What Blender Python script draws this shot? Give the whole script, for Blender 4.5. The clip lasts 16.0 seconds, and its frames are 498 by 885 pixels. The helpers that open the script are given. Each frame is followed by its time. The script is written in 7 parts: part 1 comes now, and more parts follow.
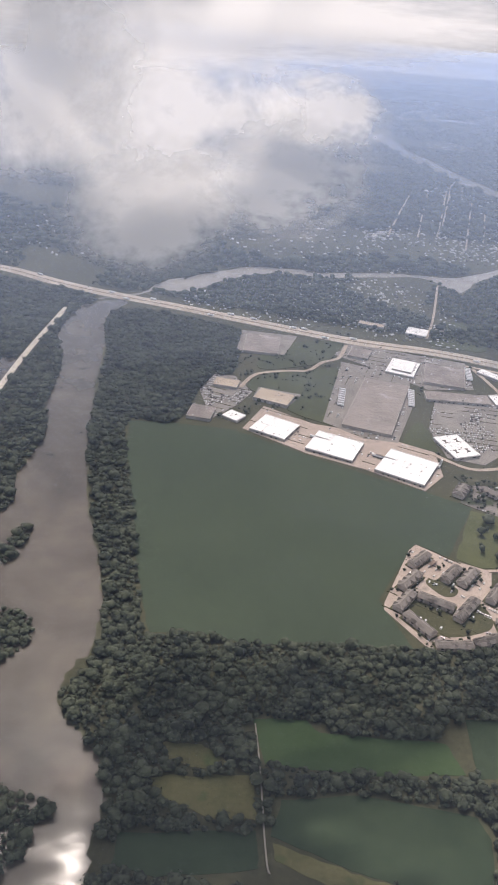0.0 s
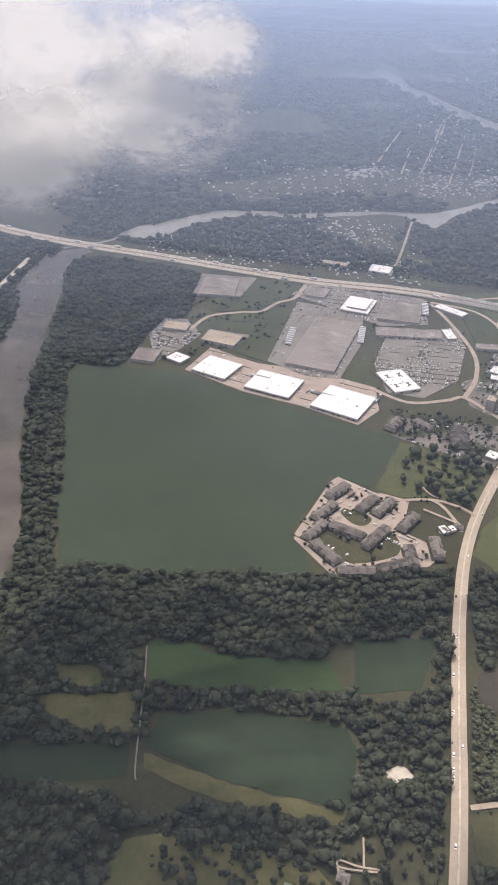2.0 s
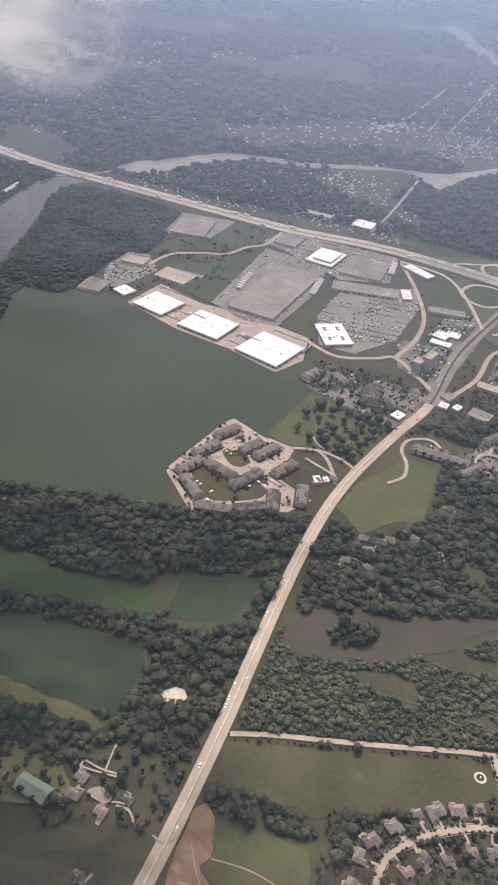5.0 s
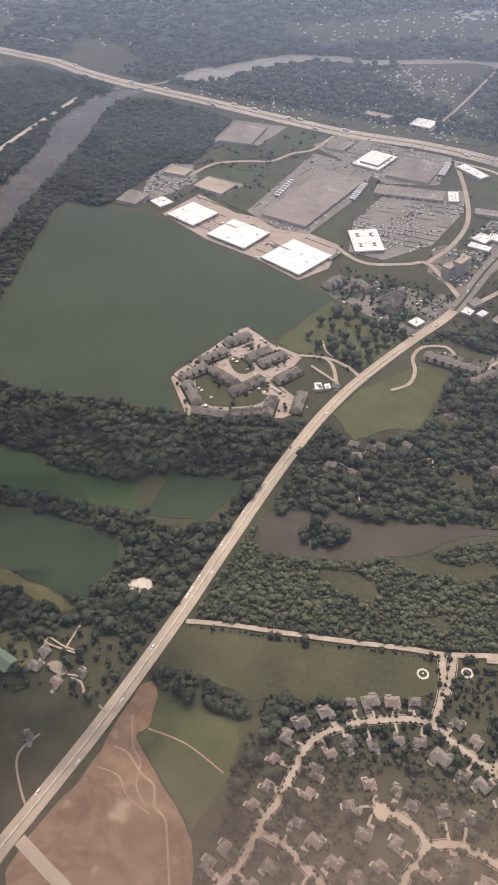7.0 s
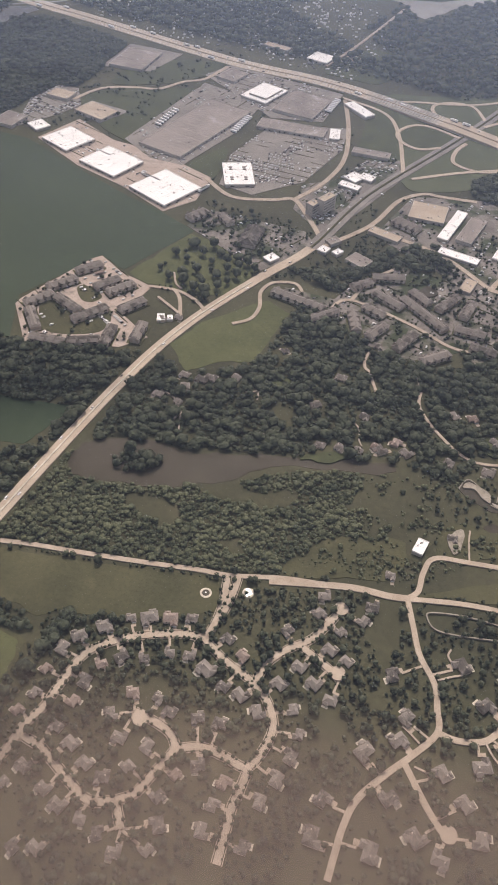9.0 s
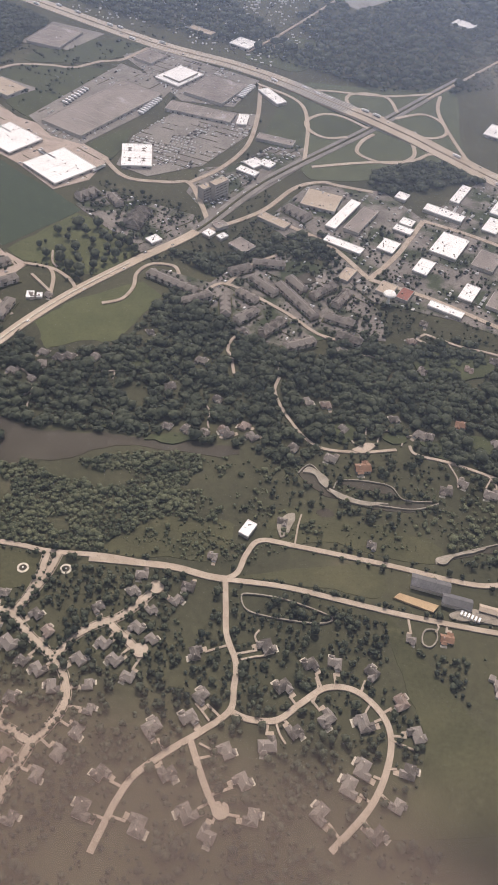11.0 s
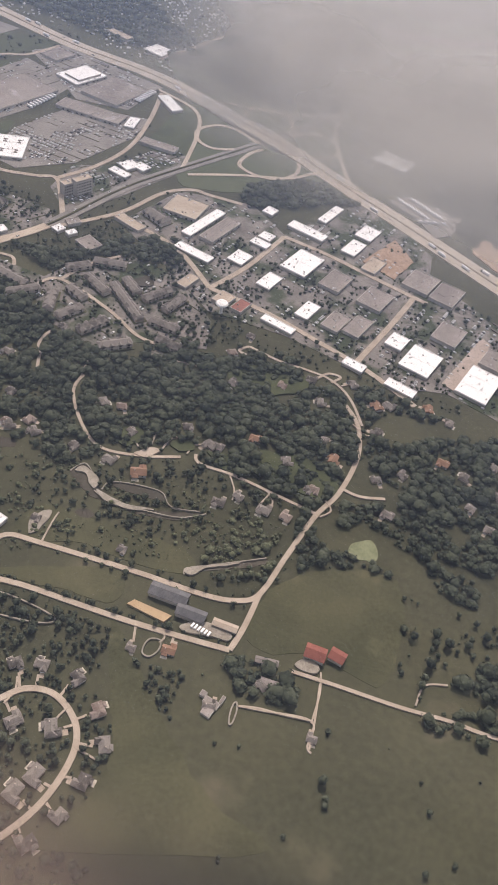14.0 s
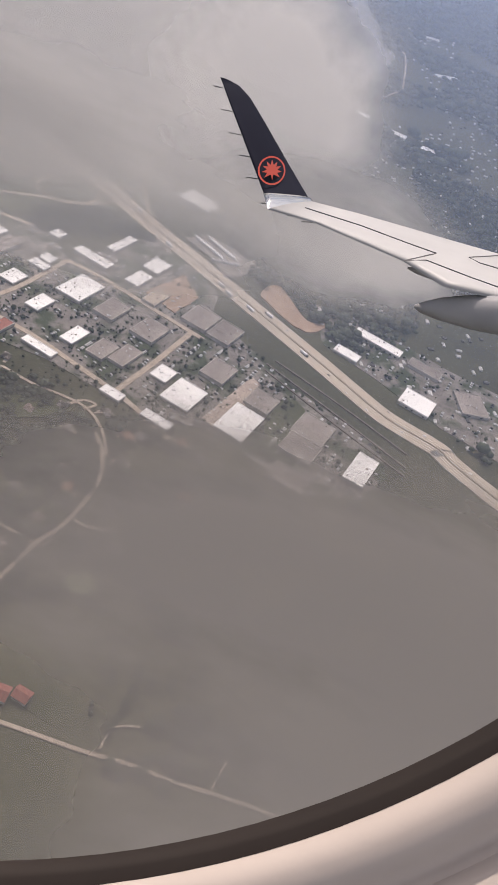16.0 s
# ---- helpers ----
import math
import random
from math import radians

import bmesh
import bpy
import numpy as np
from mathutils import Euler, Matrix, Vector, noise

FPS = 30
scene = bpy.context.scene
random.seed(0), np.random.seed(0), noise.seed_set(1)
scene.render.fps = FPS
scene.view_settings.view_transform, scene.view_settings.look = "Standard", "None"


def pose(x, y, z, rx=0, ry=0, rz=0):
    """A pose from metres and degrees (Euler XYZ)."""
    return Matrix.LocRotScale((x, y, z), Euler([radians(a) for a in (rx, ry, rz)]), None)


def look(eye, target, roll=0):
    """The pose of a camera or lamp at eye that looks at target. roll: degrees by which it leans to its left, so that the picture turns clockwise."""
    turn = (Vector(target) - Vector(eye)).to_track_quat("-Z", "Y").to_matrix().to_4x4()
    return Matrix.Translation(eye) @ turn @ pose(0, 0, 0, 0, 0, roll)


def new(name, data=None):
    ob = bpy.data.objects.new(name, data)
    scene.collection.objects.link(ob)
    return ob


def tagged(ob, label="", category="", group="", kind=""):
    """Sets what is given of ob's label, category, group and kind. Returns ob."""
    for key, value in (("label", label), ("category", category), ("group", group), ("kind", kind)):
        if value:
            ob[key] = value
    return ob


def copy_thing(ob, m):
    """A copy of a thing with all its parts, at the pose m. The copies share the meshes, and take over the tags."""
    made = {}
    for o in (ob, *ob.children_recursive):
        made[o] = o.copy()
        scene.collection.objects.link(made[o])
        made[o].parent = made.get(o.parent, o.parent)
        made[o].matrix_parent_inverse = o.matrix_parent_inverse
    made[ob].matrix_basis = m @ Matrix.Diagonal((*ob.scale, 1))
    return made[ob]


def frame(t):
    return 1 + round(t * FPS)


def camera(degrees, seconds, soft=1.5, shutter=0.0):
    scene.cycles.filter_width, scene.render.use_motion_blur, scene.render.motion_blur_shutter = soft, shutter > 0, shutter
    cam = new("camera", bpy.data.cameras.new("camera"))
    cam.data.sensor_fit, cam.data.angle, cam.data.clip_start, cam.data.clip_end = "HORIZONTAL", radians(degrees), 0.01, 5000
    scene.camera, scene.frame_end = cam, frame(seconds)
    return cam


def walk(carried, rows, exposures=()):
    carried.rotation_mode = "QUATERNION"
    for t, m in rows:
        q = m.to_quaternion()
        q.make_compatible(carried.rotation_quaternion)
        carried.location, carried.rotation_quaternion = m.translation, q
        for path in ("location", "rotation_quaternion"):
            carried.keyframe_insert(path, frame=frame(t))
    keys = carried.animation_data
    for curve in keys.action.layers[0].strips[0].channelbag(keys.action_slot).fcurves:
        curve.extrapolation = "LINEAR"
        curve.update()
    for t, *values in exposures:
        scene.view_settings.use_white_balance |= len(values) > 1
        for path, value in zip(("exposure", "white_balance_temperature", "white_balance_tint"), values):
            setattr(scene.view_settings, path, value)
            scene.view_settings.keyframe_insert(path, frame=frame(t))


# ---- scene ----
cam = camera(34.8, 16.0, soft=0.85)
# A level flight past the right-hand country; the eye, a point that it looks at, and the lean.
PATH = [
    (0, (2.357, 0.37, 284.139), (2.435, 2.115, 283.164), 5.3),
    (0.5, (20.195, -2.993, 284.122), (20.216, -1.255, 283.133), 3.7),
    (1, (38.032, -6.041, 284.106), (37.944, -4.309, 283.11), 2.7),
    (1.5, (55.853, -8.692, 284.086), (55.719, -6.97, 283.078), 0.9),
    (2, (73.652, -10.934, 284.078), (73.644, -9.252, 282.996), 2.1),
    (2.5, (91.431, -12.842, 284.081), (91.546, -11.173, 282.985), 6.1),
    (3, (109.119, -14.235, 284.082), (109.327, -12.592, 282.96), 9.6),
    (3.5, (126.731, -15.209, 284.072), (126.969, -13.58, 282.937), 10.8),
    (4, (144.283, -15.518, 284.059), (144.504, -13.895, 282.911), 10.5),
    (4.5, (161.845, -15.234, 284.043), (162.015, -13.612, 282.885), 11.1),
    (4.7, (168.881, -14.941, 284.038), (168.908, -13.319, 282.869), 9.0),
    (6.8, (242.823, -10.276, 283.943), (242.361, -8.843, 282.626), -1.9),
    (7, (249.84, -9.755, 283.943), (249.409, -8.336, 282.601), -1.5),
    (7.5, (267.302, -8.228, 283.958), (266.877, -6.809, 282.615), -1.0),
    (8, (284.625, -6.412, 283.974), (284.247, -5.023, 282.585), 0.6),
    (8.5, (301.68, -4.155, 283.978), (301.362, -2.794, 282.547), 2.2),
    (9, (318.529, -1.467, 283.981), (318.225, -0.115, 282.538), 3.2),
    (9.5, (335.308, 1.571, 283.982), (335.044, 2.925, 282.534), 4.7),
    (9.7, (341.985, 2.938, 283.98), (341.739, 4.293, 282.529), 5.4),
    (11.8, (411.72, 18.884, 283.859), (411.447, 20.23, 282.405), 6.7),
    (12, (418.286, 20.597, 283.856), (418.009, 21.943, 282.403), 6.7),
    (12.5, (434.516, 25.351, 283.848), (434.225, 26.697, 282.398), 7.3),
    (13, (450.565, 30.509, 283.842), (450.269, 31.862, 282.399), 8.5),
    (13.5, (466.456, 35.995, 283.838), (466.159, 37.354, 282.401), 9.0),
    (14, (482.235, 41.62, 283.845), (481.985, 43.009, 282.428), 11.7),
    (14.5, (497.955, 47.378, 283.86), (497.811, 48.813, 282.474), 15.9),
    (15, (513.662, 53.268, 283.869), (513.574, 54.731, 282.509), 18.5),
    (15.5, (529.39, 59.216, 283.873), (529.368, 60.73, 282.566), 20.9),
    (16, (545.138, 65.194, 283.876), (545.151, 66.739, 282.606), 22.2),
]
walk(cam, [(t, look(eye, target, roll)) for t, eye, target, roll in PATH],
     [(0.0, 0.20, 6840, 18), (4.7, 0.20, 6880, 19), (7.0, 0.13, 7180, 20), (9.5, 0.0, 7090, 20), (12.0, 0.04, 7030, 20), (14.5, 0.03, 6980, 20), (16.0, -0.06, 6940, 20)])
scene.cycles.transparent_max_bounces = 40

# ---- light ----
SUN_EL, SUN_AZ = radians(56.5), radians(-12.9)   # azimuth from +y towards +x
sun_way = Vector((math.sin(SUN_AZ) * math.cos(SUN_EL), math.cos(SUN_AZ) * math.cos(SUN_EL), math.sin(SUN_EL)))
sun = new("sun", bpy.data.lights.new("sun", "SUN"))
sun.data.energy, sun.data.angle, sun.data.color = 3.6, radians(0.6), (1.0, 0.95, 0.87)
sun.matrix_world = Matrix.Translation((0, 0, 900)) @ sun_way.to_track_quat("Z", "Y").to_matrix().to_4x4()

world = bpy.data.worlds.new("world")
scene.world = world
world.use_nodes = True
wn, wl = world.node_tree.nodes, world.node_tree.links
wn.clear()
sky = wn.new("ShaderNodeTexSky")
sky.sky_type, sky.sun_disc, sky.sun_elevation, sky.sun_rotation = "NISHITA", False, SUN_EL, SUN_AZ
sky.dust_density = 3.0
bg_sky = wn.new("ShaderNodeBackground")
bg_sky.inputs[1].default_value = 0.10
wl.new(sky.outputs[0], bg_sky.inputs[0])
bg_cloud = wn.new("ShaderNodeBackground")
bg_cloud.inputs[0].default_value = (0.9, 0.92, 0.95, 1)
# cloud is brighter towards the sun
sunward, sun_power, sun_gain = wn.new("ShaderNodeVectorMath"), wn.new("ShaderNodeMath"), wn.new("ShaderNodeMath")
sunward.operation, sun_power.operation, sun_gain.operation = "DOT_PRODUCT", "POWER", "MULTIPLY_ADD"
sunward.inputs[1].default_value = sun_way
sun_power.use_clamp = True
sun_power.inputs[1].default_value, sun_gain.inputs[1].default_value, sun_gain.inputs[2].default_value = 7.0, 0.8, 0.9
wl.new(sunward.outputs["Value"], sun_power.inputs[0])
wl.new(sun_power.outputs[0], sun_gain.inputs[0])
wl.new(sun_gain.outputs[0], bg_cloud.inputs[1])
cloud_at = wn.new("ShaderNodeTexCoord")
cloud_noise = wn.new("ShaderNodeTexNoise")
cloud_noise.inputs["Scale"].default_value = 9.0
cloud_noise.inputs["Detail"].default_value = 7
cloud_ramp = wn.new("ShaderNodeValToRGB")
cloud_ramp.color_ramp.elements[0].position, cloud_ramp.color_ramp.elements[1].position = 0.42, 0.62
cloud_mix = wn.new("ShaderNodeMixShader")
w_out = wn.new("ShaderNodeOutputWorld")
wl.new(cloud_at.outputs["Generated"], cloud_noise.inputs["Vector"])
wl.new(cloud_at.outputs["Generated"], sunward.inputs[0])
wl.new(cloud_noise.outputs[0], cloud_ramp.inputs[0])
wl.new(cloud_ramp.outputs[0], cloud_mix.inputs[0])
wl.new(bg_sky.outputs[0], cloud_mix.inputs[1])
wl.new(bg_cloud.outputs[0], cloud_mix.inputs[2])
wl.new(cloud_mix.outputs[0], w_out.inputs[0])


# ---- materials ----
def surface(name, low, high, rough=0.9, big=0.02, fine=0.8, relief=0.3, metal=0.0, vary=0.0, stain=None, island=0.0, warp=0.0):
    """Two colours mixed by a coarse and a fine noise, in metres, with a fine relief."""
    m = bpy.data.materials.new(name)
    m.use_nodes = True
    n, l = m.node_tree.nodes, m.node_tree.links
    b = n["Principled BSDF"]
    b.inputs["Roughness"].default_value, b.inputs["Metallic"].default_value = rough, metal
    b.inputs["Specular IOR Level"].default_value = 0.25
    at = n.new("ShaderNodeTexCoord")
    coarse, grain = n.new("ShaderNodeTexNoise"), n.new("ShaderNodeTexNoise")
    coarse.inputs["Scale"].default_value, coarse.inputs["Detail"].default_value = big, 5
    coarse.inputs["Distortion"].default_value = warp
    grain.inputs["Scale"].default_value, grain.inputs["Detail"].default_value = fine, 4
    for t in (coarse, grain):
        l.new(at.outputs["Object"], t.inputs["Vector"])
    add = n.new("ShaderNodeMath")
    add.operation = "MULTIPLY_ADD"
    add.inputs[1].default_value = 0.45
    l.new(grain.outputs[0], add.inputs[0])
    l.new(coarse.outputs[0], add.inputs[2])
    drive = add.outputs[0]
    centre = 0.72
    if vary or island:
        info = n.new("ShaderNodeNewGeometry" if island else "ShaderNodeObjectInfo")
        more = n.new("ShaderNodeMath")
        more.operation = "MULTIPLY_ADD"
        more.inputs[1].default_value = island or vary
        l.new(info.outputs["Random Per Island" if island else "Random"], more.inputs[0])
        l.new(drive, more.inputs[2])
        drive = more.outputs[0]
        centre += (island or vary) / 2
    ramp = n.new("ShaderNodeValToRGB")
    ramp.color_ramp.elements[0].position, ramp.color_ramp.elements[1].position = max(0, centre - 0.25), min(1, centre + 0.25)
    ramp.color_ramp.elements[0].color, ramp.color_ramp.elements[1].color = (*low, 1), (*high, 1)
    l.new(drive, ramp.inputs[0])
    colour = ramp.outputs[0]
    if stain:
        spots, mask, mix = n.new("ShaderNodeTexNoise"), n.new("ShaderNodeValToRGB"), n.new("ShaderNodeMix")
        spots.inputs["Scale"].default_value, spots.inputs["Detail"].default_value = stain[1], 6
        l.new(at.outputs["Object"], spots.inputs["Vector"])
        mask.color_ramp.elements[0].position, mask.color_ramp.elements[1].position = stain[2], stain[2] + 0.12
        l.new(spots.outputs[0], mask.inputs[0])
        mix.data_type = "RGBA"
        l.new(mask.outputs[0], mix.inputs["Factor"])
        l.new(colour, mix.inputs["A"])
        mix.inputs["B"].default_value = (*stain[0], 1)
        colour = mix.outputs["Result"]
    l.new(colour, b.inputs["Base Color"])
    if relief:
        bump = n.new("ShaderNodeBump")
        bump.inputs["Strength"].default_value, bump.inputs["Distance"].default_value = relief, 0.5
        l.new(grain.outputs[0], bump.inputs["Height"])
        l.new(bump.outputs[0], b.inputs["Normal"])
    return m


GRASS = surface("rough grass", (0.043, 0.046, 0.022), (0.084, 0.081, 0.041), big=0.03, fine=0.6, stain=((0.10, 0.095, 0.05), 0.05, 0.60))
VERGE = surface("mown motorway verge", (0.058, 0.070, 0.036), (0.090, 0.100, 0.054), big=0.03, fine=0.4, relief=0.1)
LAWN = surface("suburban lawn", (0.040, 0.049, 0.023), (0.068, 0.077, 0.035), big=0.05, fine=0.5)
CROP = surface("green crop", (0.034, 0.050, 0.030), (0.046, 0.064, 0.037), big=0.012, fine=0.15, relief=0.05, stain=((0.075, 0.10, 0.045), 0.02, 0.70))
CROP_B = surface("bright green crop", (0.034, 0.062, 0.022), (0.054, 0.086, 0.034), big=0.03, fine=0.3, relief=0.05)
CROP_C = surface("dark green crop", (0.024, 0.040, 0.021), (0.036, 0.054, 0.028), big=0.02, fine=0.2, relief=0.05, stain=((0.16, 0.13, 0.08), 0.03, 0.72))
HAY = surface("mown hay meadow", (0.080, 0.082, 0.034), (0.14, 0.128, 0.06), big=0.05, fine=0.5, stain=((0.06, 0.085, 0.03), 0.06, 0.58))
DIRT = surface("graded bare earth", (0.15, 0.092, 0.056), (0.27, 0.18, 0.118), big=0.035, fine=0.5, warp=3.5, stain=((0.36, 0.265, 0.19), 0.07, 0.60))
DIRT_PALE = surface("dry pale earth", (0.26, 0.17, 0.115), (0.38, 0.275, 0.20), big=0.1, fine=0.8, warp=2.0)
BALLAST = surface("rusty rail ballast", (0.10, 0.085, 0.07), (0.19, 0.16, 0.135), big=0.3, fine=1.6)
GRAVEL = surface("pale gravel", (0.38, 0.34, 0.27), (0.62, 0.57, 0.48), big=0.4, fine=1.5)
CONCRETE = surface("sunlit concrete road", (0.35, 0.29, 0.225), (0.46, 0.39, 0.31), big=0.05, fine=0.8, relief=0.05)
STREET = surface("residential concrete street", (0.30, 0.245, 0.19), (0.42, 0.355, 0.285), big=0.15, fine=0.9, relief=0.05)
ASPHALT = surface("worn grey asphalt", (0.165, 0.151, 0.134), (0.26, 0.238, 0.212), big=0.05, fine=0.7, relief=0.05, stain=((0.28, 0.26, 0.24), 0.04, 0.60))
PAVING = surface("pinkish parking concrete", (0.30, 0.245, 0.205), (0.44, 0.365, 0.31), big=0.06, fine=0.7, relief=0.05, stain=((0.22, 0.19, 0.165), 0.06, 0.60))
ROOF_WHITE = surface("white membrane roof", (0.74, 0.73, 0.71), (0.86, 0.85, 0.83), rough=0.6, big=0.08, fine=0.6, relief=0.02, stain=((0.62, 0.60, 0.57), 0.15, 0.66))
ROOF_GREY = surface("grey gravel roof", (0.175, 0.153, 0.138), (0.27, 0.238, 0.215), big=0.05, fine=0.7, relief=0.05, vary=0.25, stain=((0.36, 0.34, 0.32), 0.08, 0.62))
ROOF_TAN = surface("tan gravel roof", (0.34, 0.28, 0.22), (0.46, 0.39, 0.31), big=0.06, fine=0.7, relief=0.05)
ROOF_RED = surface("red metal roof", (0.19, 0.065, 0.048), (0.26, 0.095, 0.07), rough=0.6, big=0.2, fine=0.9)
ROOF_GREEN = surface("green metal roof", (0.13, 0.175, 0.13), (0.18, 0.225, 0.17), rough=0.5, big=0.2, fine=0.9)
SHINGLE_B = surface("brown asphalt shingles", (0.16, 0.12, 0.10), (0.26, 0.21, 0.18), big=0.25, fine=1.6, relief=0.15, vary=0.4)
SHINGLE_D = surface("dark grey shingles", (0.085, 0.085, 0.088), (0.15, 0.148, 0.15), big=0.25, fine=1.6, relief=0.1)
ARENA = surface("riding arena sand", (0.34, 0.24, 0.14), (0.46, 0.34, 0.21), big=0.15, fine=1.2, relief=0.05)
ROOF_ORANGE = surface("orange clay tile roof", (0.20, 0.115, 0.075), (0.28, 0.175, 0.12), big=0.25, fine=1.6, relief=0.15)
YARD = surface("yard asphalt and verge", (0.11, 0.10, 0.088), (0.25, 0.225, 0.20), big=0.06, fine=0.6, relief=0.05, stain=((0.044, 0.056, 0.028), 0.045, 0.47))
SHINGLE = surface("grey asphalt shingles", (0.085, 0.076, 0.068), (0.205, 0.183, 0.162), big=0.25, fine=1.6, relief=0.15, vary=0.5)
BRICKY = surface("pale brick and siding wall", (0.33, 0.27, 0.22), (0.5, 0.44, 0.38), big=0.3, fine=1.5, vary=0.4)
TILT_WALL = surface("painted concrete wall", (0.30, 0.275, 0.245), (0.46, 0.425, 0.38), big=0.1, fine=1.0, relief=0.05, vary=0.3)
STEEL = surface("galvanised sheet steel", (0.40, 0.41, 0.42), (0.58, 0.58, 0.58), rough=0.45, big=0.5, fine=2.0, metal=0.6, relief=0.05)
DARK = surface("dark glazing", (0.02, 0.025, 0.03), (0.05, 0.055, 0.06), rough=0.12, big=0.5, fine=2.0, relief=0.0)
LEAF = surface("summer broadleaf foliage", (0.020, 0.027, 0.019), (0.062, 0.072, 0.045), rough=0.9, big=0.03, fine=1.6, relief=0.6, island=0.40)
LEAF_DRY = surface("light scrub foliage", (0.038, 0.048, 0.028), (0.108, 0.118, 0.066), rough=0.85, big=0.08, fine=1.1, relief=0.6, island=0.30)
LEAF_FAR = surface("far woodland", (0.016, 0.024, 0.016), (0.050, 0.062, 0.036), rough=0.8, big=0.03, fine=0.25, relief=0.5, island=0.35)
BARK = surface("grey brown bark", (0.09, 0.065, 0.045), (0.17, 0.13, 0.10), big=1.0, fine=4.0)
FLOOR_WOOD = surface("shaded forest floor", (0.018, 0.026, 0.012), (0.05, 0.06, 0.028), big=0.06, fine=0.5)
CAR_PAINT = surface("car paint", (0.06, 0.06, 0.07), (0.85, 0.84, 0.82), rough=0.3, big=0.01, fine=0.01, relief=0.0, vary=1.0)
TRAILER = surface("white trailer skin", (0.66, 0.66, 0.66), (0.82, 0.82, 0.81), rough=0.4, big=0.3, fine=1.2, relief=0.02)
SILT = surface("pale dried silt", (0.19, 0.165, 0.13), (0.32, 0.29, 0.24), big=0.3, fine=1.2, relief=0.1)
PAINT_LINE = surface("white road paint", (0.55, 0.54, 0.50), (0.74, 0.73, 0.70), big=0.3, fine=1.5, relief=0.0)
POOL = surface("blue swimming pool", (0.05, 0.32, 0.55), (0.1, 0.42, 0.62), rough=0.1, big=0.5, fine=2.0, relief=0.05)
ALGAE = surface("algae covered pond", (0.13, 0.145, 0.08), (0.21, 0.225, 0.13), big=0.2, fine=0.8, relief=0.05)


def water(name, colour, rough, ripple, silt=1.35):
    # silt: ratio of the lighter to the darker water colour
    m = surface(name, colour, tuple(c * silt for c in colour), rough=rough, big=0.015, fine=0.06, relief=0.0, warp=1.2)
    n, l = m.node_tree.nodes, m.node_tree.links
    b = n["Principled BSDF"]
    b.inputs["Specular IOR Level"].default_value = 0.28
    b.inputs["IOR"].default_value = 1.36
    at, waves, bump = n.new("ShaderNodeTexCoord"), n.new("ShaderNodeTexNoise"), n.new("ShaderNodeBump")
    waves.inputs["Scale"].default_value, waves.inputs["Detail"].default_value = 0.5, 8
    bump.inputs["Strength"].default_value, bump.inputs["Distance"].default_value = ripple, 0.3
    l.new(at.outputs["Object"], waves.inputs["Vector"])
    l.new(waves.outputs[0], bump.inputs["Height"])
    l.new(bump.outputs[0], b.inputs["Normal"])
    return m


# the wide mottle set by silt imitates cloud reflections in the colour
RIVER = water("muddy river water with cloud reflections in its colour", (0.036, 0.031, 0.023), 0.08, 0.015, silt=2.7)
RIVER.node_tree.nodes["Principled BSDF"].inputs["Specular IOR Level"].default_value = 1.0
# pale base stands for the bright sky that distant water mirrors
FAR_WATER = water("far river water with sky sheen in its colour", (0.24, 0.225, 0.195), 0.15, 0.02)
POND = water("silty pond water", (0.052, 0.046, 0.034), 0.04, 0.03)


# ---- building helpers ----
def mesh_of(name, verts, faces, mat, smooth=False):
    me = bpy.data.meshes.new(name)
    me.from_pydata([tuple(v) for v in verts], [], faces)
    me.materials.append(mat)
    if smooth:
        me.shade_smooth()
    me.update()
    return me


def part(name, me, parent, label="", at=None):
    ob = new(name, me)
    ob.parent = parent
    if at is not None:
        ob.matrix_basis = at
    return tagged(ob, label) if label else ob


def thing(name, m, label, category, group="", kind=""):
    ob = new(name)
    ob.empty_display_size = 1.0
    ob.matrix_basis = m
    return tagged(ob, label, category, group, kind)


def tri_mesh(name, v, f, mat, smooth=True):
    """A mesh from arrays of vertices and triangles."""
    me = bpy.data.meshes.new(name)
    me.vertices.add(len(v))
    me.vertices.foreach_set("co", np.asarray(v, np.float32).ravel())
    me.loops.add(3 * len(f))
    me.loops.foreach_set("vertex_index", np.asarray(f, np.int32).ravel())
    me.polygons.add(len(f))
    me.polygons.foreach_set("loop_start", np.arange(0, 3 * len(f), 3, dtype=np.int32))
    me.polygons.foreach_set("use_smooth", np.full(len(f), smooth))
    me.update(calc_edges=True)
    me.validate()
    me.materials.append(mat)
    return me


BOX = [(0, 3, 2, 1), (4, 5, 6, 7), (0, 1, 5, 4), (1, 2, 6, 5), (2, 3, 7, 6), (3, 0, 4, 7)]


def box_mesh(name, x0, y0, z0, x1, y1, z1, mat, taper=0.0):
    t = taper
    v = [(x0, y0, z0), (x1, y0, z0), (x1, y1, z0), (x0, y1, z0), (x0 + t, y0 + t, z1), (x1 - t, y0 + t, z1), (x1 - t, y1 - t, z1), (x0 + t, y1 - t, z1)]
    return mesh_of(name, v, BOX, mat)


def smooth_line(pts, closed=False, steps=6):
    """A Catmull-Rom line through the points."""
    p = [np.array(q, float) for q in pts]
    n, out = len(p), []
    for i in range(n if closed else n - 1):
        if closed:
            a, b, c, d = p[i - 1], p[i], p[(i + 1) % n], p[(i + 2) % n]
        else:
            a, b, c, d = p[max(i - 1, 0)], p[i], p[i + 1], p[min(i + 2, n - 1)]
        for k in range(steps):
            s = k / steps
            out.append(0.5 * (2 * b + (c - a) * s + (2 * a - 5 * b + 4 * c - d) * s * s + (3 * b - a - 3 * c + d) * s ** 3))
    if not closed:
        out.append(p[-1])
    return np.array(out)


ROADS, CLEAR = [], []          # what the woods keep off
LAYERS = []                    # sheets laid so far, each a little above the one before


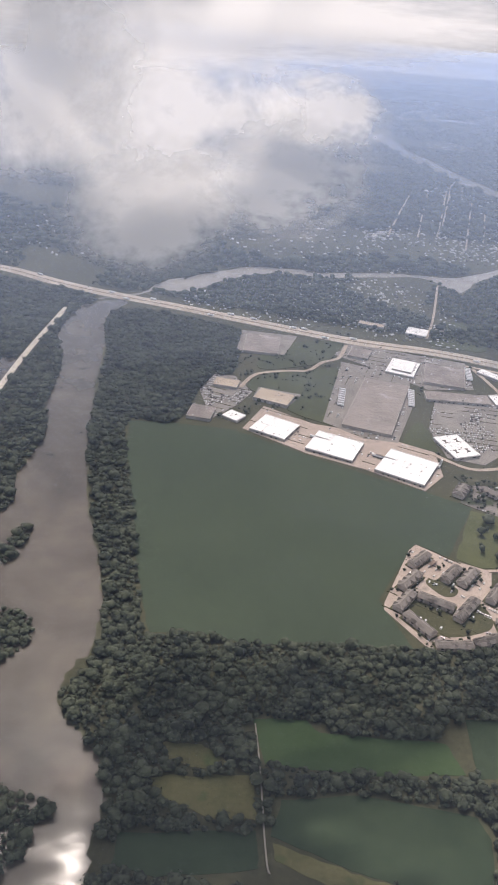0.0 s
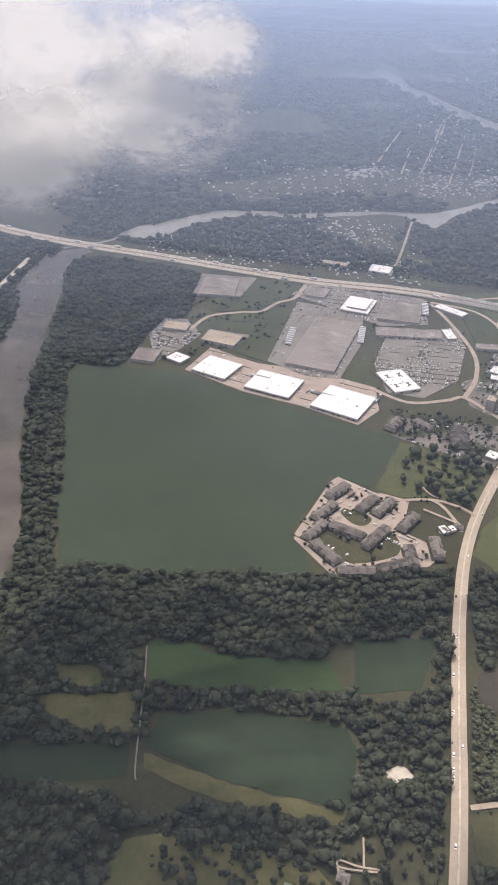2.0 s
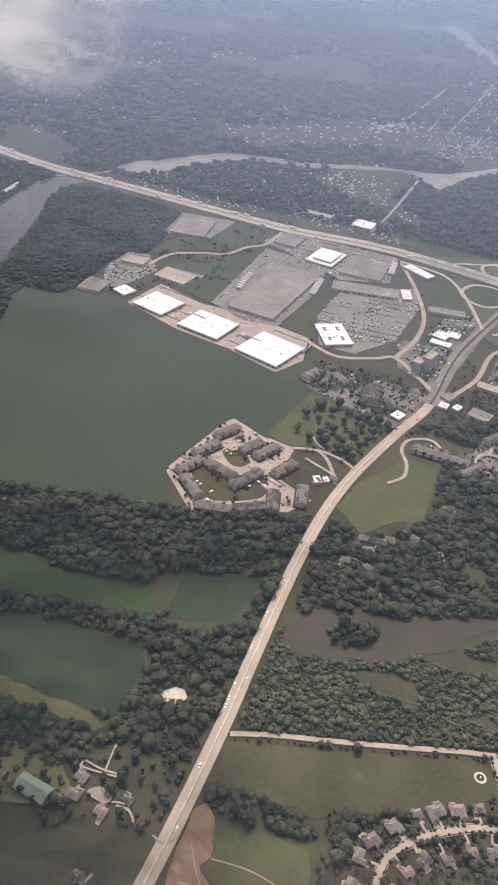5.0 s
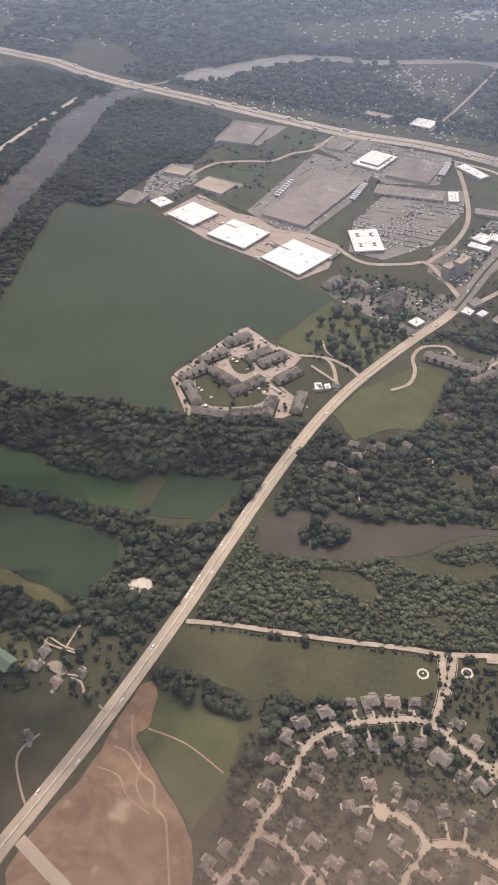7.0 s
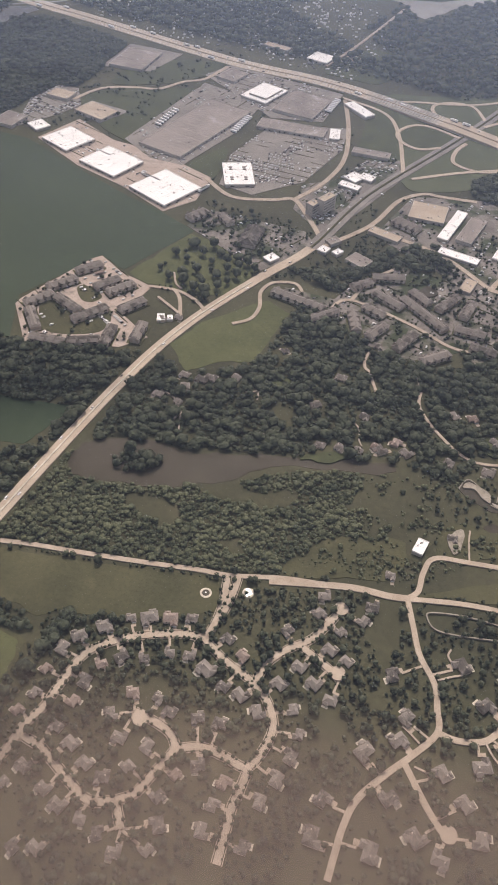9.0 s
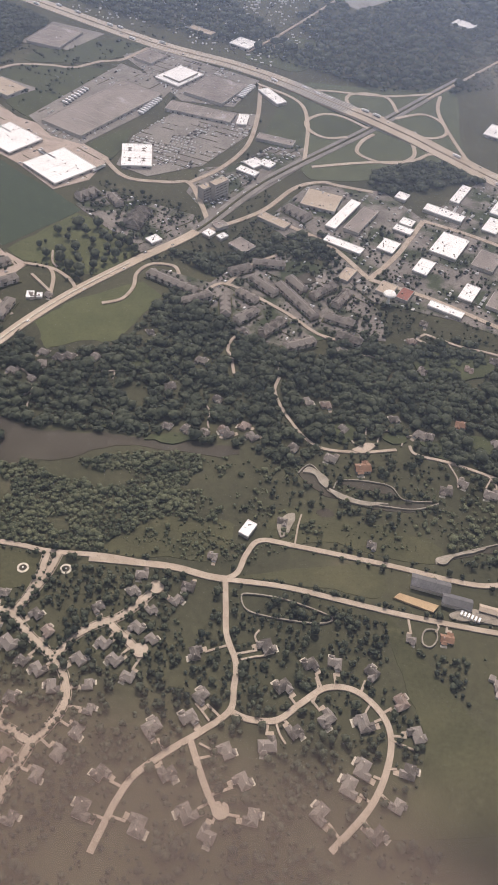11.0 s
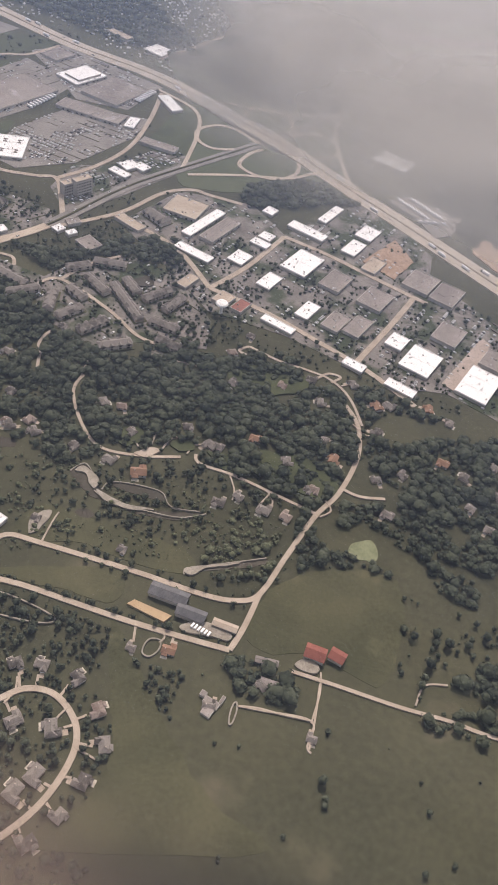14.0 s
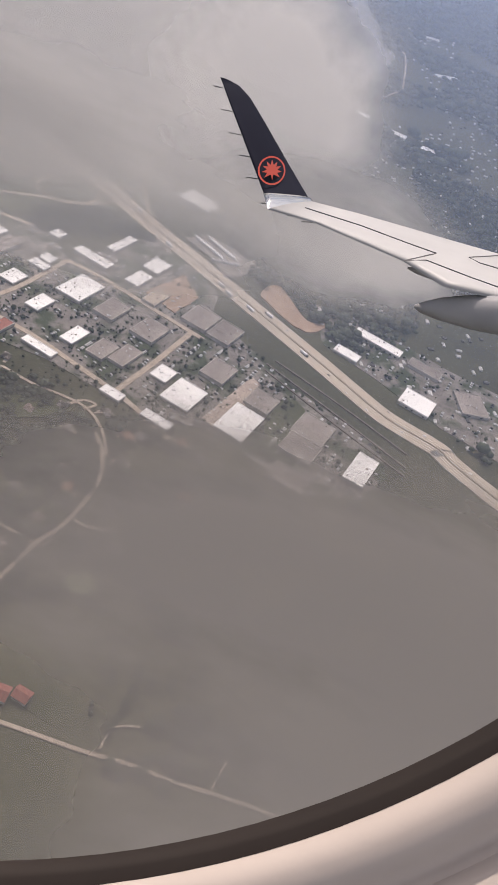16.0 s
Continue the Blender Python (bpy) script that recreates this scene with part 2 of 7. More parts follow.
def layer(z):
    LAYERS.append(z)
    return z + 0.004 * len(LAYERS)


def patch(name, pts, z, mat, label, category, clear=True, rounded=True, ragged=0.0, kind="structure", depth=1.6):
    """A sheet of ground with an outline, and a skirt down into the earth."""
    z = layer(z)
    line = smooth_line(pts, True, 5) if rounded else np.array(pts, float)
    if not rounded and ragged:
        line = np.array([a + (b - a) * k / 8 for a, b in zip(line, np.roll(line, -1, 0)) for k in range(8)])
    if ragged:
        line = np.array([q + ragged * np.array([noise.noise((q[0] * 0.21, q[1] * 0.21, 3.1)), noise.noise((q[0] * 0.21, q[1] * 0.21, 8.7))]) for q in line])
    bm = bmesh.new()
    f = bm.faces.new([bm.verts.new((x, y, z)) for x, y in line])
    if f.normal.z < 0 or f.calc_area() and sum(line[i - 1][0] * line[i][1] - line[i][0] * line[i - 1][1] for i in range(len(line))) < 0:
        f.normal_flip()
    skirt = bmesh.ops.extrude_edge_only(bm, edges=list(bm.edges))
    for e in skirt["geom"]:
        if isinstance(e, bmesh.types.BMVert):
            e.co.z = z - depth
    bmesh.ops.triangulate(bm, faces=[f])
    me = bpy.data.meshes.new(name)
    bm.to_mesh(me)
    bm.free()
    me.materials.append(mat)
    if clear:
        CLEAR.append(line)
    return tagged(new(name, me), label, category, "", kind)


def ribbon(line, width, z, lift=None):
    """Vertices and faces of a slab of road along a line."""
    t = np.gradient(line, axis=0)
    t /= np.maximum(np.linalg.norm(t, axis=1, keepdims=True), 1e-6)
    side = np.c_[-t[:, 1], t[:, 0]] * width / 2
    v, f = [], []
    for i, (q, s) in enumerate(zip(line, side)):
        h = z + (lift[i] if lift is not None else 0)
        v += [(*(q + s), h), (*(q - s), h), (*(q + s * 1.02), h - 1.6), (*(q - s * 1.02), h - 1.6)]
        if i:
            a, b = 4 * i - 4, 4 * i
            f += [(a, a + 1, b + 1, b), (a + 2, a, b, b + 2), (a + 1, a + 3, b + 3, b + 1)]
    return v, f


def road(pts, width, z, mat, label, name="road", closed=False, lift=None, keep=1.0, steps=6):
    line, z = smooth_line(pts, closed, steps), layer(z)
    if closed:
        line = np.vstack([line, line[:1]])
    v, f = ribbon(line, width, z, None if lift is None else np.interp(np.linspace(0, 1, len(line)), np.linspace(0, 1, len(lift)), lift))
    ROADS.append((line, width / 2 + keep))
    return tagged(new(name, mesh_of(name, v, f, mat)), label, "road", "", "structure")


def inside(pts, poly):
    x, y = pts[:, 0], pts[:, 1]
    hit = np.zeros(len(pts), bool)
    for (ax, ay), (bx, by) in zip(poly, np.roll(poly, -1, 0)):
        if ay != by:
            hit ^= ((ay > y) != (by > y)) & (x < (bx - ax) * (y - ay) / (by - ay) + ax)
    return hit


def off_roads(pts, extra=0.0):
    ok = np.ones(len(pts), bool)
    for line, keep in ROADS:
        lo, hi = line.min(0) - keep - extra, line.max(0) + keep + extra
        near = np.where(ok & (pts > lo).all(1) & (pts < hi).all(1))[0]
        if len(near):
            q = pts[near]
            d = np.full(len(q), 1e9)
            for a, b in zip(line[:-1], line[1:]):
                ab = b - a
                s = np.clip(((q - a) @ ab) / max(ab @ ab, 1e-9), 0, 1)[:, None]
                d = np.minimum(d, np.linalg.norm(q - a - s * ab, axis=1))
            ok[near[d < keep + extra]] = False
    return ok


def free(pts, polys=None):
    ok = off_roads(pts)
    for poly in (CLEAR if polys is None else polys):
        near = np.where(ok)[0]
        near = near[(pts[near] > poly.min(0)).all(1) & (pts[near] < poly.max(0)).all(1)]
        if len(near):
            ok[near[inside(pts[near], poly)]] = False
    return ok


FOOT = []


def footprint(x, y, w, d, ang, grow=1.0):
    c, s = math.cos(radians(ang)), math.sin(radians(ang))
    CLEAR.append(np.array([(x + c * a * (w / 2 + grow) - s * b * (d / 2 + grow), y + s * a * (w / 2 + grow) + c * b * (d / 2 + grow)) for a, b in ((-1, -1), (1, -1), (1, 1), (-1, 1))]))
    FOOT.append(CLEAR[-1])


# ---- trees ----
def crown_shape(seed, fine, tufts):
    """A lumpy crown of radius about 1 over a trunk, with tufts of leaves standing off it."""
    r = np.random.RandomState(seed)
    bm = bmesh.new()
    bmesh.ops.create_icosphere(bm, subdivisions=fine, radius=1.0)
    v = np.array([tuple(q.co) for q in bm.verts])
    f = np.array([[q.index for q in face.verts] for face in bm.faces])
    bm.free()
    lumps = r.normal(size=(9, 3))
    lumps /= np.linalg.norm(lumps, axis=1, keepdims=True)
    lumps[:, 2] = np.abs(lumps[:, 2])
    near = np.clip((v @ lumps.T - 0.62) / 0.38, 0, 1).max(1)
    v = v * (0.70 + 0.34 * near[:, None] + r.normal(0, 0.05, (len(v), 1)))
    v[:, 2] = v[:, 2] * 0.85 + 0.95
    v[:, 2] = np.maximum(v[:, 2], 0.32)
    f = f[~(v[f][:, :, 2] < 0.50).all(1)]
    tv, tf = [v], [f]
    base = len(v)
    for _ in range(tufts):
        d = r.normal(size=3)
        d[2] = abs(d[2]) - 0.15
        d /= np.linalg.norm(d)
        q = d * (0.80 + 0.28 * np.clip((d @ lumps.T - 0.6) / 0.4, 0, 1).max()) * r.uniform(0.85, 1.1)
        q[2] = q[2] * 0.85 + 0.95
        a = np.cross(d, r.normal(size=3))
        a /= np.linalg.norm(a)
        b = np.cross(d, a)
        s = r.uniform(0.14, 0.30)
        tv.append(np.array([q + a * s, q + b * s * 0.9 - d * 0.1, q - a * s * 0.9 + d * 0.08, q - b * s]))
        tf.append(np.array([(base, base + 1, base + 2), (base, base + 2, base + 3)]))
        base += 4
    return np.vstack(tv), np.vstack(tf)


WOOD_FINE = 1
SHAPES_NEAR = [crown_shape(s, 2, 20) for s in range(6)]
SHAPES_WOOD = [crown_shape(20 + s, WOOD_FINE, 18) for s in range(10)]
SHAPES_FAR = [crown_shape(40 + s, 1, 0) for s in range(6)]


def scatter(name, pts, size, shapes, mat, seed, squash=1.0):
    """One mesh of crowns at the points, each turned, sized and stretched differently."""
    r = np.random.RandomState(seed)
    vs, fs, base = [], [], 0
    pick = r.randint(0, len(shapes), len(pts))
    turn, sz = r.uniform(0, 6.283, len(pts)), size * np.clip(np.exp(r.normal(-0.06, 0.42, len(pts))), 0.4, 2.1)
    tall = r.uniform(0.75, 1.25, len(pts)) * squash
    for k, (sv, sf) in enumerate(shapes):
        w = np.where(pick == k)[0]
        if not len(w):
            continue
        c, s = np.cos(turn[w])[:, None], np.sin(turn[w])[:, None]
        x = (sv[None, :, 0] * c - sv[None, :, 1] * s) * sz[w, None] + pts[w, 0:1]
        y = (sv[None, :, 0] * s + sv[None, :, 1] * c) * sz[w, None] + pts[w, 1:2]
        z = np.broadcast_to(sv[None, :, 2], x.shape) * (sz * tall)[w, None]
        vs.append(np.stack([x, y, z], 2).reshape(-1, 3))
        fs.append((sf[None] + (np.arange(len(w)) * len(sv))[:, None, None]).reshape(-1, 3) + base)
        base += len(w) * len(sv)
    return tri_mesh(name, np.vstack(vs), np.vstack(fs), mat)


def grid_in(poly, step, seed, fill=1.0):
    r = np.random.RandomState(seed)
    poly = np.array(poly, float)
    lo, hi = poly.min(0), poly.max(0)
    gx, gy = np.meshgrid(np.arange(lo[0], hi[0], step), np.arange(lo[1], hi[1], step * 0.87))
    gx = gx + (np.arange(gx.shape[0]) % 2)[:, None] * step / 2
    p = np.c_[gx.ravel(), gy.ravel()] + r.uniform(-0.42, 0.42, (gx.size, 2)) * step
    p = p[inside(p, poly)]
    return p[r.uniform(size=len(p)) < fill]


WOODS = []


def woods(pts, step, size, label, mat=None, fill=1.0, seed=1, shapes=None, squash=0.64, extra=(), gaps=None):
    line = smooth_line(pts, True, 4)
    if mat is None:
        step, size = step * 1.22, size * 1.34
    p = grid_in(line, step, seed, fill)
    p = p[free(p, CLEAR + list(extra))]
    for q in WOODS:
        if len(p):
            p = p[~inside(p, q)]
    if gaps is not None and len(p):
        p = p[np.array([noise.noise((x * 0.035, y * 0.045, seed * 1.7)) for x, y in p]) > gaps]
    WOODS.append(line)
    if len(p) < 3:
        return None
    return tagged(new("woodland", scatter("woodland", p, size, shapes or SHAPES_WOOD, mat or LEAF, seed, squash)), label, "trees", "", "stuff")


# ---- ground ----
def ground_sheet():
    xs, ys = np.linspace(-4400, 5000, 48), np.concatenate([np.linspace(-600, 900, 30), np.linspace(960, 4700, 26)])
    v = [(x, y, 0.0) for y in ys for x in xs]
    nx = len(xs)
    f = [(j * nx + i, j * nx + i + 1, (j + 1) * nx + i + 1, (j + 1) * nx + i) for j in range(len(ys) - 1) for i in range(nx - 1)]
    return tagged(new("ground", mesh_of("ground", v, f, GROUND)), "flat green river plain of grass, woods and towns", "ground", "", "structure")


HAY_G = surface("olive meadow", (0.062, 0.072, 0.030), (0.092, 0.10, 0.044), big=0.05, fine=0.4)
GROUND = surface("river plain", (0.036, 0.038, 0.021), (0.076, 0.074, 0.040), big=0.012, fine=0.35, relief=0.2, stain=((0.10, 0.09, 0.055), 0.03, 0.63))
ground_sheet()

# water
patch("river", [(-100, 788), (-115, 743), (-105, 659), (-99, 578), (-91, 504), (-82, 443), (-67, 382), (-57, 347), (-52, 319), (-53, 290), (-60, 279), (-62, 264), (-59, 251), (-41, 231), (-35, 217), (-33, 205), (-35, 192), (-35, 174), (-36, 151), (-37, 130), (-79, 129), (-123, 170), (-148, 210), (-181, 280), (-158, 346), (-124, 408), (-127, 438), (-123, 499), (-131, 548), (-136, 628), (-152, 690), (-146, 761), (-127, 785)], 0.10, RIVER, "wide muddy river reflecting bright clouds between wooded banks", "river", ragged=3.0)
patch("river", [(-195, 495), (-186, 538), (-175, 562), (-173, 624), (-187, 626), (-193, 586), (-197, 569), (-212, 535)], 0.10, RIVER, "narrow backwater beside the railway in the woods", "river", ragged=2.0)
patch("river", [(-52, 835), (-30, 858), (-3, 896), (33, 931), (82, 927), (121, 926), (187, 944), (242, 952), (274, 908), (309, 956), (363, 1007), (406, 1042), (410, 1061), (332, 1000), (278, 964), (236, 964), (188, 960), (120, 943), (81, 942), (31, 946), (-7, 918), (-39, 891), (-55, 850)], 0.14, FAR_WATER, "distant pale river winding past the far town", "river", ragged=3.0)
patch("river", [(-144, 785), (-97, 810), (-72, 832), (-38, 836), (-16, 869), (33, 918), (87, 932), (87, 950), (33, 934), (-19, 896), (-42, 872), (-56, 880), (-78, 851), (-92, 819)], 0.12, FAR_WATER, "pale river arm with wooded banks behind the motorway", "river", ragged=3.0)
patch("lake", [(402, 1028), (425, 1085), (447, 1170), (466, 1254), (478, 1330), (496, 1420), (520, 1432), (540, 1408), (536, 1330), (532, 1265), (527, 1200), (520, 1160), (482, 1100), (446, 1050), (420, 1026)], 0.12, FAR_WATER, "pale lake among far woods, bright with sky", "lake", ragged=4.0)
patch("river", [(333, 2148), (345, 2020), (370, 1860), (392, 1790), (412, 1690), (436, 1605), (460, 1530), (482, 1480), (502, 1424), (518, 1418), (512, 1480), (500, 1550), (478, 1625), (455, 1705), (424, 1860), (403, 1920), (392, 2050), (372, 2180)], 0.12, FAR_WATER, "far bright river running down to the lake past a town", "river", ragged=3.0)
patch("pond", [(180, 236), (186, 245), (211, 252), (228, 250), (251, 254), (276, 260), (326, 270), (324, 262), (274, 252), (254, 236), (226, 225), (204, 221), (189, 219), (181, 224)], 0.12, POND, "brown silty pond with a wooded islet", "pond", ragged=2.5)
for p in ([(362, 264), (367, 271), (374, 265), (384, 258), (403, 258), (426, 266), (419, 259), (402, 254), (385, 255), (376, 255)], [(375, 244), (378, 247), (383, 246), (382, 243), (378, 242)], [(382, 266), (392, 270), (406, 270), (409, 266), (401, 265), (388, 264)], [(432, 233), (433, 236), (442, 241), (453, 249), (461, 255), (463, 253), (456, 247), (445, 241), (436, 235), (434, 232)]):
    patch("pond", p, 0.16, POND, "shallow pond with pale silt edges in grass", "pond", ragged=0.8)
patch("pond", [(495, 277), (498, 282), (504, 285), (508, 280), (508, 274), (503, 273), (498, 272)], 0.18, ALGAE, "small pond covered with yellow-green algae", "pond", ragged=1.0)

# fields
patch("field", [(-65, 530), (-31, 531), (13, 527), (65, 497), (120, 468), (148, 456), (174, 441), (146, 385), (127, 396), (97, 341), (110, 304), (68, 303), (21, 301), (-1, 307), (-26, 305), (-39, 360), (-51, 434), (-62, 488)], 0.08, CROP, "huge even dark green crop field beside the river woods", "field", ragged=1.0, rounded=False)
patch("field", [(27, 253), (51, 254), (57, 247), (114, 245), (119, 229), (84, 226), (32, 229)], 0.08, CROP_B, "bright green crop field hedged by trees", "field", ragged=1.0, rounded=False)
patch("field", [(126, 259), (167, 263), (154, 231), (124, 227)], 0.08, CROP_C, "dark green crop field beside the avenue", "field", ragged=1.0, rounded=False)
patch("field", [(34, 196), (39, 212), (72, 216), (119, 209), (122, 198), (117, 172), (87, 177), (64, 183)], 0.08, CROP_C, "dark green crop field with a bare pale patch", "field", ragged=1.0, rounded=False)
patch("field", [(-25, 194), (28, 198), (29, 182), (-9, 177), (-26, 181)], 0.08, CROP_C, "dark green field beside the riverside woods", "field", ragged=1.5, rounded=False)
for p in ([(150, 383), (172, 436), (192, 434), (230, 420), (213, 379), (195, 373), (174, 375), (164, 376)], [(34, 193), (64, 182), (87, 176), (116, 171), (112, 165), (88, 169), (66, 173), (36, 185)], [(-18, 220), (26, 223), (29, 202), (8, 203), (-7, 208)], [(-13, 238), (5, 238), (17, 228), (5, 225), (-9, 229)]):
    patch("meadow", p, 0.08, HAY_G if p[0][1] > 300 else HAY, "yellowish mown meadow with scattered trees", "meadow", clear=False, ragged=1.5, rounded=False)
    CLEAR.append(np.array(p, float))
for p in ([(212, 306), (197, 325), (208, 350), (239, 382), (255, 373), (245, 324), (229, 320)], [(163, 171), (215, 177), (209, 151), (202, 145), (183, 150), (162, 151)], [(161, 137), (183, 138), (203, 135), (203, 120), (152, 118), (155, 127)], [(163, 140), (174, 139), (203, 134), (202, 116), (180, 122), (169, 125)], [(198, 172), (236, 180), (268, 184), (271, 167), (239, 155), (209, 149)]):
    patch("meadow", p, 0.09, HAY_G if p[0][0] > 205 and p[0][1] > 300 else GRASS, "rough green meadow beside the avenue", "meadow", ragged=1.5, rounded=False)
for p in ([(322, 222), (341, 225), (341, 206), (326, 200), (292, 194), (307, 217)], [(413, 202), (429, 187), (454, 165), (475, 149), (498, 139), (426, 113), (436, 134), (435, 155), (424, 175)], [(465, 230), (480, 255), (520, 268), (525, 217), (497, 217), (470, 211)], [(358, 220), (388, 229), (430, 231), (431, 244), (399, 244), (377, 243), (366, 244), (356, 236)], [(352, 201), (404, 222), (410, 207), (385, 205), (355, 199)]):
    patch("meadow", p, 0.07, GRASS, "wide open pasture with worn patches", "meadow", ragged=2.0)
for p in ([(24, 604), (40, 633), (86, 651), (120, 654), (103, 558), (98, 542), (61, 561), (49, 579)], [(34, 644), (45, 695), (79, 714), (116, 720), (108, 689), (80, 659)], [(142, 525), (150, 546), (163, 560), (166, 513), (151, 518)], [(283, 620), (300, 654), (331, 652), (331, 634), (321, 619), (297, 610)], [(260, 680), (280, 667), (285, 615), (290, 584), (261, 581), (257, 618)], [(235, 801), (270, 786), (258, 726), (227, 726), (204, 737)]):
    patch("lawn", p, 0.21, LAWN, "mown green lawn between business lots", "lawn", clear=False, ragged=0.5)
patch("meadow", [(164, 137), (182, 137), (200, 133), (202, 115), (194, 92), (182, 104), (164, 119), (167, 127)], 0.10, HAY_G, "olive meadow beside bare earth", "meadow", ragged=1.5, rounded=False)
patch("building_site", [(160, 144), (164, 138), (166, 125), (163, 119), (183, 102), (195, 89), (200, 76), (196, 58), (144, 58), (140, 74), (150, 102), (153, 121), (156, 138)], 0.12, DIRT, "graded reddish bare earth of a building site", "bare earth", ragged=1.5)
for p, w in (([(166, 124), (182, 122), (199, 115)], 0.6), ([(156, 114), (162, 113), (170, 107), (176, 104), (179, 97), (184, 94), (187, 88), (193, 74)], 0.8), ([(158, 128), (163, 116), (168, 111), (170, 102), (176, 96)], 0.6), ([(153, 105), (162, 104), (168, 98), (178, 94)], 0.5)):
    road(p, w, 0.14, DIRT_PALE, "pale dusty vehicle track over bare earth", "track", keep=0.2)
road([(138, 74), (151, 68), (163, 62), (176, 48)], 4.4, 0.26, CONCRETE, "pale side street at the building site", keep=1.0)
patch("gravel_pad", [(132, 185), (134, 190), (140, 192), (144, 187), (140, 183), (136, 180)], 0.14, GRAVEL, "pale gravel clearing among trees", "gravel", ragged=2.0)

patch("verge", [(296, 556), (262, 690), (300, 712), (352, 728), (392, 742), (408, 640), (430, 592), (400, 590), (352, 560), (322, 546)], 0.06, VERGE, "mown green verges between motorway ramps", "grass", clear=False, ragged=1.0)
# paved lots
for p in ([(123, 390), (128, 395), (146, 382), (169, 373), (161, 343), (183, 327), (171, 314), (119, 303), (99, 333), (100, 339)], [(20, 530), (37, 570), (76, 545), (116, 537), (164, 513), (163, 479), (146, 458), (108, 481), (66, 499)]):
    patch("parking_lot", p, 0.16, PAVING, "pale concrete parking lot with marked bays", "parking lot", rounded=False)
for p in ([(83, 550), (110, 672), (168, 650), (162, 591), (138, 524), (112, 527)], [(167, 551), (186, 614), (245, 626), (247, 588), (229, 529), (198, 499), (172, 506)], [(105, 688), (121, 718), (229, 690), (223, 631), (181, 624), (145, 656)], [(13, 676), (18, 733), (72, 727), (58, 678)], [(-5, 624), (13, 624), (28, 594), (16, 569), (-4, 542), (-16, 592)], [(28, 583), (33, 605), (69, 596), (55, 568)]):
    patch("parking_lot", p, 0.17, ASPHALT, "grey worn asphalt parking lot", "parking lot", rounded=False)
patch("yard", [(245, 398), (277, 395), (284, 412), (309, 442), (346, 436), (381, 403), (387, 378), (355, 368), (331, 351), (293, 360), (281, 378), (272, 367)], 0.05, YARD, "grey paved courts of the apartment complex", "paved yard", clear=False, rounded=False)
for p in ([(230, 490), (229, 526), (250, 538), (273, 591), (296, 584), (299, 561), (258, 460)], [(179, 470), (244, 464), (256, 447), (227, 410), (180, 438), (167, 446)], [(289, 473), (308, 534), (360, 545), (391, 519), (433, 603), (491, 548), (507, 392), (480, 400), (424, 412), (375, 412), (340, 440)], [(452, 504), (497, 520), (560, 477), (621, 454), (630, 427), (618, 400), (586, 387), (558, 396), (522, 407), (484, 395)], [(557, 587), (593, 589), (665, 569), (701, 564), (700, 485), (660, 496), (610, 523), (570, 539)]):
    patch("yard", p, 0.05, YARD, "paved yards and verges between buildings", "paved yard", clear=False, rounded=False)
for p in ([(113, 336), (118, 345), (135, 334), (152, 342), (158, 333), (153, 321), (127, 315)], [(127, 358), (131, 362), (144, 355), (141, 348), (134, 348)]):
    patch("lawn", p, 0.22, GRASS, "worn lawn court inside the apartment complex", "lawn")

# roads
def highway(pts, label, lift=None):
    line = smooth_line(pts, False, 6)
    t = np.gradient(line, axis=0)
    t /= np.linalg.norm(t, axis=1, keepdims=True)
    side = np.c_[-t[:, 1], t[:, 0]]
    for s in (-4.9, 4.9):
        road([tuple(q) for q in (line + side * s)[::3]] + [tuple((line + side * s)[-1])], 7.4, 0.36, CONCRETE, label, "motorway", lift=lift, keep=3.0)
    v, f = ribbon(line, 2.6, 0.30, None if lift is None else np.interp(np.linspace(0, 1, len(line)), np.linspace(0, 1, len(lift)), lift))
    tagged(new("median", mesh_of("median", v, f, GRAVEL)), "pale median strip of the motorway", "median", "", "structure")
    v, f = ribbon(line, 0.35, 0.9, None if lift is None else np.interp(np.linspace(0, 1, len(line)), np.linspace(0, 1, len(lift)), lift))
    tagged(new("barrier", mesh_of("barrier", v, f, CONCRETE)), "low concrete barrier along the motorway median", "barrier", "", "structure")
    for s in (-8.2, -6.1, -3.7, -1.5, 1.5, 3.7, 6.1, 8.2):
        v, f = ribbon(line + side * s, 0.22, 0.66, None if lift is None else np.interp(np.linspace(0, 1, len(line)), np.linspace(0, 1, len(lift)), lift))
        tagged(new("lane_line", mesh_of("lane_line", v, f, PAINT_LINE)), "worn white lane line of the motorway", "road marking", "", "structure")
    return line


MOTORWAY = highway([(-1500, 1250), (-700, 1010)] + [(-311, 884), (-237, 861), (-191, 836), (-128, 809), (-32, 778), (117, 727), (194, 713), (248, 696), (309, 664), (373, 634), (424, 603), (461, 582), (570, 516), (622, 484), (661, 472), (700, 446)] + [(1000, 290), (1800, -150)], "pale concrete motorway carriageway with traffic",
                   lift=[0] * 9 + [0.3, 2.5, 0.3] + [0] * 8)
road([(-366, 954), (-305, 944), (-251, 922)], 5, 0.3, CONCRETE, "pale road beyond the river bridge")
AVENUE = smooth_line([(130, 53), (133, 69), (137, 83), (148, 122), (160, 175), (167, 212), (175, 253), (182, 285), (192, 322), (206, 358), (229, 403), (252, 445), (270, 505), (287, 546), (332, 634), (374, 725), (395, 770)], False, 6)
road([(130, 53), (133, 69), (137, 83), (148, 122), (160, 175), (167, 212), (175, 253), (182, 285), (192, 322), (206, 358), (229, 403), (252, 445), (270, 505), (287, 546), (332, 634), (374, 725), (395, 770)], 6.5, 0.34, CONCRETE, "pale concrete avenue of several lanes", "avenue", keep=2.0)
upper = AVENUE[66:]
way = np.gradient(upper, axis=0)
way /= np.linalg.norm(way, axis=1, keepdims=True)
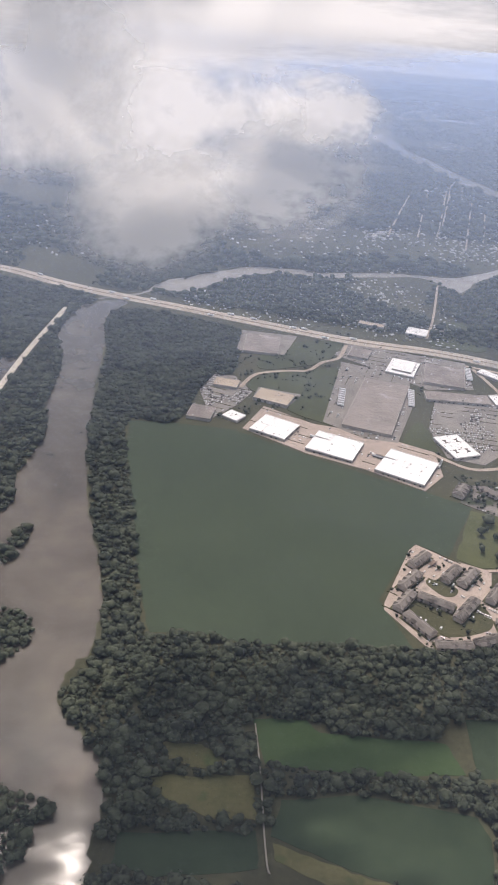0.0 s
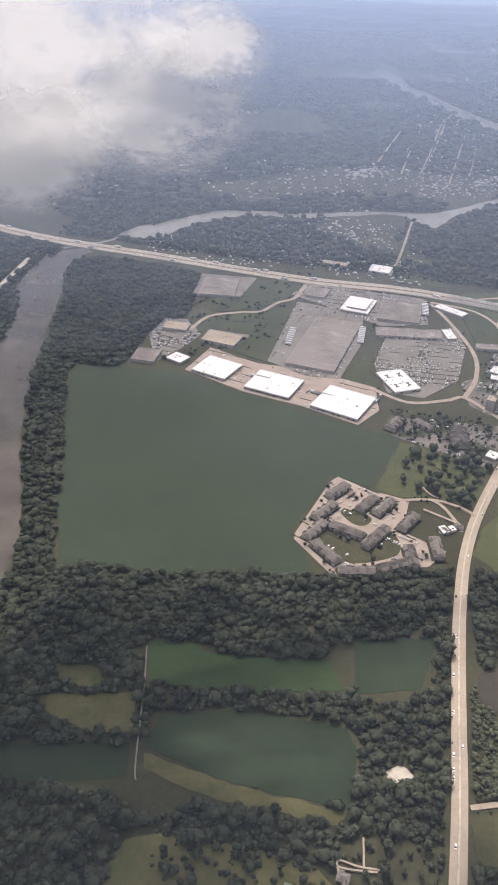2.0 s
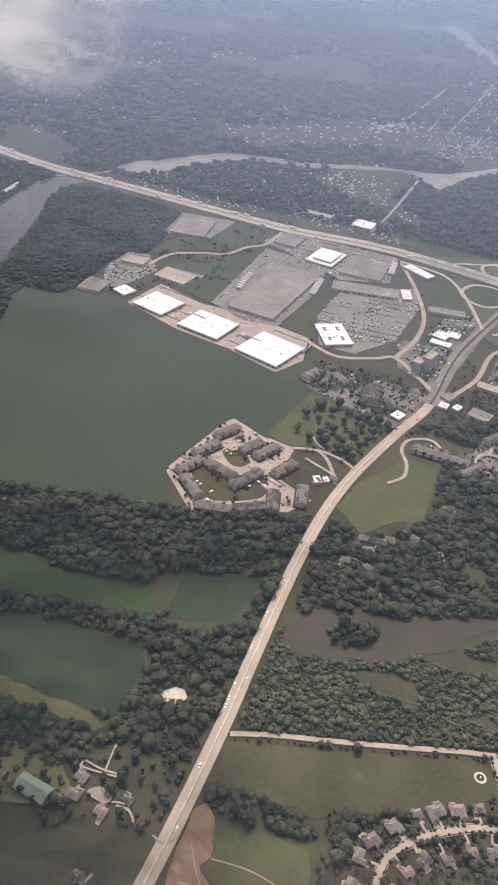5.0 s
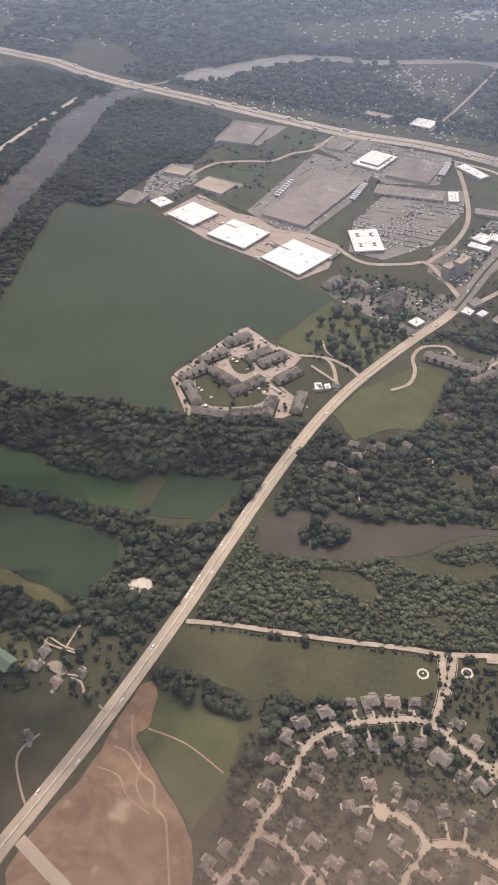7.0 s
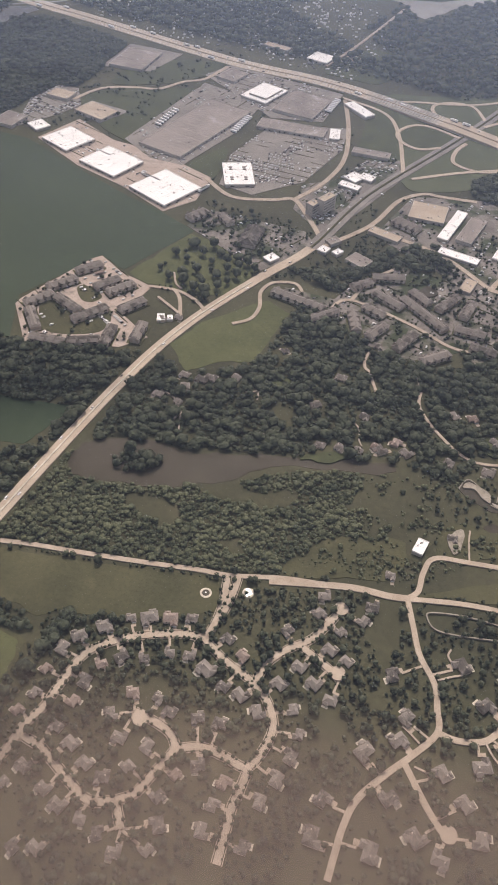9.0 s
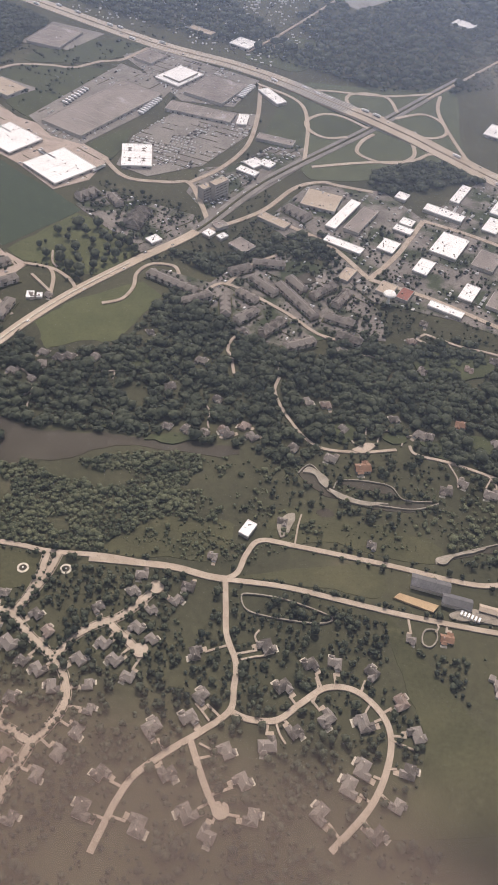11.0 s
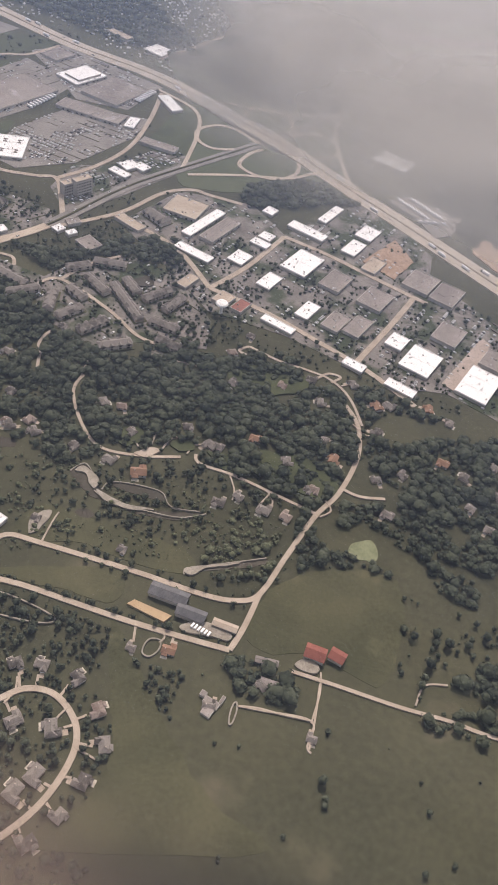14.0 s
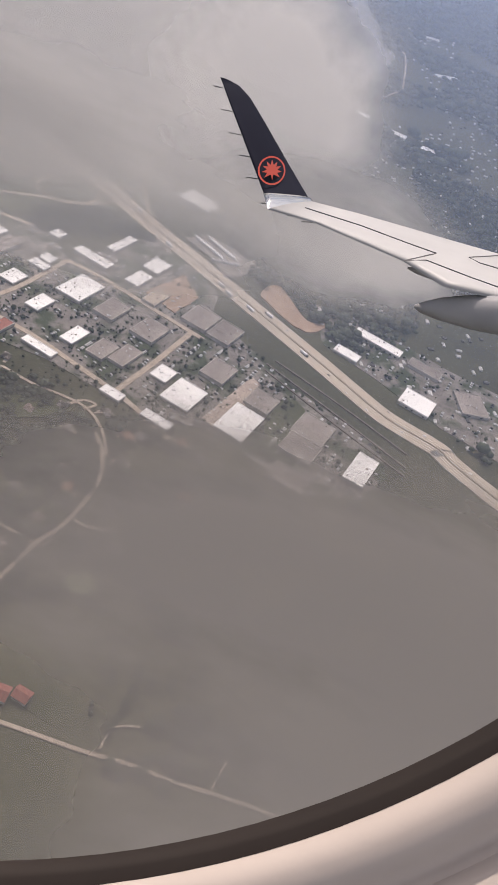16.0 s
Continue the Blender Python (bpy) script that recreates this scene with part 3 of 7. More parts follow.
for s in (-2.6, 2.6):
    off_line = upper + np.c_[-way[:, 1], way[:, 0]] * s
    road([tuple(q) for q in off_line[::3]] + [tuple(off_line[-1])], 3.7, 0.36, ASPHALT, "worn grey carriageway of the divided avenue", "avenue", keep=1.5)
v, f = ribbon(upper, 1.3, 1.25)
tagged(new("median", mesh_of("median", v, f, GRASS)), "narrow grass median of the divided avenue", "median", "", "structure")
v, f = ribbon(AVENUE[:60], 0.8, 1.0)
tagged(new("median", mesh_of("median", v, f, GRAVEL)), "narrow painted median of the avenue", "median", "", "structure")
road([(164, 174), (182, 177), (204, 179), (233, 182), (257, 185), (271, 186), (293, 191), (311, 193)], 2.3, 0.30, STREET, "pale two-lane country road along the scrub", keep=0.6)
road([(288, 188), (312, 193), (325, 195), (338, 195), (346, 196)], 3.2, 0.30, STREET, "pale two-lane country road along the scrub", keep=0.6)
for p in ([(259, 449), (285, 485), (299, 524), (315, 540), (328, 540), (353, 541)], [(18, 602), (31, 630), (58, 642), (77, 646), (92, 667), (108, 680), (119, 714)], [(160, 512), (185, 492), (214, 497), (228, 502), (243, 481), (255, 460)], [(228, 502), (243, 532), (251, 573), (245, 626), (233, 678)], [(368, 434), (406, 428), (443, 416), (476, 404), (507, 387)], [(392, 516), (425, 510), (465, 498), (497, 489)], [(368, 434), (381, 468), (392, 516)], [(468, 408), (479, 451), (488, 492)], [(287, 479), (332, 465), (368, 434)]):
    road(p, 3.5, 0.32, STREET, "pale concrete business street", keep=1.2)
HOME_ROADS = []
SUBURB = [[(270, 187), (272, 175), (272, 164), (270, 154)], [(275, 188), (275, 177), (273, 164)], [(270, 154), (262, 154), (249, 150), (237, 144), (227, 135), (223, 121), (221, 111), (217, 100), (227, 96), (241, 88), (249, 84), (256, 85), (264, 90), (268, 98), (273, 109)], [(273, 109), (269, 114), (260, 117), (254, 118)], [(273, 109), (282, 112), (291, 111), (300, 110), (305, 125), (300, 136), (292, 142), (281, 147), (270, 154)], [(300, 110), (299, 101), (298, 95), (298, 85), (298, 76)], [(259, 86), (264, 78)], [(217, 100), (214, 89), (208, 76)], [(294, 140), (296, 150), (303, 159), (311, 166), (317, 176), (320, 183)], [(307, 162), (315, 158), (322, 154), (325, 152)]]
for p in SUBURB:
    road(p, 2.7, 0.30, STREET, "pale winding residential street lined with small trees", keep=0.1)
    HOME_ROADS.append(ROADS[-1][0])
for line in HOME_ROADS:
    way = np.gradient(line, axis=0)
    way /= np.maximum(np.linalg.norm(way, axis=1, keepdims=True), 1e-6)
    for s in (-1.85, 1.85):
        v, f = ribbon(line + np.c_[-way[:, 1], way[:, 0]] * s, 0.28, 0.46)
        tagged(new("sidewalk", mesh_of("sidewalk", v, f, STREET)), "narrow pale footway beside a residential street", "footway", "", "structure")
for p in ([(346, 196), (350, 183), (354, 171), (361, 160), (363, 150), (364, 141), (356, 130), (348, 121), (339, 109), (336, 99), (335, 91), (334, 81)], [(364, 141), (372, 140), (382, 143), (389, 152), (397, 161), (408, 163), (419, 157), (424, 148), (424, 135), (420, 121), (410, 104)], [(353, 127), (363, 113), (370, 105)], [(346, 196), (350, 201), (351, 211), (355, 220), (370, 222), (413, 225), (443, 226), (457, 229), (465, 236), (470, 260), (476, 288), (483, 307), (486, 335), (481, 357), (471, 370)], [(347, 196), (371, 200), (395, 201), (419, 202), (443, 204), (462, 206)], [(462, 206), (464, 218), (465, 236)]):
    road(p, 2.4, 0.31, STREET, "pale winding country lane between large gardens", keep=0.8)
    HOME_ROADS.append(ROADS[-1][0])
for p in ([(337, 327), (338, 314), (351, 296), (367, 284), (387, 287), (405, 295)], [(411, 300), (415, 295), (433, 295), (456, 292), (477, 289)], [(464, 318), (474, 313), (483, 307)], [(484, 310), (493, 309), (505, 313)], [(483, 358), (472, 376), (459, 386), (445, 388), (428, 388), (408, 392)], [(306, 353), (304, 346), (305, 338), (308, 335), (311, 327), (314, 320)], [(451, 384), (456, 391), (463, 391), (459, 384)], [(408, 392), (404, 386), (409, 384)], [(488, 207), (506, 208), (532, 209), (552, 211), (566, 211), (596, 213), (610, 213), (633, 215), (655, 216)]):
    road(p, 1.6, 0.30, STREET, "narrow pale lane curving through the woods", keep=1.2)
for p in ([(277, 385), (287, 397), (324, 384), (349, 370), (368, 369)], [(287, 397), (295, 421), (307, 437)], [(167, 373), (184, 374), (198, 368), (206, 360)], [(183, 374), (189, 366), (194, 351)], [(225, 353), (234, 361), (236, 374), (233, 388), (238, 400), (251, 403), (257, 396)]):
    road(p, 2.2, 0.33, STREET, "pale access road of an apartment complex", keep=0.8)
for p in ([(228, 683), (269, 664), (286, 626), (297, 565)], [(428, 591), (405, 637), (384, 692), (382, 727)], [(262, 685), (289, 695), (337, 706), (381, 733)], [(304, 559), (337, 580), (372, 598), (386, 616), (400, 614)], [(334, 638), (310, 651), (294, 649), (284, 632), (290, 616), (304, 609), (320, 617)], [(351, 678), (340, 702), (322, 705), (307, 694), (310, 677), (328, 664), (342, 664)], [(351, 666), (371, 684), (388, 676), (394, 657), (385, 644), (365, 640), (351, 649)], [(339, 631), (332, 615), (332, 595), (349, 587), (365, 592), (374, 609), (369, 632)]):
    road(p, 3.1, 0.33, CONCRETE, "pale curved ramp of the cloverleaf junction", "ramp", keep=2.0)
road([(-182, 462), (-175, 510), (-172, 583), (-168, 651), (-158, 757)], 5.0, 0.3, GRAVEL, "straight pale railway embankment beside the river", "railway", keep=2.0)
for p in ([(362, 162), (367, 165), (371, 167), (371, 169), (367, 171), (365, 174), (366, 177)], [(358, 135), (354, 138), (351, 140)], [(393, 153), (394, 159), (392, 164)], [(357, 126), (363, 125), (367, 125)], [(424, 148), (431, 147), (433, 147)], [(434, 204), (436, 201), (435, 198)], [(473, 185), (483, 187), (501, 190), (502, 180), (504, 178)], [(501, 189), (501, 202), (499, 211)], [(381, 143), (384, 138), (387, 135)], [(370, 222), (369, 233), (369, 240)], [(431, 294), (436, 286), (437, 280)], [(451, 292), (455, 287), (454, 282)], [(415, 161), (413, 155), (414, 151)], [(582, 213), (584, 223), (586, 232)], [(538, 212), (540, 222), (549, 226)], [(113, 138), (111, 146), (111, 151), (118, 149), (126, 148)], [(126, 137), (131, 137), (136, 132)], [(153, 129), (148, 126), (144, 128)],
          [(205, 288), (213, 284), (216, 279), (220, 275), (221, 269), (223, 262)], [(220, 275), (218, 269), (216, 262)], [(247, 299), (254, 302), (260, 308), (268, 316), (267, 321)], [(254, 302), (255, 295)], [(307, 293), (310, 289), (311, 282), (313, 278)], [(259, 264), (263, 263), (265, 267), (264, 272)], [(334, 338), (337, 323)], [(388, 362), (380, 361), (375, 360)], [(375, 300), (380, 296), (384, 292)], [(395, 296), (396, 304), (402, 309)], [(389, 296), (388, 305)], [(407, 298), (408, 305), (411, 307)], [(478, 357), (487, 352), (492, 357)], [(465, 384), (470, 388)], [(127, 111), (123, 101), (130, 90), (140, 80)], [(128, 136), (133, 135), (136, 131)], [(120, 148), (121, 160)], [(108, 150), (113, 148), (125, 147)], [(500, 206), (502, 191), (503, 179)], [(473, 185), (480, 187), (488, 188), (500, 190)], [(478, 288), (482, 294), (478, 299)], [(452, 291), (450, 284)]):
    road(p, 0.75, 0.28, STREET, "narrow pale private driveway", "driveway", keep=0.1)
for p in ([(355, 189), (357, 192), (373, 194), (392, 192), (390, 188), (376, 185), (360, 184)], [(430, 194), (431, 198), (435, 199), (436, 195), (434, 191), (431, 191)], [(471, 181), (471, 185), (472, 186), (473, 183), (473, 178), (472, 177)]):
    road(p, 0.6, 0.27, SILT, "narrow pale loop of a path in grass", "track", closed=True, keep=0.3)
for p in ([(362, 264), (364, 269), (367, 271), (373, 266), (377, 259)], [(380, 260), (381, 265), (387, 268), (397, 270), (406, 270), (413, 264), (426, 267)], [(377, 258), (387, 255), (404, 257), (419, 260), (429, 267)], [(432, 232), (432, 235), (442, 242), (456, 251), (462, 255)]):
    road(p, 0.55, 0.22, SILT, "pale dried silt along a pond's edge", "silt", keep=0.2)
for p in ([(360, 231), (362, 237), (366, 239), (366, 229), (363, 224)], [(442, 208), (443, 212), (452, 213), (460, 213), (460, 210), (452, 209)], [(116, 139), (120, 142), (126, 139), (123, 136)]):
    patch("gravel_pad", p, 0.2, SILT, "pale gravel yard beside buildings", "gravel", ragged=0.8)
patch("meadow", [(31, 153), (48, 159), (74, 155), (103, 147), (102, 132), (32, 129)], 0.09, HAY, "yellowish mown meadow with scattered trees", "meadow", clear=False, ragged=1.5)
road([(33, 180), (32, 184), (31, 200), (30, 225), (28, 250)], 0.6, 0.24, SILT, "pale farm track between fields", "track", keep=1.0)
for p in ([(203, 745), (223, 809), (252, 925)], [(415, 1577), (370, 1405), (324, 1232)], [(417, 1423), (372, 1260), (329, 1101)], [(311, 1450), (268, 1300), (228, 1154)], [(433, 1395), (400, 1270), (366, 1150)], [(520, 1440), (552, 1440), (567, 1238), (556, 1200), (493, 982), (440, 860), (372, 715)], [(388, 1500), (345, 1330), (300, 1160)], [(355, 1500), (308, 1310), (270, 1150)]):
    road(p, 2.6, 0.4, STREET, "far pale town street", keep=2.0)
for p, mat in (([(384, 287), (386, 290), (389, 294), (395, 295), (393, 291), (390, 287)], STREET), ([(360, 360), (364, 364), (368, 361), (364, 357)], SILT), ([(440, 209), (449, 214), (459, 213.5), (455, 210), (451, 208), (442, 206.5)], SILT), ([(488, 210), (494, 216), (498, 212), (496, 209)], SILT)):
    patch("gravel_pad", p, 0.3, mat, "pale paved widening of a lane", "gravel", ragged=0.4)
for p in ([(285, 261), (292, 267), (308, 272), (309, 268), (296, 262)], [(243, 308), (265, 318), (269, 313), (263, 305)], [(407, 371), (423, 383), (446, 381), (446, 369), (424, 354), (408, 356)], [(437, 314), (449, 300), (477, 300), (480, 317), (459, 322)], [(255, 262), (258, 270), (268, 270), (270, 262)], [(370, 296), (378, 304), (384, 298), (378, 290)], [(398, 300), (402, 308), (408, 306), (406, 300)], [(415, 303), (430, 306), (440, 300), (425, 297)]):
    patch("lawn", p, 0.12, LAWN, "mown garden lawn in a woodland clearing", "lawn", clear=False, ragged=2.5)
for x, y in [(371, 106)] + [(324, 154), (320, 183), (257, 116)]:
    patch("turning_circle", [(x + 3.1 * math.cos(a), y + 3.1 * math.sin(a)) for a in np.arange(8) * math.pi / 4], 0.33, STREET, "round concrete turning circle at a street's end", "turning circle")


# lots, pans and tracks round the business park
patch("bare_lot", [(448, 515), (463, 555), (480, 533), (472, 505)], 0.10, DIRT_PALE, "graded tan bare lot beside a warehouse street", "bare earth", ragged=1.2, rounded=False)
patch("bare_lot", [(517, 571), (527, 591), (555, 559), (570, 569), (562, 548), (548, 546), (530, 558)], 0.10, DIRT_PALE, "strip of graded tan earth beside the motorway", "bare earth", ragged=1.5)
patch("truck_lot", [(447, 607), (461, 625), (504, 612), (500, 585), (489, 573), (472, 593)], 0.12, ASPHALT, "grey truck lot with rows of trailers", "parking lot", rounded=False)
patch("parking_lot", [(518, 414), (528, 447), (535, 470), (541, 466), (536, 424), (527, 410)], 0.13, PAVING, "pinkish concrete lot beside a white warehouse", "parking lot", rounded=False)
patch("lawn", [(552, 435), (561, 464), (577, 450), (570, 418), (561, 403)], 0.12, LAWN, "green lawn between warehouse lots", "lawn", clear=False)
for p in ([(540, 490), (594, 465), (640, 442)], [(540, 483), (591, 457), (640, 434)], [(545, 497), (594, 477), (640, 455)]):
    road(p, 0.9, 0.2, BALLAST, "brown railway track in a yard beside the motorway", "railway", keep=0.8)
patch("pond", [(325, 418), (331, 426), (337, 419), (329, 413)], 0.2, POND, "small dark pond between apartment buildings", "pond", ragged=0.6)
for p in ([(432, 233), (432, 236), (439, 240), (451, 247), (451, 246), (440, 239), (435, 233)], [(378, 259), (383, 258), (394, 257), (405, 259), (405, 258), (394, 254), (383, 255)], [(364, 265), (366, 269), (376, 265), (377, 259), (374, 260), (369, 265)]):
    patch("silt", p, 0.24, SILT, "pale dried silt bank of a shallow pond", "silt", ragged=0.7)
road([(177, 391), (182, 380), (187, 376)], 1.2, 0.3, STREET, "pale drive in a park meadow", "driveway", keep=0.4)
road([(176, 364), (185, 358), (195, 351)], 1.6, 0.3, STREET, "pale access road of an apartment complex", keep=0.5)


# ---- flat-roofed buildings ----
def hall(x, y, w, d, ang, h, roof, label, category="warehouse", name="warehouse", units=6, docks=0, seed=0):
    """Walls, roof deck within a parapet, plant on the roof, and dock doors."""
    r = random.Random(seed + int(x * 7 + y * 3))
    h *= 0.68 if h < 4 else 1.0
    ob = thing(name, pose(x, y, 0, 0, 0, ang), label, category, "business park buildings")
    a, b, t = w / 2, d / 2, 0.25
    part("wall", box_mesh("wall", -a, -b, -0.3, a, b, h, TILT_WALL), ob)
    part("roof", box_mesh("roof", -a + t, -b + t, h, a - t, b - t, h + 0.12, roof), ob)
    edge = {ROOF_WHITE: ROOF_WHITE}.get(roof, TILT_WALL)
    for x0, y0, x1, y1 in ((-a - 0.05, -b - 0.05, a + 0.05, -b + t), (-a - 0.05, b - t, a + 0.05, b + 0.05), (-a - 0.05, -b + t, -a + t, b - t), (a - t, -b + t, a + 0.05, b - t)):
        part("parapet", box_mesh("parapet", x0, y0, h - 0.4, x1, y1, h + 0.4, edge), ob)
    n = max(2, int(w / 9)) if roof is ROOF_WHITE or w > 40 else 1
    for i in range(1, n):
        u = -a + w * i / n
        part("roof_seam", box_mesh("roof_seam", u - 0.09, -b + t, h + 0.12, u + 0.09, b - t, h + 0.19, STEEL if roof is ROOF_WHITE else TILT_WALL), ob)
    for _ in range(units if roof is ROOF_WHITE else units * 2 // 3):
        u, v = r.uniform(-a + 1.5, a - 1.5), r.uniform(-b + 1.2, b - 1.2)
        s, q = r.uniform(0.22, 0.6), r.uniform(0.22, 0.5)
        part("roof_unit", box_mesh("roof_unit", u - s, v - q, h + 0.12, u + s, v + q, h + r.uniform(0.5, 0.95), ROOF_GREY if r.random() < 0.4 else STEEL, 0.06), ob)
    for i in range(docks):
        u = -a + (i + 0.7) * w / (docks + 0.4)
        part("dock_door", box_mesh("dock_door", u - 0.6, -b - 0.08, 0.3, u + 0.6, -b + 0.05, 1.4, DARK if i % 3 else STEEL), ob)
    m = max(2, int(d / 8)) if docks else 0
    for i in range(m):
        v = -b + (i + 0.5) * d / m
        part("window", box_mesh("window", a - 0.05, v - 1.4, 0.8, a + 0.06, v + 1.4, 1.5, DARK), ob)
    footprint(x, y, w, d, ang, 1.2)
    return ob


hall(263.7, 545.1, 11.8, 11.0, 58, 3.0, ROOF_WHITE, "long low warehouse with a bright white flat roof", units=4, docks=0, seed=1)
hall(262.3, 531.8, 15.7, 6.9, -17, 3.0, ROOF_WHITE, "long low warehouse with a bright white flat roof", units=4, docks=0, seed=2)
hall(260.7, 444.1, 6.6, 6.1, 68, 3.0, ROOF_WHITE, "long low warehouse with a bright white flat roof", units=3, docks=0, seed=3)
hall(230.5, 424.1, 8.2, 6.9, 55, 3.0, ROOF_WHITE, "long low warehouse with a bright white flat roof", units=3, docks=0, seed=4)
hall(248.1, 660.5, 29.0, 9.9, -43, 3.5, ROOF_WHITE, "long low warehouse with a bright white flat roof", units=7, docks=0, seed=5)
hall(196.0, 759.4, 21.0, 19.0, -18, 3.5, ROOF_WHITE, "long low warehouse with a bright white flat roof", units=8, docks=5, seed=6)
hall(269.8, 443.9, 6.5, 4.6, 57, 3.0, ROOF_WHITE, "long low warehouse with a bright white flat roof", units=3, docks=0, seed=7)
hall(348.1, 223.5, 8.1, 4.8, 75, 3.0, ROOF_WHITE, "long low warehouse with a bright white flat roof", units=3, docks=0, seed=8)
hall(44.5, 532.2, 29.2, 27.6, -28, 3.5, ROOF_WHITE, "long low warehouse with a bright white flat roof", units=12, docks=7, seed=9)
hall(88.3, 509.5, 35.9, 30.3, -24, 3.5, ROOF_WHITE, "long low warehouse with a bright white flat roof", units=12, docks=8, seed=10)
hall(138.0, 486.1, 36.4, 35.6, -28, 3.5, ROOF_WHITE, "long low warehouse with a bright white flat roof", units=12, docks=9, seed=11)
hall(13.2, 546.7, 14.1, 12.5, -35, 3.0, ROOF_WHITE, "long low warehouse with a bright white flat roof", units=5, docks=0, seed=12)
square_hall = hall(181.7, 521.6, 32.2, 21.4, -70, 3.5, ROOF_WHITE, "long low warehouse with a bright white flat roof", units=12, docks=8, seed=13)
for u in (-7.5, 7.5):
    for w in (-5.0, 5.0):
        for dx, dy, a, b in ((-1.7, 0.0, 0.5, 1.3), (1.7, 0.0, 0.5, 1.3), (0.0, 0.0, 1.2, 0.4)):
            part("roof_unit", box_mesh("roof_unit", u + dx - a, w + dy - b, 2.5, u + dx + a, w + dy + b, 3.1, ROOF_GREY, 0.06), square_hall)
tier_hall = hall(165.3, 664.7, 33.8, 25.5, 69, 3.5, ROOF_WHITE, "long low warehouse with a bright white flat roof", units=12, docks=8, seed=14)
part("upper_block", box_mesh("upper_block", -11.5, -9.5, 2.5, 13.0, 8.0, 4.0, TILT_WALL), tier_hall)
part("upper_roof", box_mesh("upper_roof", -11.7, -9.7, 4.0, 13.2, 8.2, 4.25, ROOF_WHITE), tier_hall)
hall(338.8, 500.4, 41.1, 7.4, 75, 3.5, ROOF_WHITE, "long low warehouse with a bright white flat roof", units=7, docks=10, seed=15)
hall(345.8, 463.9, 26.7, 7.4, -15, 3.0, ROOF_WHITE, "long low warehouse with a bright white flat roof", units=5, docks=0, seed=16)
hall(374.0, 473.6, 13.9, 11.1, 75, 3.0, ROOF_WHITE, "long low warehouse with a bright white flat roof", units=5, docks=0, seed=17)
hall(373.8, 541.0, 9.2, 8.2, 75, 3.0, ROOF_WHITE, "long low warehouse with a bright white flat roof", units=4, docks=0, seed=18)
hall(413.6, 560.6, 27.0, 6.8, 75, 3.0, ROOF_WHITE, "long low warehouse with a bright white flat roof", units=5, docks=0, seed=19)
hall(404.7, 529.3, 28.1, 9.0, -15, 3.5, ROOF_WHITE, "long low warehouse with a bright white flat roof", units=6, docks=0, seed=20)
hall(381.8, 507.5, 9.0, 8.5, -15, 3.0, ROOF_WHITE, "long low warehouse with a bright white flat roof", units=4, docks=0, seed=21)
hall(380.5, 497.2, 12.7, 7.2, -15, 3.0, ROOF_WHITE, "long low warehouse with a bright white flat roof", units=4, docks=0, seed=22)
hall(412.4, 488.7, 26.9, 18.3, 75, 3.5, ROOF_WHITE, "long low warehouse with a bright white flat roof", units=10, docks=6, seed=23)
hall(399.0, 458.3, 16.6, 9.7, 75, 3.0, ROOF_WHITE, "long low warehouse with a bright white flat roof", units=5, docks=0, seed=24)
hall(443.7, 550.0, 17.8, 12.4, 75, 3.0, ROOF_WHITE, "long low warehouse with a bright white flat roof", units=6, docks=0, seed=25)
hall(438.8, 526.0, 19.0, 10.3, 75, 3.0, ROOF_WHITE, "long low warehouse with a bright white flat roof", units=5, docks=0, seed=26)
hall(429.3, 440.6, 17.2, 8.9, 75, 3.0, ROOF_WHITE, "long low warehouse with a bright white flat roof", units=5, docks=0, seed=27)
hall(417.1, 418.4, 21.5, 6.0, -15, 3.0, ROOF_WHITE, "long low warehouse with a bright white flat roof", units=4, docks=0, seed=28)
hall(486.5, 438.0, 13.7, 10.9, 75, 3.0, ROOF_WHITE, "long low warehouse with a bright white flat roof", units=5, docks=0, seed=29)
hall(503.1, 426.1, 23.8, 18.7, 75, 3.5, ROOF_WHITE, "long low warehouse with a bright white flat roof", units=9, docks=5, seed=30)
hall(467.5, 404.0, 13.2, 6.9, -15, 3.0, ROOF_WHITE, "long low warehouse with a bright white flat roof", units=4, docks=0, seed=31)
hall(496.3, 396.9, 18.0, 6.8, -15, 3.0, ROOF_WHITE, "long low warehouse with a bright white flat roof", units=4, docks=0, seed=32)
hall(184.5, 345.0, 4.2, 6.0, 20, 2.4, ROOF_WHITE, "white clubhouse of an apartment complex", "clubhouse", "clubhouse", units=1, seed=75)
hall(189.5, 346.5, 3.2, 4.2, 20, 2.0, ROOF_WHITE, "white clubhouse of an apartment complex", "clubhouse", "clubhouse", units=1, seed=76)
for x, y, w, a in ((134, 376, 6, 46), (157, 369, 6, 50)):
    port = thing("carport", pose(x, y, 0, 0, 0, a), "long low carport with a brown roof", "carport", "carports")
    part("roof", box_mesh("roof", -w / 2, -1.2, 1.5, w / 2, 1.2, 1.75, SHINGLE_B), port)
    for u in (-w / 2 + 0.3, w / 2 - 0.3):
        for t in (-1.0, 1.0):
            part("post", box_mesh("post", u - 0.08, t - 0.08, -0.2, u + 0.08, t + 0.08, 1.5, STEEL), port)
hall(530.0, 1059.0, 20.0, 12.0, -20, 3.5, ROOF_WHITE, "long low warehouse with a bright white flat roof", units=4, docks=0, seed=80)
hall(576.0, 1037.0, 26.0, 12.0, -5, 3.5, ROOF_WHITE, "long low warehouse with a bright white flat roof", units=4, docks=0, seed=81)
hall(609.0, 1024.0, 32.0, 12.0, 10, 3.5, ROOF_WHITE, "long low warehouse with a bright white flat roof", units=4, docks=0, seed=82)
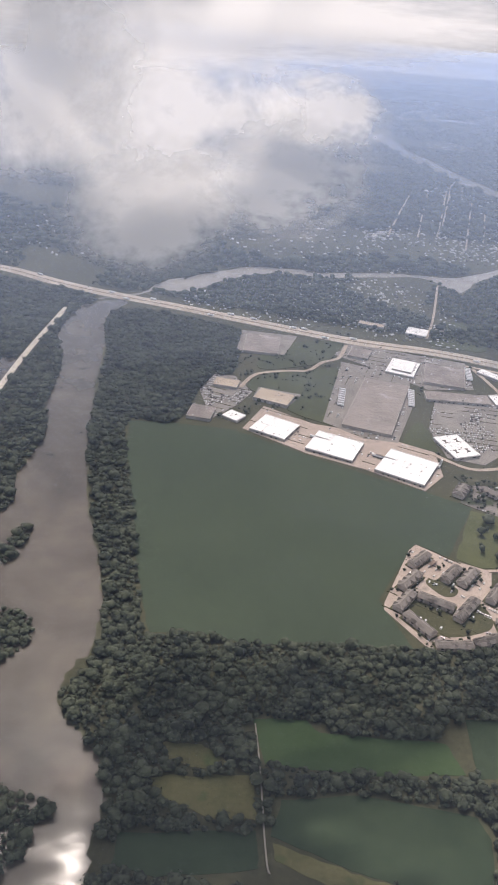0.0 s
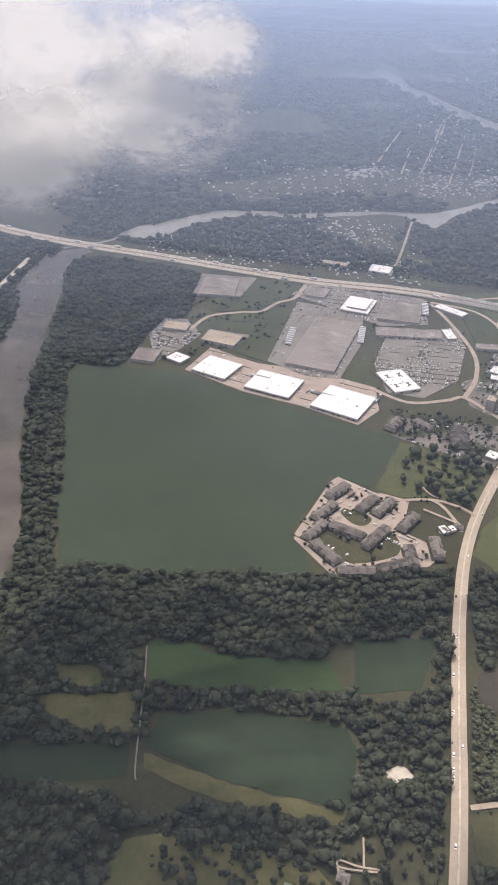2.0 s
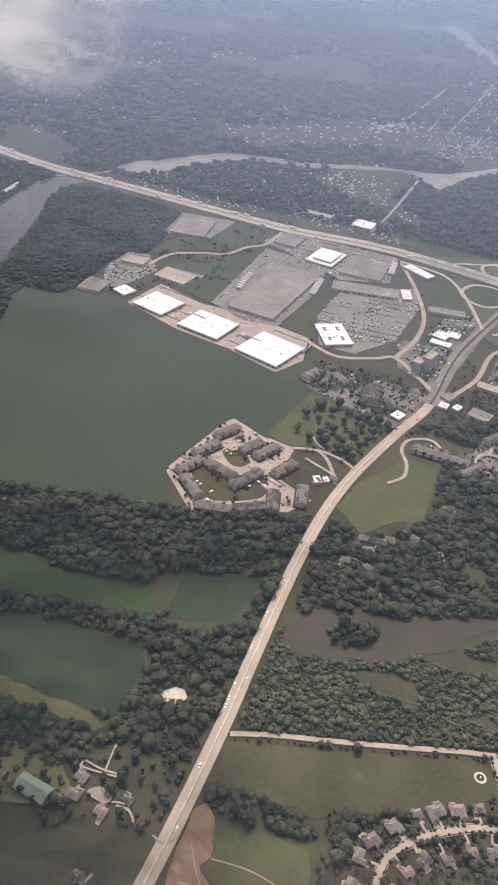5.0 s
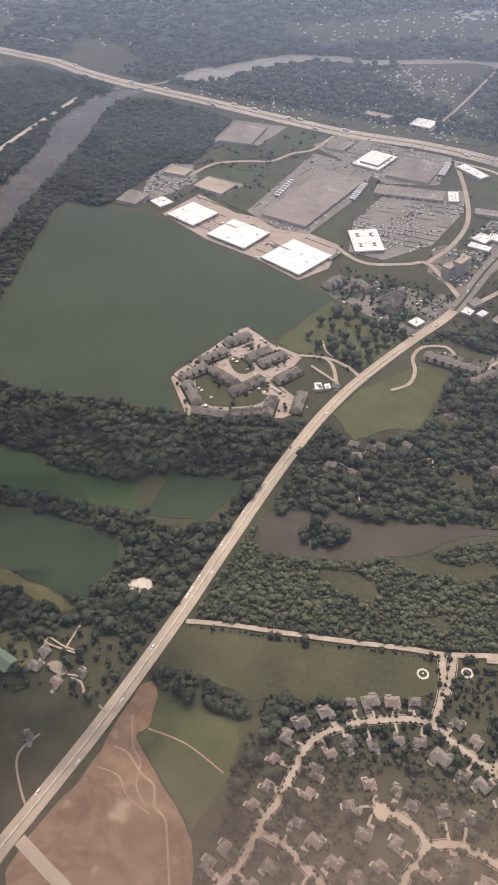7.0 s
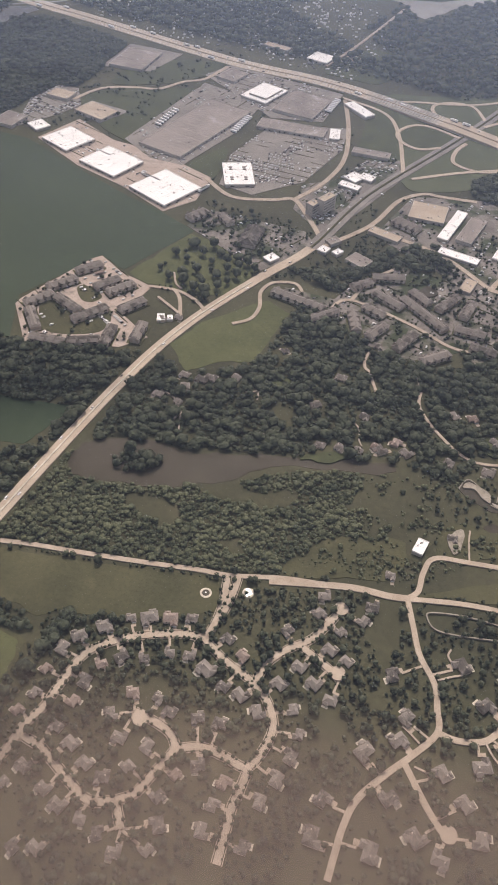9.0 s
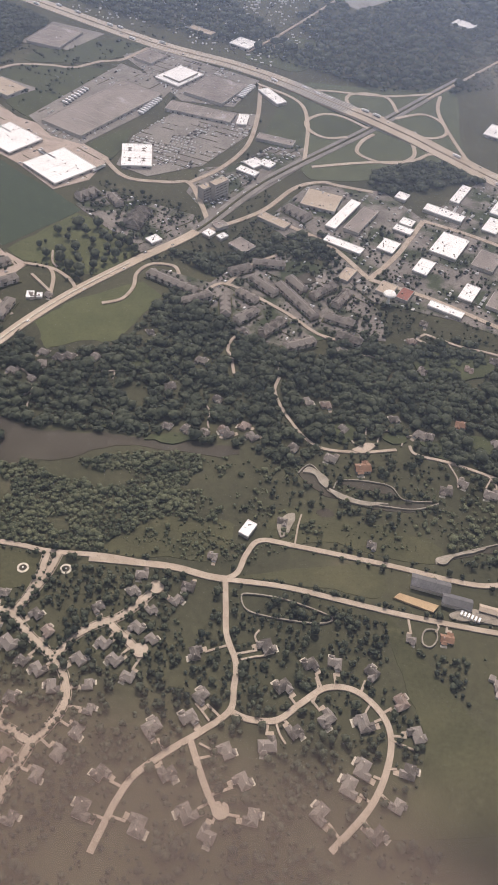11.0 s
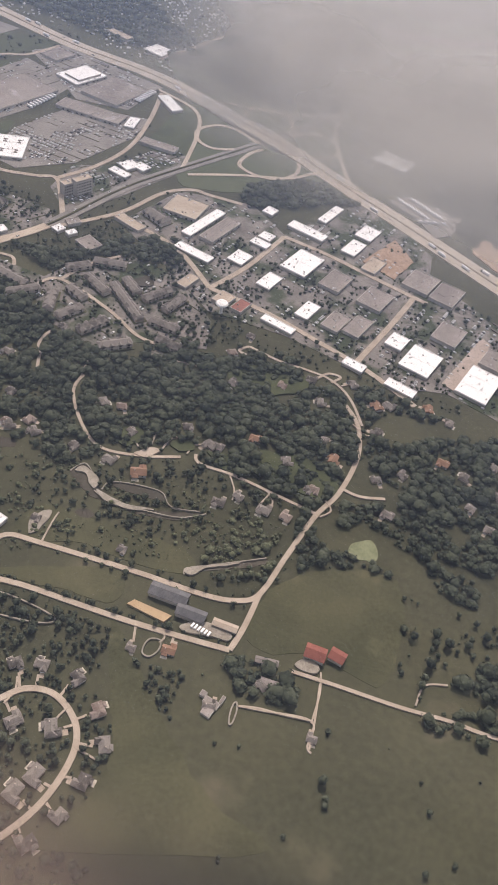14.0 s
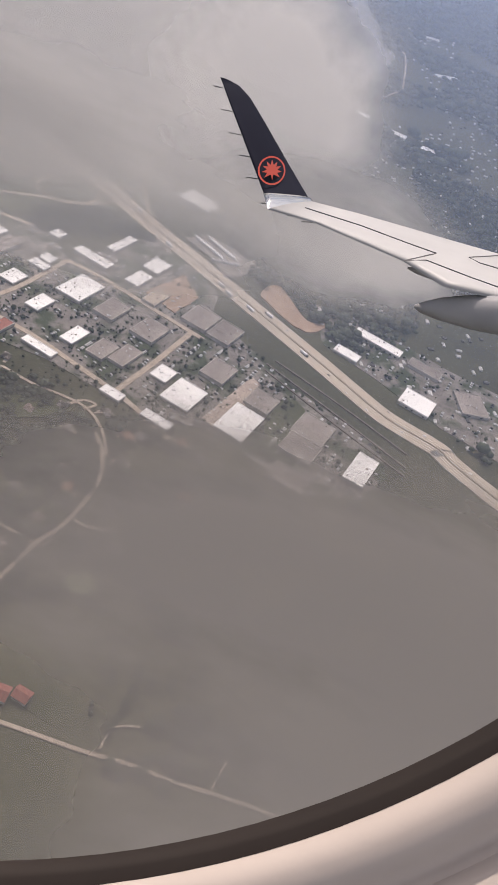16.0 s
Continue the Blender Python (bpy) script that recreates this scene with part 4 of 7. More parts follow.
hall(583.0, 1616.0, 38.0, 12.0, 25, 3.5, ROOF_WHITE, "long low warehouse with a bright white flat roof", units=4, docks=0, seed=83)
hall(625.0, 1393.0, 44.0, 12.0, 40, 3.5, ROOF_WHITE, "long low warehouse with a bright white flat roof", units=4, docks=0, seed=84)
hall(387.0, 911.0, 22.0, 16.0, -20, 3.5, ROOF_WHITE, "long low warehouse with a bright white flat roof", units=6, docks=0, seed=73)
hall(151.0, 772.0, 26.0, 9.0, -18, 3.2, ROOF_TAN, "low hall with a tan gravel flat roof", units=5, docks=0, seed=74)
hall(439.5, 671.9, 29.0, 21.8, -15, 3.5, ROOF_WHITE, "long low warehouse with a bright white flat roof", units=12, docks=7, seed=33)
hall(538.5, 421.5, 29.0, 18.9, 75, 3.5, ROOF_WHITE, "long low warehouse with a bright white flat roof", units=10, docks=7, seed=34)
hall(613.4, 422.7, 27.8, 13.1, 75, 3.5, ROOF_WHITE, "long low warehouse with a bright white flat roof", units=8, docks=6, seed=35)
hall(608.0, 566.5, 36.7, 9.4, -15, 3.5, ROOF_WHITE, "long low warehouse with a bright white flat roof", units=7, docks=9, seed=36)
hall(588.2, 536.9, 18.2, 9.4, -15, 3.0, ROOF_WHITE, "long low warehouse with a bright white flat roof", units=5, docks=0, seed=37)
hall(641.7, 511.5, 22.2, 19.7, -15, 3.5, ROOF_WHITE, "long low warehouse with a bright white flat roof", units=9, docks=5, seed=38)
hall(236.9, 609.2, 17.6, 8.0, -83, 3.0, ROOF_WHITE, "long low warehouse with a bright white flat roof", units=5, docks=0, seed=39)
hall(272.5, 547.6, 10.5, 8.9, -18, 3.3, ROOF_WHITE, "long low warehouse with a bright white flat roof", units=4, docks=0, seed=40)
hall(269.5, 586.4, 29.2, 9.0, -3, 3.5, ROOF_GREY, "large low hall with a grey gravel flat roof", units=6, docks=0, seed=41)
hall(-12.2, 548.6, 21.0, 18.9, 79, 3.5, ROOF_GREY, "large low hall with a grey gravel flat roof", units=8, docks=5, seed=42)
hall(264.6, 456.3, 8.9, 6.9, 48, 3.0, ROOF_GREY, "large low hall with a grey gravel flat roof", units=3, docks=0, seed=43)
hall(284.6, 438.6, 13.9, 11.0, -28, 3.0, ROOF_GREY, "large low hall with a grey gravel flat roof", units=5, docks=0, seed=44)
hall(130.6, 584.2, 98.0, 38.9, 72, 3.5, ROOF_GREY, "large low hall with a grey gravel flat roof", units=12, docks=24, seed=45)
hall(37.0, 696.6, 42.6, 32.4, 85, 3.5, ROOF_GREY, "large low hall with a grey gravel flat roof", units=12, docks=10, seed=46)
hall(201.3, 653.7, 44.0, 36.0, 77, 3.5, ROOF_GREY, "large low hall with a grey gravel flat roof", units=12, docks=11, seed=47)
hall(202.3, 608.2, 54.6, 16.3, -2, 3.5, ROOF_GREY, "large low hall with a grey gravel flat roof", units=12, docks=13, seed=48)
hall(129.2, 691.7, 22.6, 18.9, 71, 3.5, ROOF_GREY, "large low hall with a grey gravel flat roof", units=9, docks=5, seed=49)
hall(351.6, 497.9, 34.0, 11.0, 75, 3.5, ROOF_GREY, "large low hall with a grey gravel flat roof", units=8, docks=8, seed=50)
hall(437.4, 479.9, 21.0, 14.5, 75, 3.5, ROOF_GREY, "large low hall with a grey gravel flat roof", units=7, docks=5, seed=51)
hall(465.1, 473.9, 21.6, 16.7, 75, 3.5, ROOF_GREY, "large low hall with a grey gravel flat roof", units=8, docks=5, seed=52)
hall(447.9, 438.1, 18.0, 11.7, 75, 3.0, ROOF_GREY, "large low hall with a grey gravel flat roof", units=6, docks=0, seed=53)
hall(461.4, 440.5, 20.8, 10.9, 75, 3.0, ROOF_GREY, "large low hall with a grey gravel flat roof", units=6, docks=0, seed=54)
hall(580.4, 441.0, 23.1, 21.3, 75, 3.5, ROOF_GREY, "large low hall with a grey gravel flat roof", units=10, docks=5, seed=55)
hall(576.3, 420.9, 20.9, 19.2, -15, 3.5, ROOF_GREY, "large low hall with a grey gravel flat roof", units=8, docks=5, seed=56)
hall(574.8, 392.8, 21.9, 15.1, -15, 3.5, ROOF_GREY, "large low hall with a grey gravel flat roof", units=7, docks=5, seed=57)
hall(489.1, 509.1, 22.9, 18.7, 75, 3.5, ROOF_GREY, "large low hall with a grey gravel flat roof", units=9, docks=5, seed=58)
hall(507.6, 503.3, 23.4, 16.8, 75, 3.5, ROOF_GREY, "large low hall with a grey gravel flat roof", units=8, docks=5, seed=59)
hall(515.0, 460.8, 20.7, 16.4, 75, 3.5, ROOF_GREY, "large low hall with a grey gravel flat roof", units=7, docks=5, seed=60)
hall(546.1, 448.2, 17.8, 16.7, 75, 3.5, ROOF_GREY, "large low hall with a grey gravel flat roof", units=7, docks=0, seed=61)
hall(644.3, 555.8, 24.5, 11.2, -15, 3.5, ROOF_GREY, "large low hall with a grey gravel flat roof", units=6, docks=0, seed=62)
hall(679.8, 534.5, 23.9, 20.6, -72, 3.5, ROOF_GREY, "large low hall with a grey gravel flat roof", units=10, docks=5, seed=63)
hall(6.0, 605.0, 20.4, 14.4, -11, 3.5, ROOF_TAN, "low hall with a tan gravel flat roof", units=7, docks=0, seed=64)
hall(296.3, 474.9, 22.0, 8.1, -20, 3.0, ROOF_TAN, "low hall with a tan gravel flat roof", units=5, docks=0, seed=65)
hall(45.5, 584.6, 29.6, 20.7, -21, 3.5, ROOF_TAN, "low hall with a tan gravel flat roof", units=11, docks=7, seed=66)
hall(321.1, 512.5, 24.7, 23.2, -4, 3.5, ROOF_TAN, "low hall with a tan gravel flat roof", units=11, docks=6, seed=68)
hall(379.9, 426.5, 12.3, 10.1, 75, 3.0, ROOF_TAN, "low hall with a tan gravel flat roof", units=4, docks=0, seed=69)
hall(354.1, 432.3, 14.7, 7.4, 75, 3.0, ROOF_TAN, "low hall with a tan gravel flat roof", units=4, docks=0, seed=70)
hall(456.1, 511.8, 18.8, 10.3, 75, 3.0, ROOF_TAN, "low hall with a tan gravel flat roof", units=5, docks=0, seed=71)
hall(391.5, 424.4, 12.2, 7.7, 75, 3.0, ROOF_RED, "low workshop with a faded red metal roof", units=4, docks=0, seed=72)
# a taller block of many floors beside the avenue
for bx, by, bw, bd, bh in ((252, 494, 13, 6.0, 11.0), (244, 488, 8, 6.0, 8.5)):
    block = hall(bx, by, bw, bd, 62, bh, ROOF_TAN, "beige hotel block of several floors with rows of windows", "hotel", "hotel_block", units=3)
    for z in np.arange(0.6, bh - 1.0, 2.0):
        for u in np.arange(-bw / 2 + 0.8, bw / 2 - 0.5, 1.3):
            for w0, w1 in ((-bd / 2 - 0.06, -bd / 2 + 0.04), (bd / 2 - 0.04, bd / 2 + 0.06)):
                part("window", box_mesh("window", u - 0.35, w0, z, u + 0.35, w1, z + 0.8, DARK), block)

# ---- pitched-roof buildings ----
def hip_mesh(name, x0, y0, x1, y1, z, h, mat, gable=0.0, over=0.35):
    """A hipped roof (gable 0) or a gabled one (gable 1), with eaves and a soffit."""
    x0, y0, x1, y1 = x0 - over, y0 - over, x1 + over, y1 + over
    if x1 - x0 >= y1 - y0:
        k, c = (y1 - y0) / 2 * (1 - gable), (y0 + y1) / 2
        r = [(x0 + k, c, z + h), (x1 - k, c, z + h)]
        f = [(0, 1, 5, 4), (1, 2, 5), (2, 3, 4, 5), (3, 0, 4)]
    else:
        k, c = (x1 - x0) / 2 * (1 - gable), (x0 + x1) / 2
        r = [(c, y0 + k, z + h), (c, y1 - k, z + h)]
        f = [(0, 1, 4), (1, 2, 5, 4), (2, 3, 5), (3, 0, 4, 5)]
    v = [(x0, y0, z), (x1, y0, z), (x1, y1, z), (x0, y1, z)] + r + [(x0, y0, z - 0.15), (x1, y0, z - 0.15), (x1, y1, z - 0.15), (x0, y1, z - 0.15)]
    f += [(6, 7, 1, 0), (7, 8, 2, 1), (8, 9, 3, 2), (9, 6, 0, 3), (9, 8, 7, 6)]
    return mesh_of(name, v, f, mat)


def apartment(x, y, w, d, ang, label):
    ob = thing("apartment_building", pose(x, y, 0, 0, 0, ang), label, "apartment building", "apartment buildings")
    a, b, h = w / 2, d / 2, 3.1
    part("wall", box_mesh("wall", -a, -b, -0.3, a, b, h, BRICKY), ob)
    part("roof", hip_mesh("roof", -a, -b, a, b, h, d * 0.30, SHINGLE, 0.5), ob)
    part("lawn", box_mesh("lawn", -a - 0.9, -b - 1.5, -0.2, a + 0.9, b + 1.5, 0.42 + 0.01 * (int(x) % 7), GRASS), ob, "narrow lawn round the building")
    n = max(2, round(w / 5.2))
    for i in range(n):
        u = -a + (i + 0.5) * w / n
        g = w / n * 0.30
        for s in (-1, 1):
            y0, y1 = sorted((s * 0.2, s * (b + 0.45)))
            part("gable", hip_mesh("gable", u - g, y0, u + g, y1, h, d * 0.22, SHINGLE, 1.0, 0.2), ob)
            y2, y3 = sorted((s * (b - 0.1), s * (b + 0.42)))
            part("bay", box_mesh("bay", u - g, y2, -0.3, u + g, y3, h, BRICKY), ob)
            y4, y5 = sorted((s * (b + 0.36), s * (b + 0.46)))
            for z in (0.6, 1.9):
                part("window", box_mesh("window", u - g * 0.55, y4, z, u + g * 0.55, y5, z + 0.75, DARK), ob)
    footprint(x, y, w, d, ang, 0.8)
    return ob


apartment(212.5, 443.7, 23.0, 10.8, 86, "long three-storey apartment building with grey gabled shingle roof")
apartment(170.9, 458.3, 15.5, 7.7, 58, "long three-storey apartment building with grey gabled shingle roof")
apartment(190.6, 458.9, 13.4, 5.5, -43, "long three-storey apartment building with grey gabled shingle roof")
apartment(308.6, 490.3, 19.5, 8.5, -26, "long three-storey apartment building with grey gabled shingle roof")
apartment(126.6, 377.9, 17.4, 5.4, 46, "long three-storey apartment building with grey gabled shingle roof")
apartment(117.5, 357.8, 19.4, 5.4, 49, "long three-storey apartment building with grey gabled shingle roof")
apartment(111.3, 339.6, 18.4, 5.4, 52, "long three-storey apartment building with grey gabled shingle roof")
apartment(143.1, 366.1, 17.1, 5.4, 50, "long three-storey apartment building with grey gabled shingle roof")
apartment(152.7, 363.7, 18.4, 5.4, 51, "long three-storey apartment building with grey gabled shingle roof")
apartment(128.9, 340.1, 20.2, 5.4, -28, "long three-storey apartment building with grey gabled shingle roof")
apartment(144.7, 335.3, 22.6, 5.4, 51, "long three-storey apartment building with grey gabled shingle roof")
apartment(165.0, 350.1, 17.4, 5.4, 53, "long three-storey apartment building with grey gabled shingle roof")
apartment(115.8, 321.2, 20.0, 5.4, -53, "long three-storey apartment building with grey gabled shingle roof")
apartment(131.5, 306.2, 19.7, 5.4, 2, "long three-storey apartment building with grey gabled shingle roof")
apartment(151.0, 311.5, 17.9, 5.4, 23, "long three-storey apartment building with grey gabled shingle roof")
apartment(162.2, 319.6, 17.5, 5.4, 93, "long three-storey apartment building with grey gabled shingle roof")
apartment(177.3, 327.8, 16.8, 5.4, 91, "long three-storey apartment building with grey gabled shingle roof")
apartment(290.7, 412.5, 14.8, 5.4, 44, "long three-storey apartment building with grey gabled shingle roof")
apartment(305.8, 424.9, 19.9, 5.4, 14, "long three-storey apartment building with grey gabled shingle roof")
apartment(308.5, 401.6, 21.0, 5.4, -30, "long three-storey apartment building with grey gabled shingle roof")
apartment(330.5, 394.7, 37.4, 5.4, -41, "long three-storey apartment building with grey gabled shingle roof")
apartment(292.4, 374.8, 18.4, 5.4, -72, "long three-storey apartment building with grey gabled shingle roof")
apartment(306.5, 370.0, 17.0, 5.4, 62, "long three-storey apartment building with grey gabled shingle roof")
apartment(323.5, 365.2, 19.5, 5.4, 63, "long three-storey apartment building with grey gabled shingle roof")
apartment(341.3, 355.8, 18.8, 5.4, 40, "long three-storey apartment building with grey gabled shingle roof")
apartment(343.6, 409.4, 19.7, 5.4, 59, "long three-storey apartment building with grey gabled shingle roof")
apartment(355.9, 406.1, 18.2, 5.4, 74, "long three-storey apartment building with grey gabled shingle roof")
apartment(358.4, 384.8, 17.6, 5.4, -6, "long three-storey apartment building with grey gabled shingle roof")
apartment(366.8, 370.2, 15.0, 5.4, -11, "long three-storey apartment building with grey gabled shingle roof")
apartment(274.1, 375.0, 20.2, 5.4, 45, "long three-storey apartment building with grey gabled shingle roof")
apartment(256.4, 385.2, 34.1, 5.4, -15, "long three-storey apartment building with grey gabled shingle roof")
apartment(301.9, 388.0, 14.4, 5.4, -26, "long three-storey apartment building with grey gabled shingle roof")
apartment(326.9, 410.2, 16.0, 5.4, -39, "long three-storey apartment building with grey gabled shingle roof")


def house_kind(seed, roof, wall):
    """A family house with a wing, a garage, a porch, a chimney and a driveway; its front looks to -y."""
    r = random.Random(seed)
    ob = thing("house", pose(0, 0, 0), "detached family house with grey shingle roofs and a driveway", "house", "suburban houses")
    w, d, h = r.uniform(3.6, 4.4), r.uniform(2.3, 2.8), 2.2
    part("wall", box_mesh("wall", -w, -d, -0.3, w, d, h, wall), ob)
    part("roof", hip_mesh("roof", -w, -d, w, d, h, 1.9, roof, r.choice((0.0, 0.35, 1.0))), ob)
    s = r.choice((-1, 1))
    gx0, gx1 = sorted((s * (w - 0.3), s * (w - 3.6)))
    part("wing", box_mesh("wing", gx0, -d - 2.2, -0.3, gx1, -d + 0.2, 1.9, wall), ob)
    part("wing_roof", hip_mesh("wing_roof", gx0, -d - 2.2, gx1, 0.4, 1.9, 1.5, roof, 0.5), ob)
    part("garage_door", box_mesh("garage_door", gx0 + 0.4, -d - 2.28, 0.1, gx1 - 0.4, -d - 2.15, 1.3, TRAILER), ob)
    bx0, bx1 = sorted((-s * 0.2, -s * (w - 0.8)))
    part("back_wing", box_mesh("back_wing", bx0, d - 0.2, -0.3, bx1, d + 1.5, 1.8, wall), ob)
    part("back_roof", hip_mesh("back_roof", bx0, d - 1.2, bx1, d + 1.5, 1.8, 1.2, roof, 0.3), ob)
    part("chimney", box_mesh("chimney", -s * w * 0.5 - 0.3, 0.3, h, -s * w * 0.5 + 0.3, 0.9, h + 2.3, BRICKY), ob)
    for u in (-w * 0.55, 0.0, w * 0.55):
        part("window", box_mesh("window", u - 0.4, d - 0.03, 0.7, u + 0.4, d + 0.07, 1.5, DARK), ob)
        part("window", box_mesh("window", u - 0.4, -d - 0.07, 0.7, u + 0.4, -d + 0.03, 1.5, DARK), ob)
    part("driveway", box_mesh("driveway", gx0 + 0.2, -d - 5.2, -0.2, gx1 - 0.2, -d - 2.2, 0.22, STREET), ob, "pale concrete driveway")
    part("patio", box_mesh("patio", bx0 - 0.6, d + 1.4, -0.2, bx1 + 0.4, d + 3.0, 0.18, GRAVEL), ob, "pale stone patio")
    return ob


KINDS = [house_kind(s, rf, wl_) for s, (rf, wl_) in enumerate(((SHINGLE, BRICKY), (SHINGLE, TILT_WALL), (SHINGLE, BRICKY), (SHINGLE_B, BRICKY), (SHINGLE, BRICKY), (ROOF_ORANGE, TILT_WALL)))]
USED = set()


def house(x, y, ang, kind, big=1.0, label=""):
    big *= 0.74 if y < 255 or y > 420 else 0.86
    m = pose(x, y, 0, 0, 0, ang) @ Matrix.Diagonal((big, big, big, 1))
    if kind in USED:
        ob = copy_thing(KINDS[kind], m)
    else:
        ob = KINDS[kind]
        ob.matrix_basis = m
        USED.add(kind)
    if label:
        ob["label"] = label
    footprint(x, y, 8.5 * big, 9.0 * big, ang, 1.3 if y > 210 else 0.3)
    if y < 200:
        gate = np.array((x + 4.6 * big * math.sin(radians(ang)), y - 4.6 * big * math.cos(radians(ang))))
        road_points = np.vstack(HOME_ROADS)
        way_to = road_points[np.argmin(np.linalg.norm(road_points - gate, axis=1))]
        if 1.0 < np.linalg.norm(way_to - gate) < 11:
            path = np.array([gate + (way_to - gate) * k / 4 for k in range(5)])
            v, f = ribbon(path, 0.95, 0.42)
            tagged(new("driveway", mesh_of("driveway", v, f, STREET)), "pale concrete driveway from a street to a house", "driveway", "", "structure")
            ROADS.append((path, 0.5))
    return ob


house(221.9, 141.2, 42, 4, 1.03)
house(238.5, 154.9, 27, 4, 0.91)
house(245.7, 157.0, 25, 2, 1.04)
house(254.0, 158.9, 17, 3, 1.02)
house(262.3, 161.4, 0, 2, 0.92)
house(217.6, 134.8, 74, 2, 1.06)
house(229.8, 148.1, 42, 1, 1.00)
house(215.1, 124.8, 74, 3, 0.90)
house(235.1, 132.3, 222, 3, 0.97)
house(241.2, 137.4, 222, 2, 1.06)
house(249.9, 139.1, 207, 1, 0.93)
house(258.6, 144.2, 197, 1, 0.92)
house(266.4, 145.2, 180, 2, 0.92)
house(274.5, 141.3, 148, 0, 1.08)
house(279.1, 156.6, -32, 0, 0.94)
house(286.5, 151.0, -24, 3, 1.07)
house(231.6, 124.0, 254, 2, 1.06)
house(215.3, 114.5, 79, 4, 0.96)
house(230.7, 115.5, 259, 3, 1.00)
house(212.2, 106.7, 70, 3, 0.93)
house(250.7, 124.7, 26, 3, 1.07)
house(260.6, 125.3, -9, 1, 0.95)
house(245.6, 114.7, 111, 0, 0.97)
house(266.5, 121.2, -18, 2, 0.95)
house(277.2, 122.0, 18, 0, 0.95)
house(285.8, 122.2, -6, 0, 1.01)
house(228.8, 104.8, -22, 0, 0.91)
house(236.3, 100.4, -30, 0, 1.05)
house(252.0, 107.0, 170, 2, 1.03)
house(262.8, 106.9, 66, 2, 0.99)
house(282.7, 136.4, 156, 2, 0.91)
house(289.8, 134.9, 141, 0, 1.07)
house(223.5, 88.3, 150, 0, 1.05)
house(243.9, 95.2, -30, 0, 1.00)
house(258.6, 98.3, 63, 1, 0.97)
house(282.5, 105.1, 198, 0, 0.98)
house(251.5, 92.2, 8, 2, 1.01)
house(275.8, 100.1, 246, 3, 0.92)
house(292.8, 101.9, 84, 3, 1.07)
house(233.4, 83.1, 150, 2, 0.96)
house(240.4, 79.2, 153, 0, 1.06)
house(272.6, 91.2, 243, 4, 1.04)
house(291.2, 93.6, 90, 1, 1.01)
house(275.7, 82.5, -69, 0, 1.05)
house(289.9, 84.7, 90, 0, 0.98)
house(249.6, 77.1, 185, 1, 0.94)
house(256.8, 74.4, 122, 4, 1.01)
house(264.4, 70.3, 183, 2, 0.96)
house(274.8, 74.0, 250, 4, 0.92)
house(239.0, 64.9, 153, 0, 0.96)
house(231.9, 62.9, 153, 1, 1.01)
house(305.0, 83.4, 270, 4, 1.08)
house(312.2, 186.9, 192, 2, 1.03)
house(311.5, 178.3, 59, 1, 1.08)
house(330.1, 179.6, 251, 4, 1.07)
house(301.0, 167.0, 41, 0, 0.94)
house(332.4, 187.2, 180, 0, 1.05)
house(308.9, 152.5, 153, 2, 1.02)
house(326.5, 160.1, -34, 2, 0.91)
house(319.2, 163.1, -30, 0, 1.04)
house(303.1, 143.5, -37, 0, 1.05)
house(315.7, 147.1, 150, 2, 1.08)
house(323.2, 142.1, 170, 2, 1.01)
house(322.0, 172.3, 239, 1, 0.92)
house(310.6, 135.0, -66, 1, 0.97)
house(297.7, 130.1, 114, 0, 1.05)
house(314.8, 126.1, -84, 4, 0.93)
house(313.6, 117.1, 252, 2, 1.08)
house(310.6, 108.0, 252, 2, 1.07)
house(306.8, 98.9, 261, 0, 0.99)
house(344.5, 159.1, 122, 4, 1.23)
house(352.0, 143.4, 54, 2, 1.15)
house(350.1, 133.9, 48, 4, 1.34)
house(338.7, 126.4, 49, 2, 1.32)
house(367.3, 126.1, -54, 2, 1.15)
house(327.3, 105.7, 73, 4, 1.24)
house(350.0, 112.1, 229, 4, 1.32)
house(375.9, 117.5, -49, 0, 1.14)
house(326.0, 92.9, 83, 0, 1.28)
house(346.0, 93.1, 263, 0, 1.30)
house(360.1, 101.6, 131, 0, 1.25)
house(382.3, 106.9, -81, 4, 1.31)
house(369.0, 96.8, 173, 4, 1.30)
house(380.5, 156.2, 52, 4, 1.34)
house(380.8, 132.0, 197, 0, 1.27)
house(370.9, 170.5, -58, 0, 1.23)
house(388.6, 168.6, 48, 4, 1.20)
house(397.9, 172.0, 10, 4, 1.23)
house(412.8, 172.4, -27, 4, 1.27)
house(399.6, 148.4, 228, 0, 1.20)
house(413.0, 150.9, 119, 0, 1.29)
house(389.5, 140.2, 232, 1, 1.20)
house(415.5, 134.3, 74, 2, 1.32)
house(411.8, 126.8, 74, 2, 1.34)
house(403.8, 115.0, 60, 0, 1.24)
house(424.5, 113.6, 240, 4, 1.35)
house(425.6, 163.6, -45, 3, 1.31)
house(433.2, 152.5, -64, 2, 1.19)
house(432.1, 138.1, 270, 1, 1.29)
house(429.9, 125.1, 254, 1, 1.16)
house(337.4, 205.2, 7, 4, 0.98)
house(361.6, 233.0, 8, 4, 1.01)
house(391.0, 276.4, 201, 5, 1.01)
house(431.6, 275.6, 180, 2, 1.02)
house(415.5, 308.7, -28, 0, 1.08)
house(434.5, 322.9, -3, 5, 0.92)
house(453.5, 315.0, 106, 0, 0.99)
house(474.8, 326.6, 84, 5, 0.98)
house(468.3, 301.7, -8, 1, 0.91)
house(463.3, 280.8, 172, 3, 1.06)
house(452.5, 280.2, 173, 0, 1.07)
house(402.6, 233.0, 4, 1, 1.02)
house(425.7, 191.4, 185, 4, 0.91)
house(439.8, 196.1, 185, 5, 1.00)
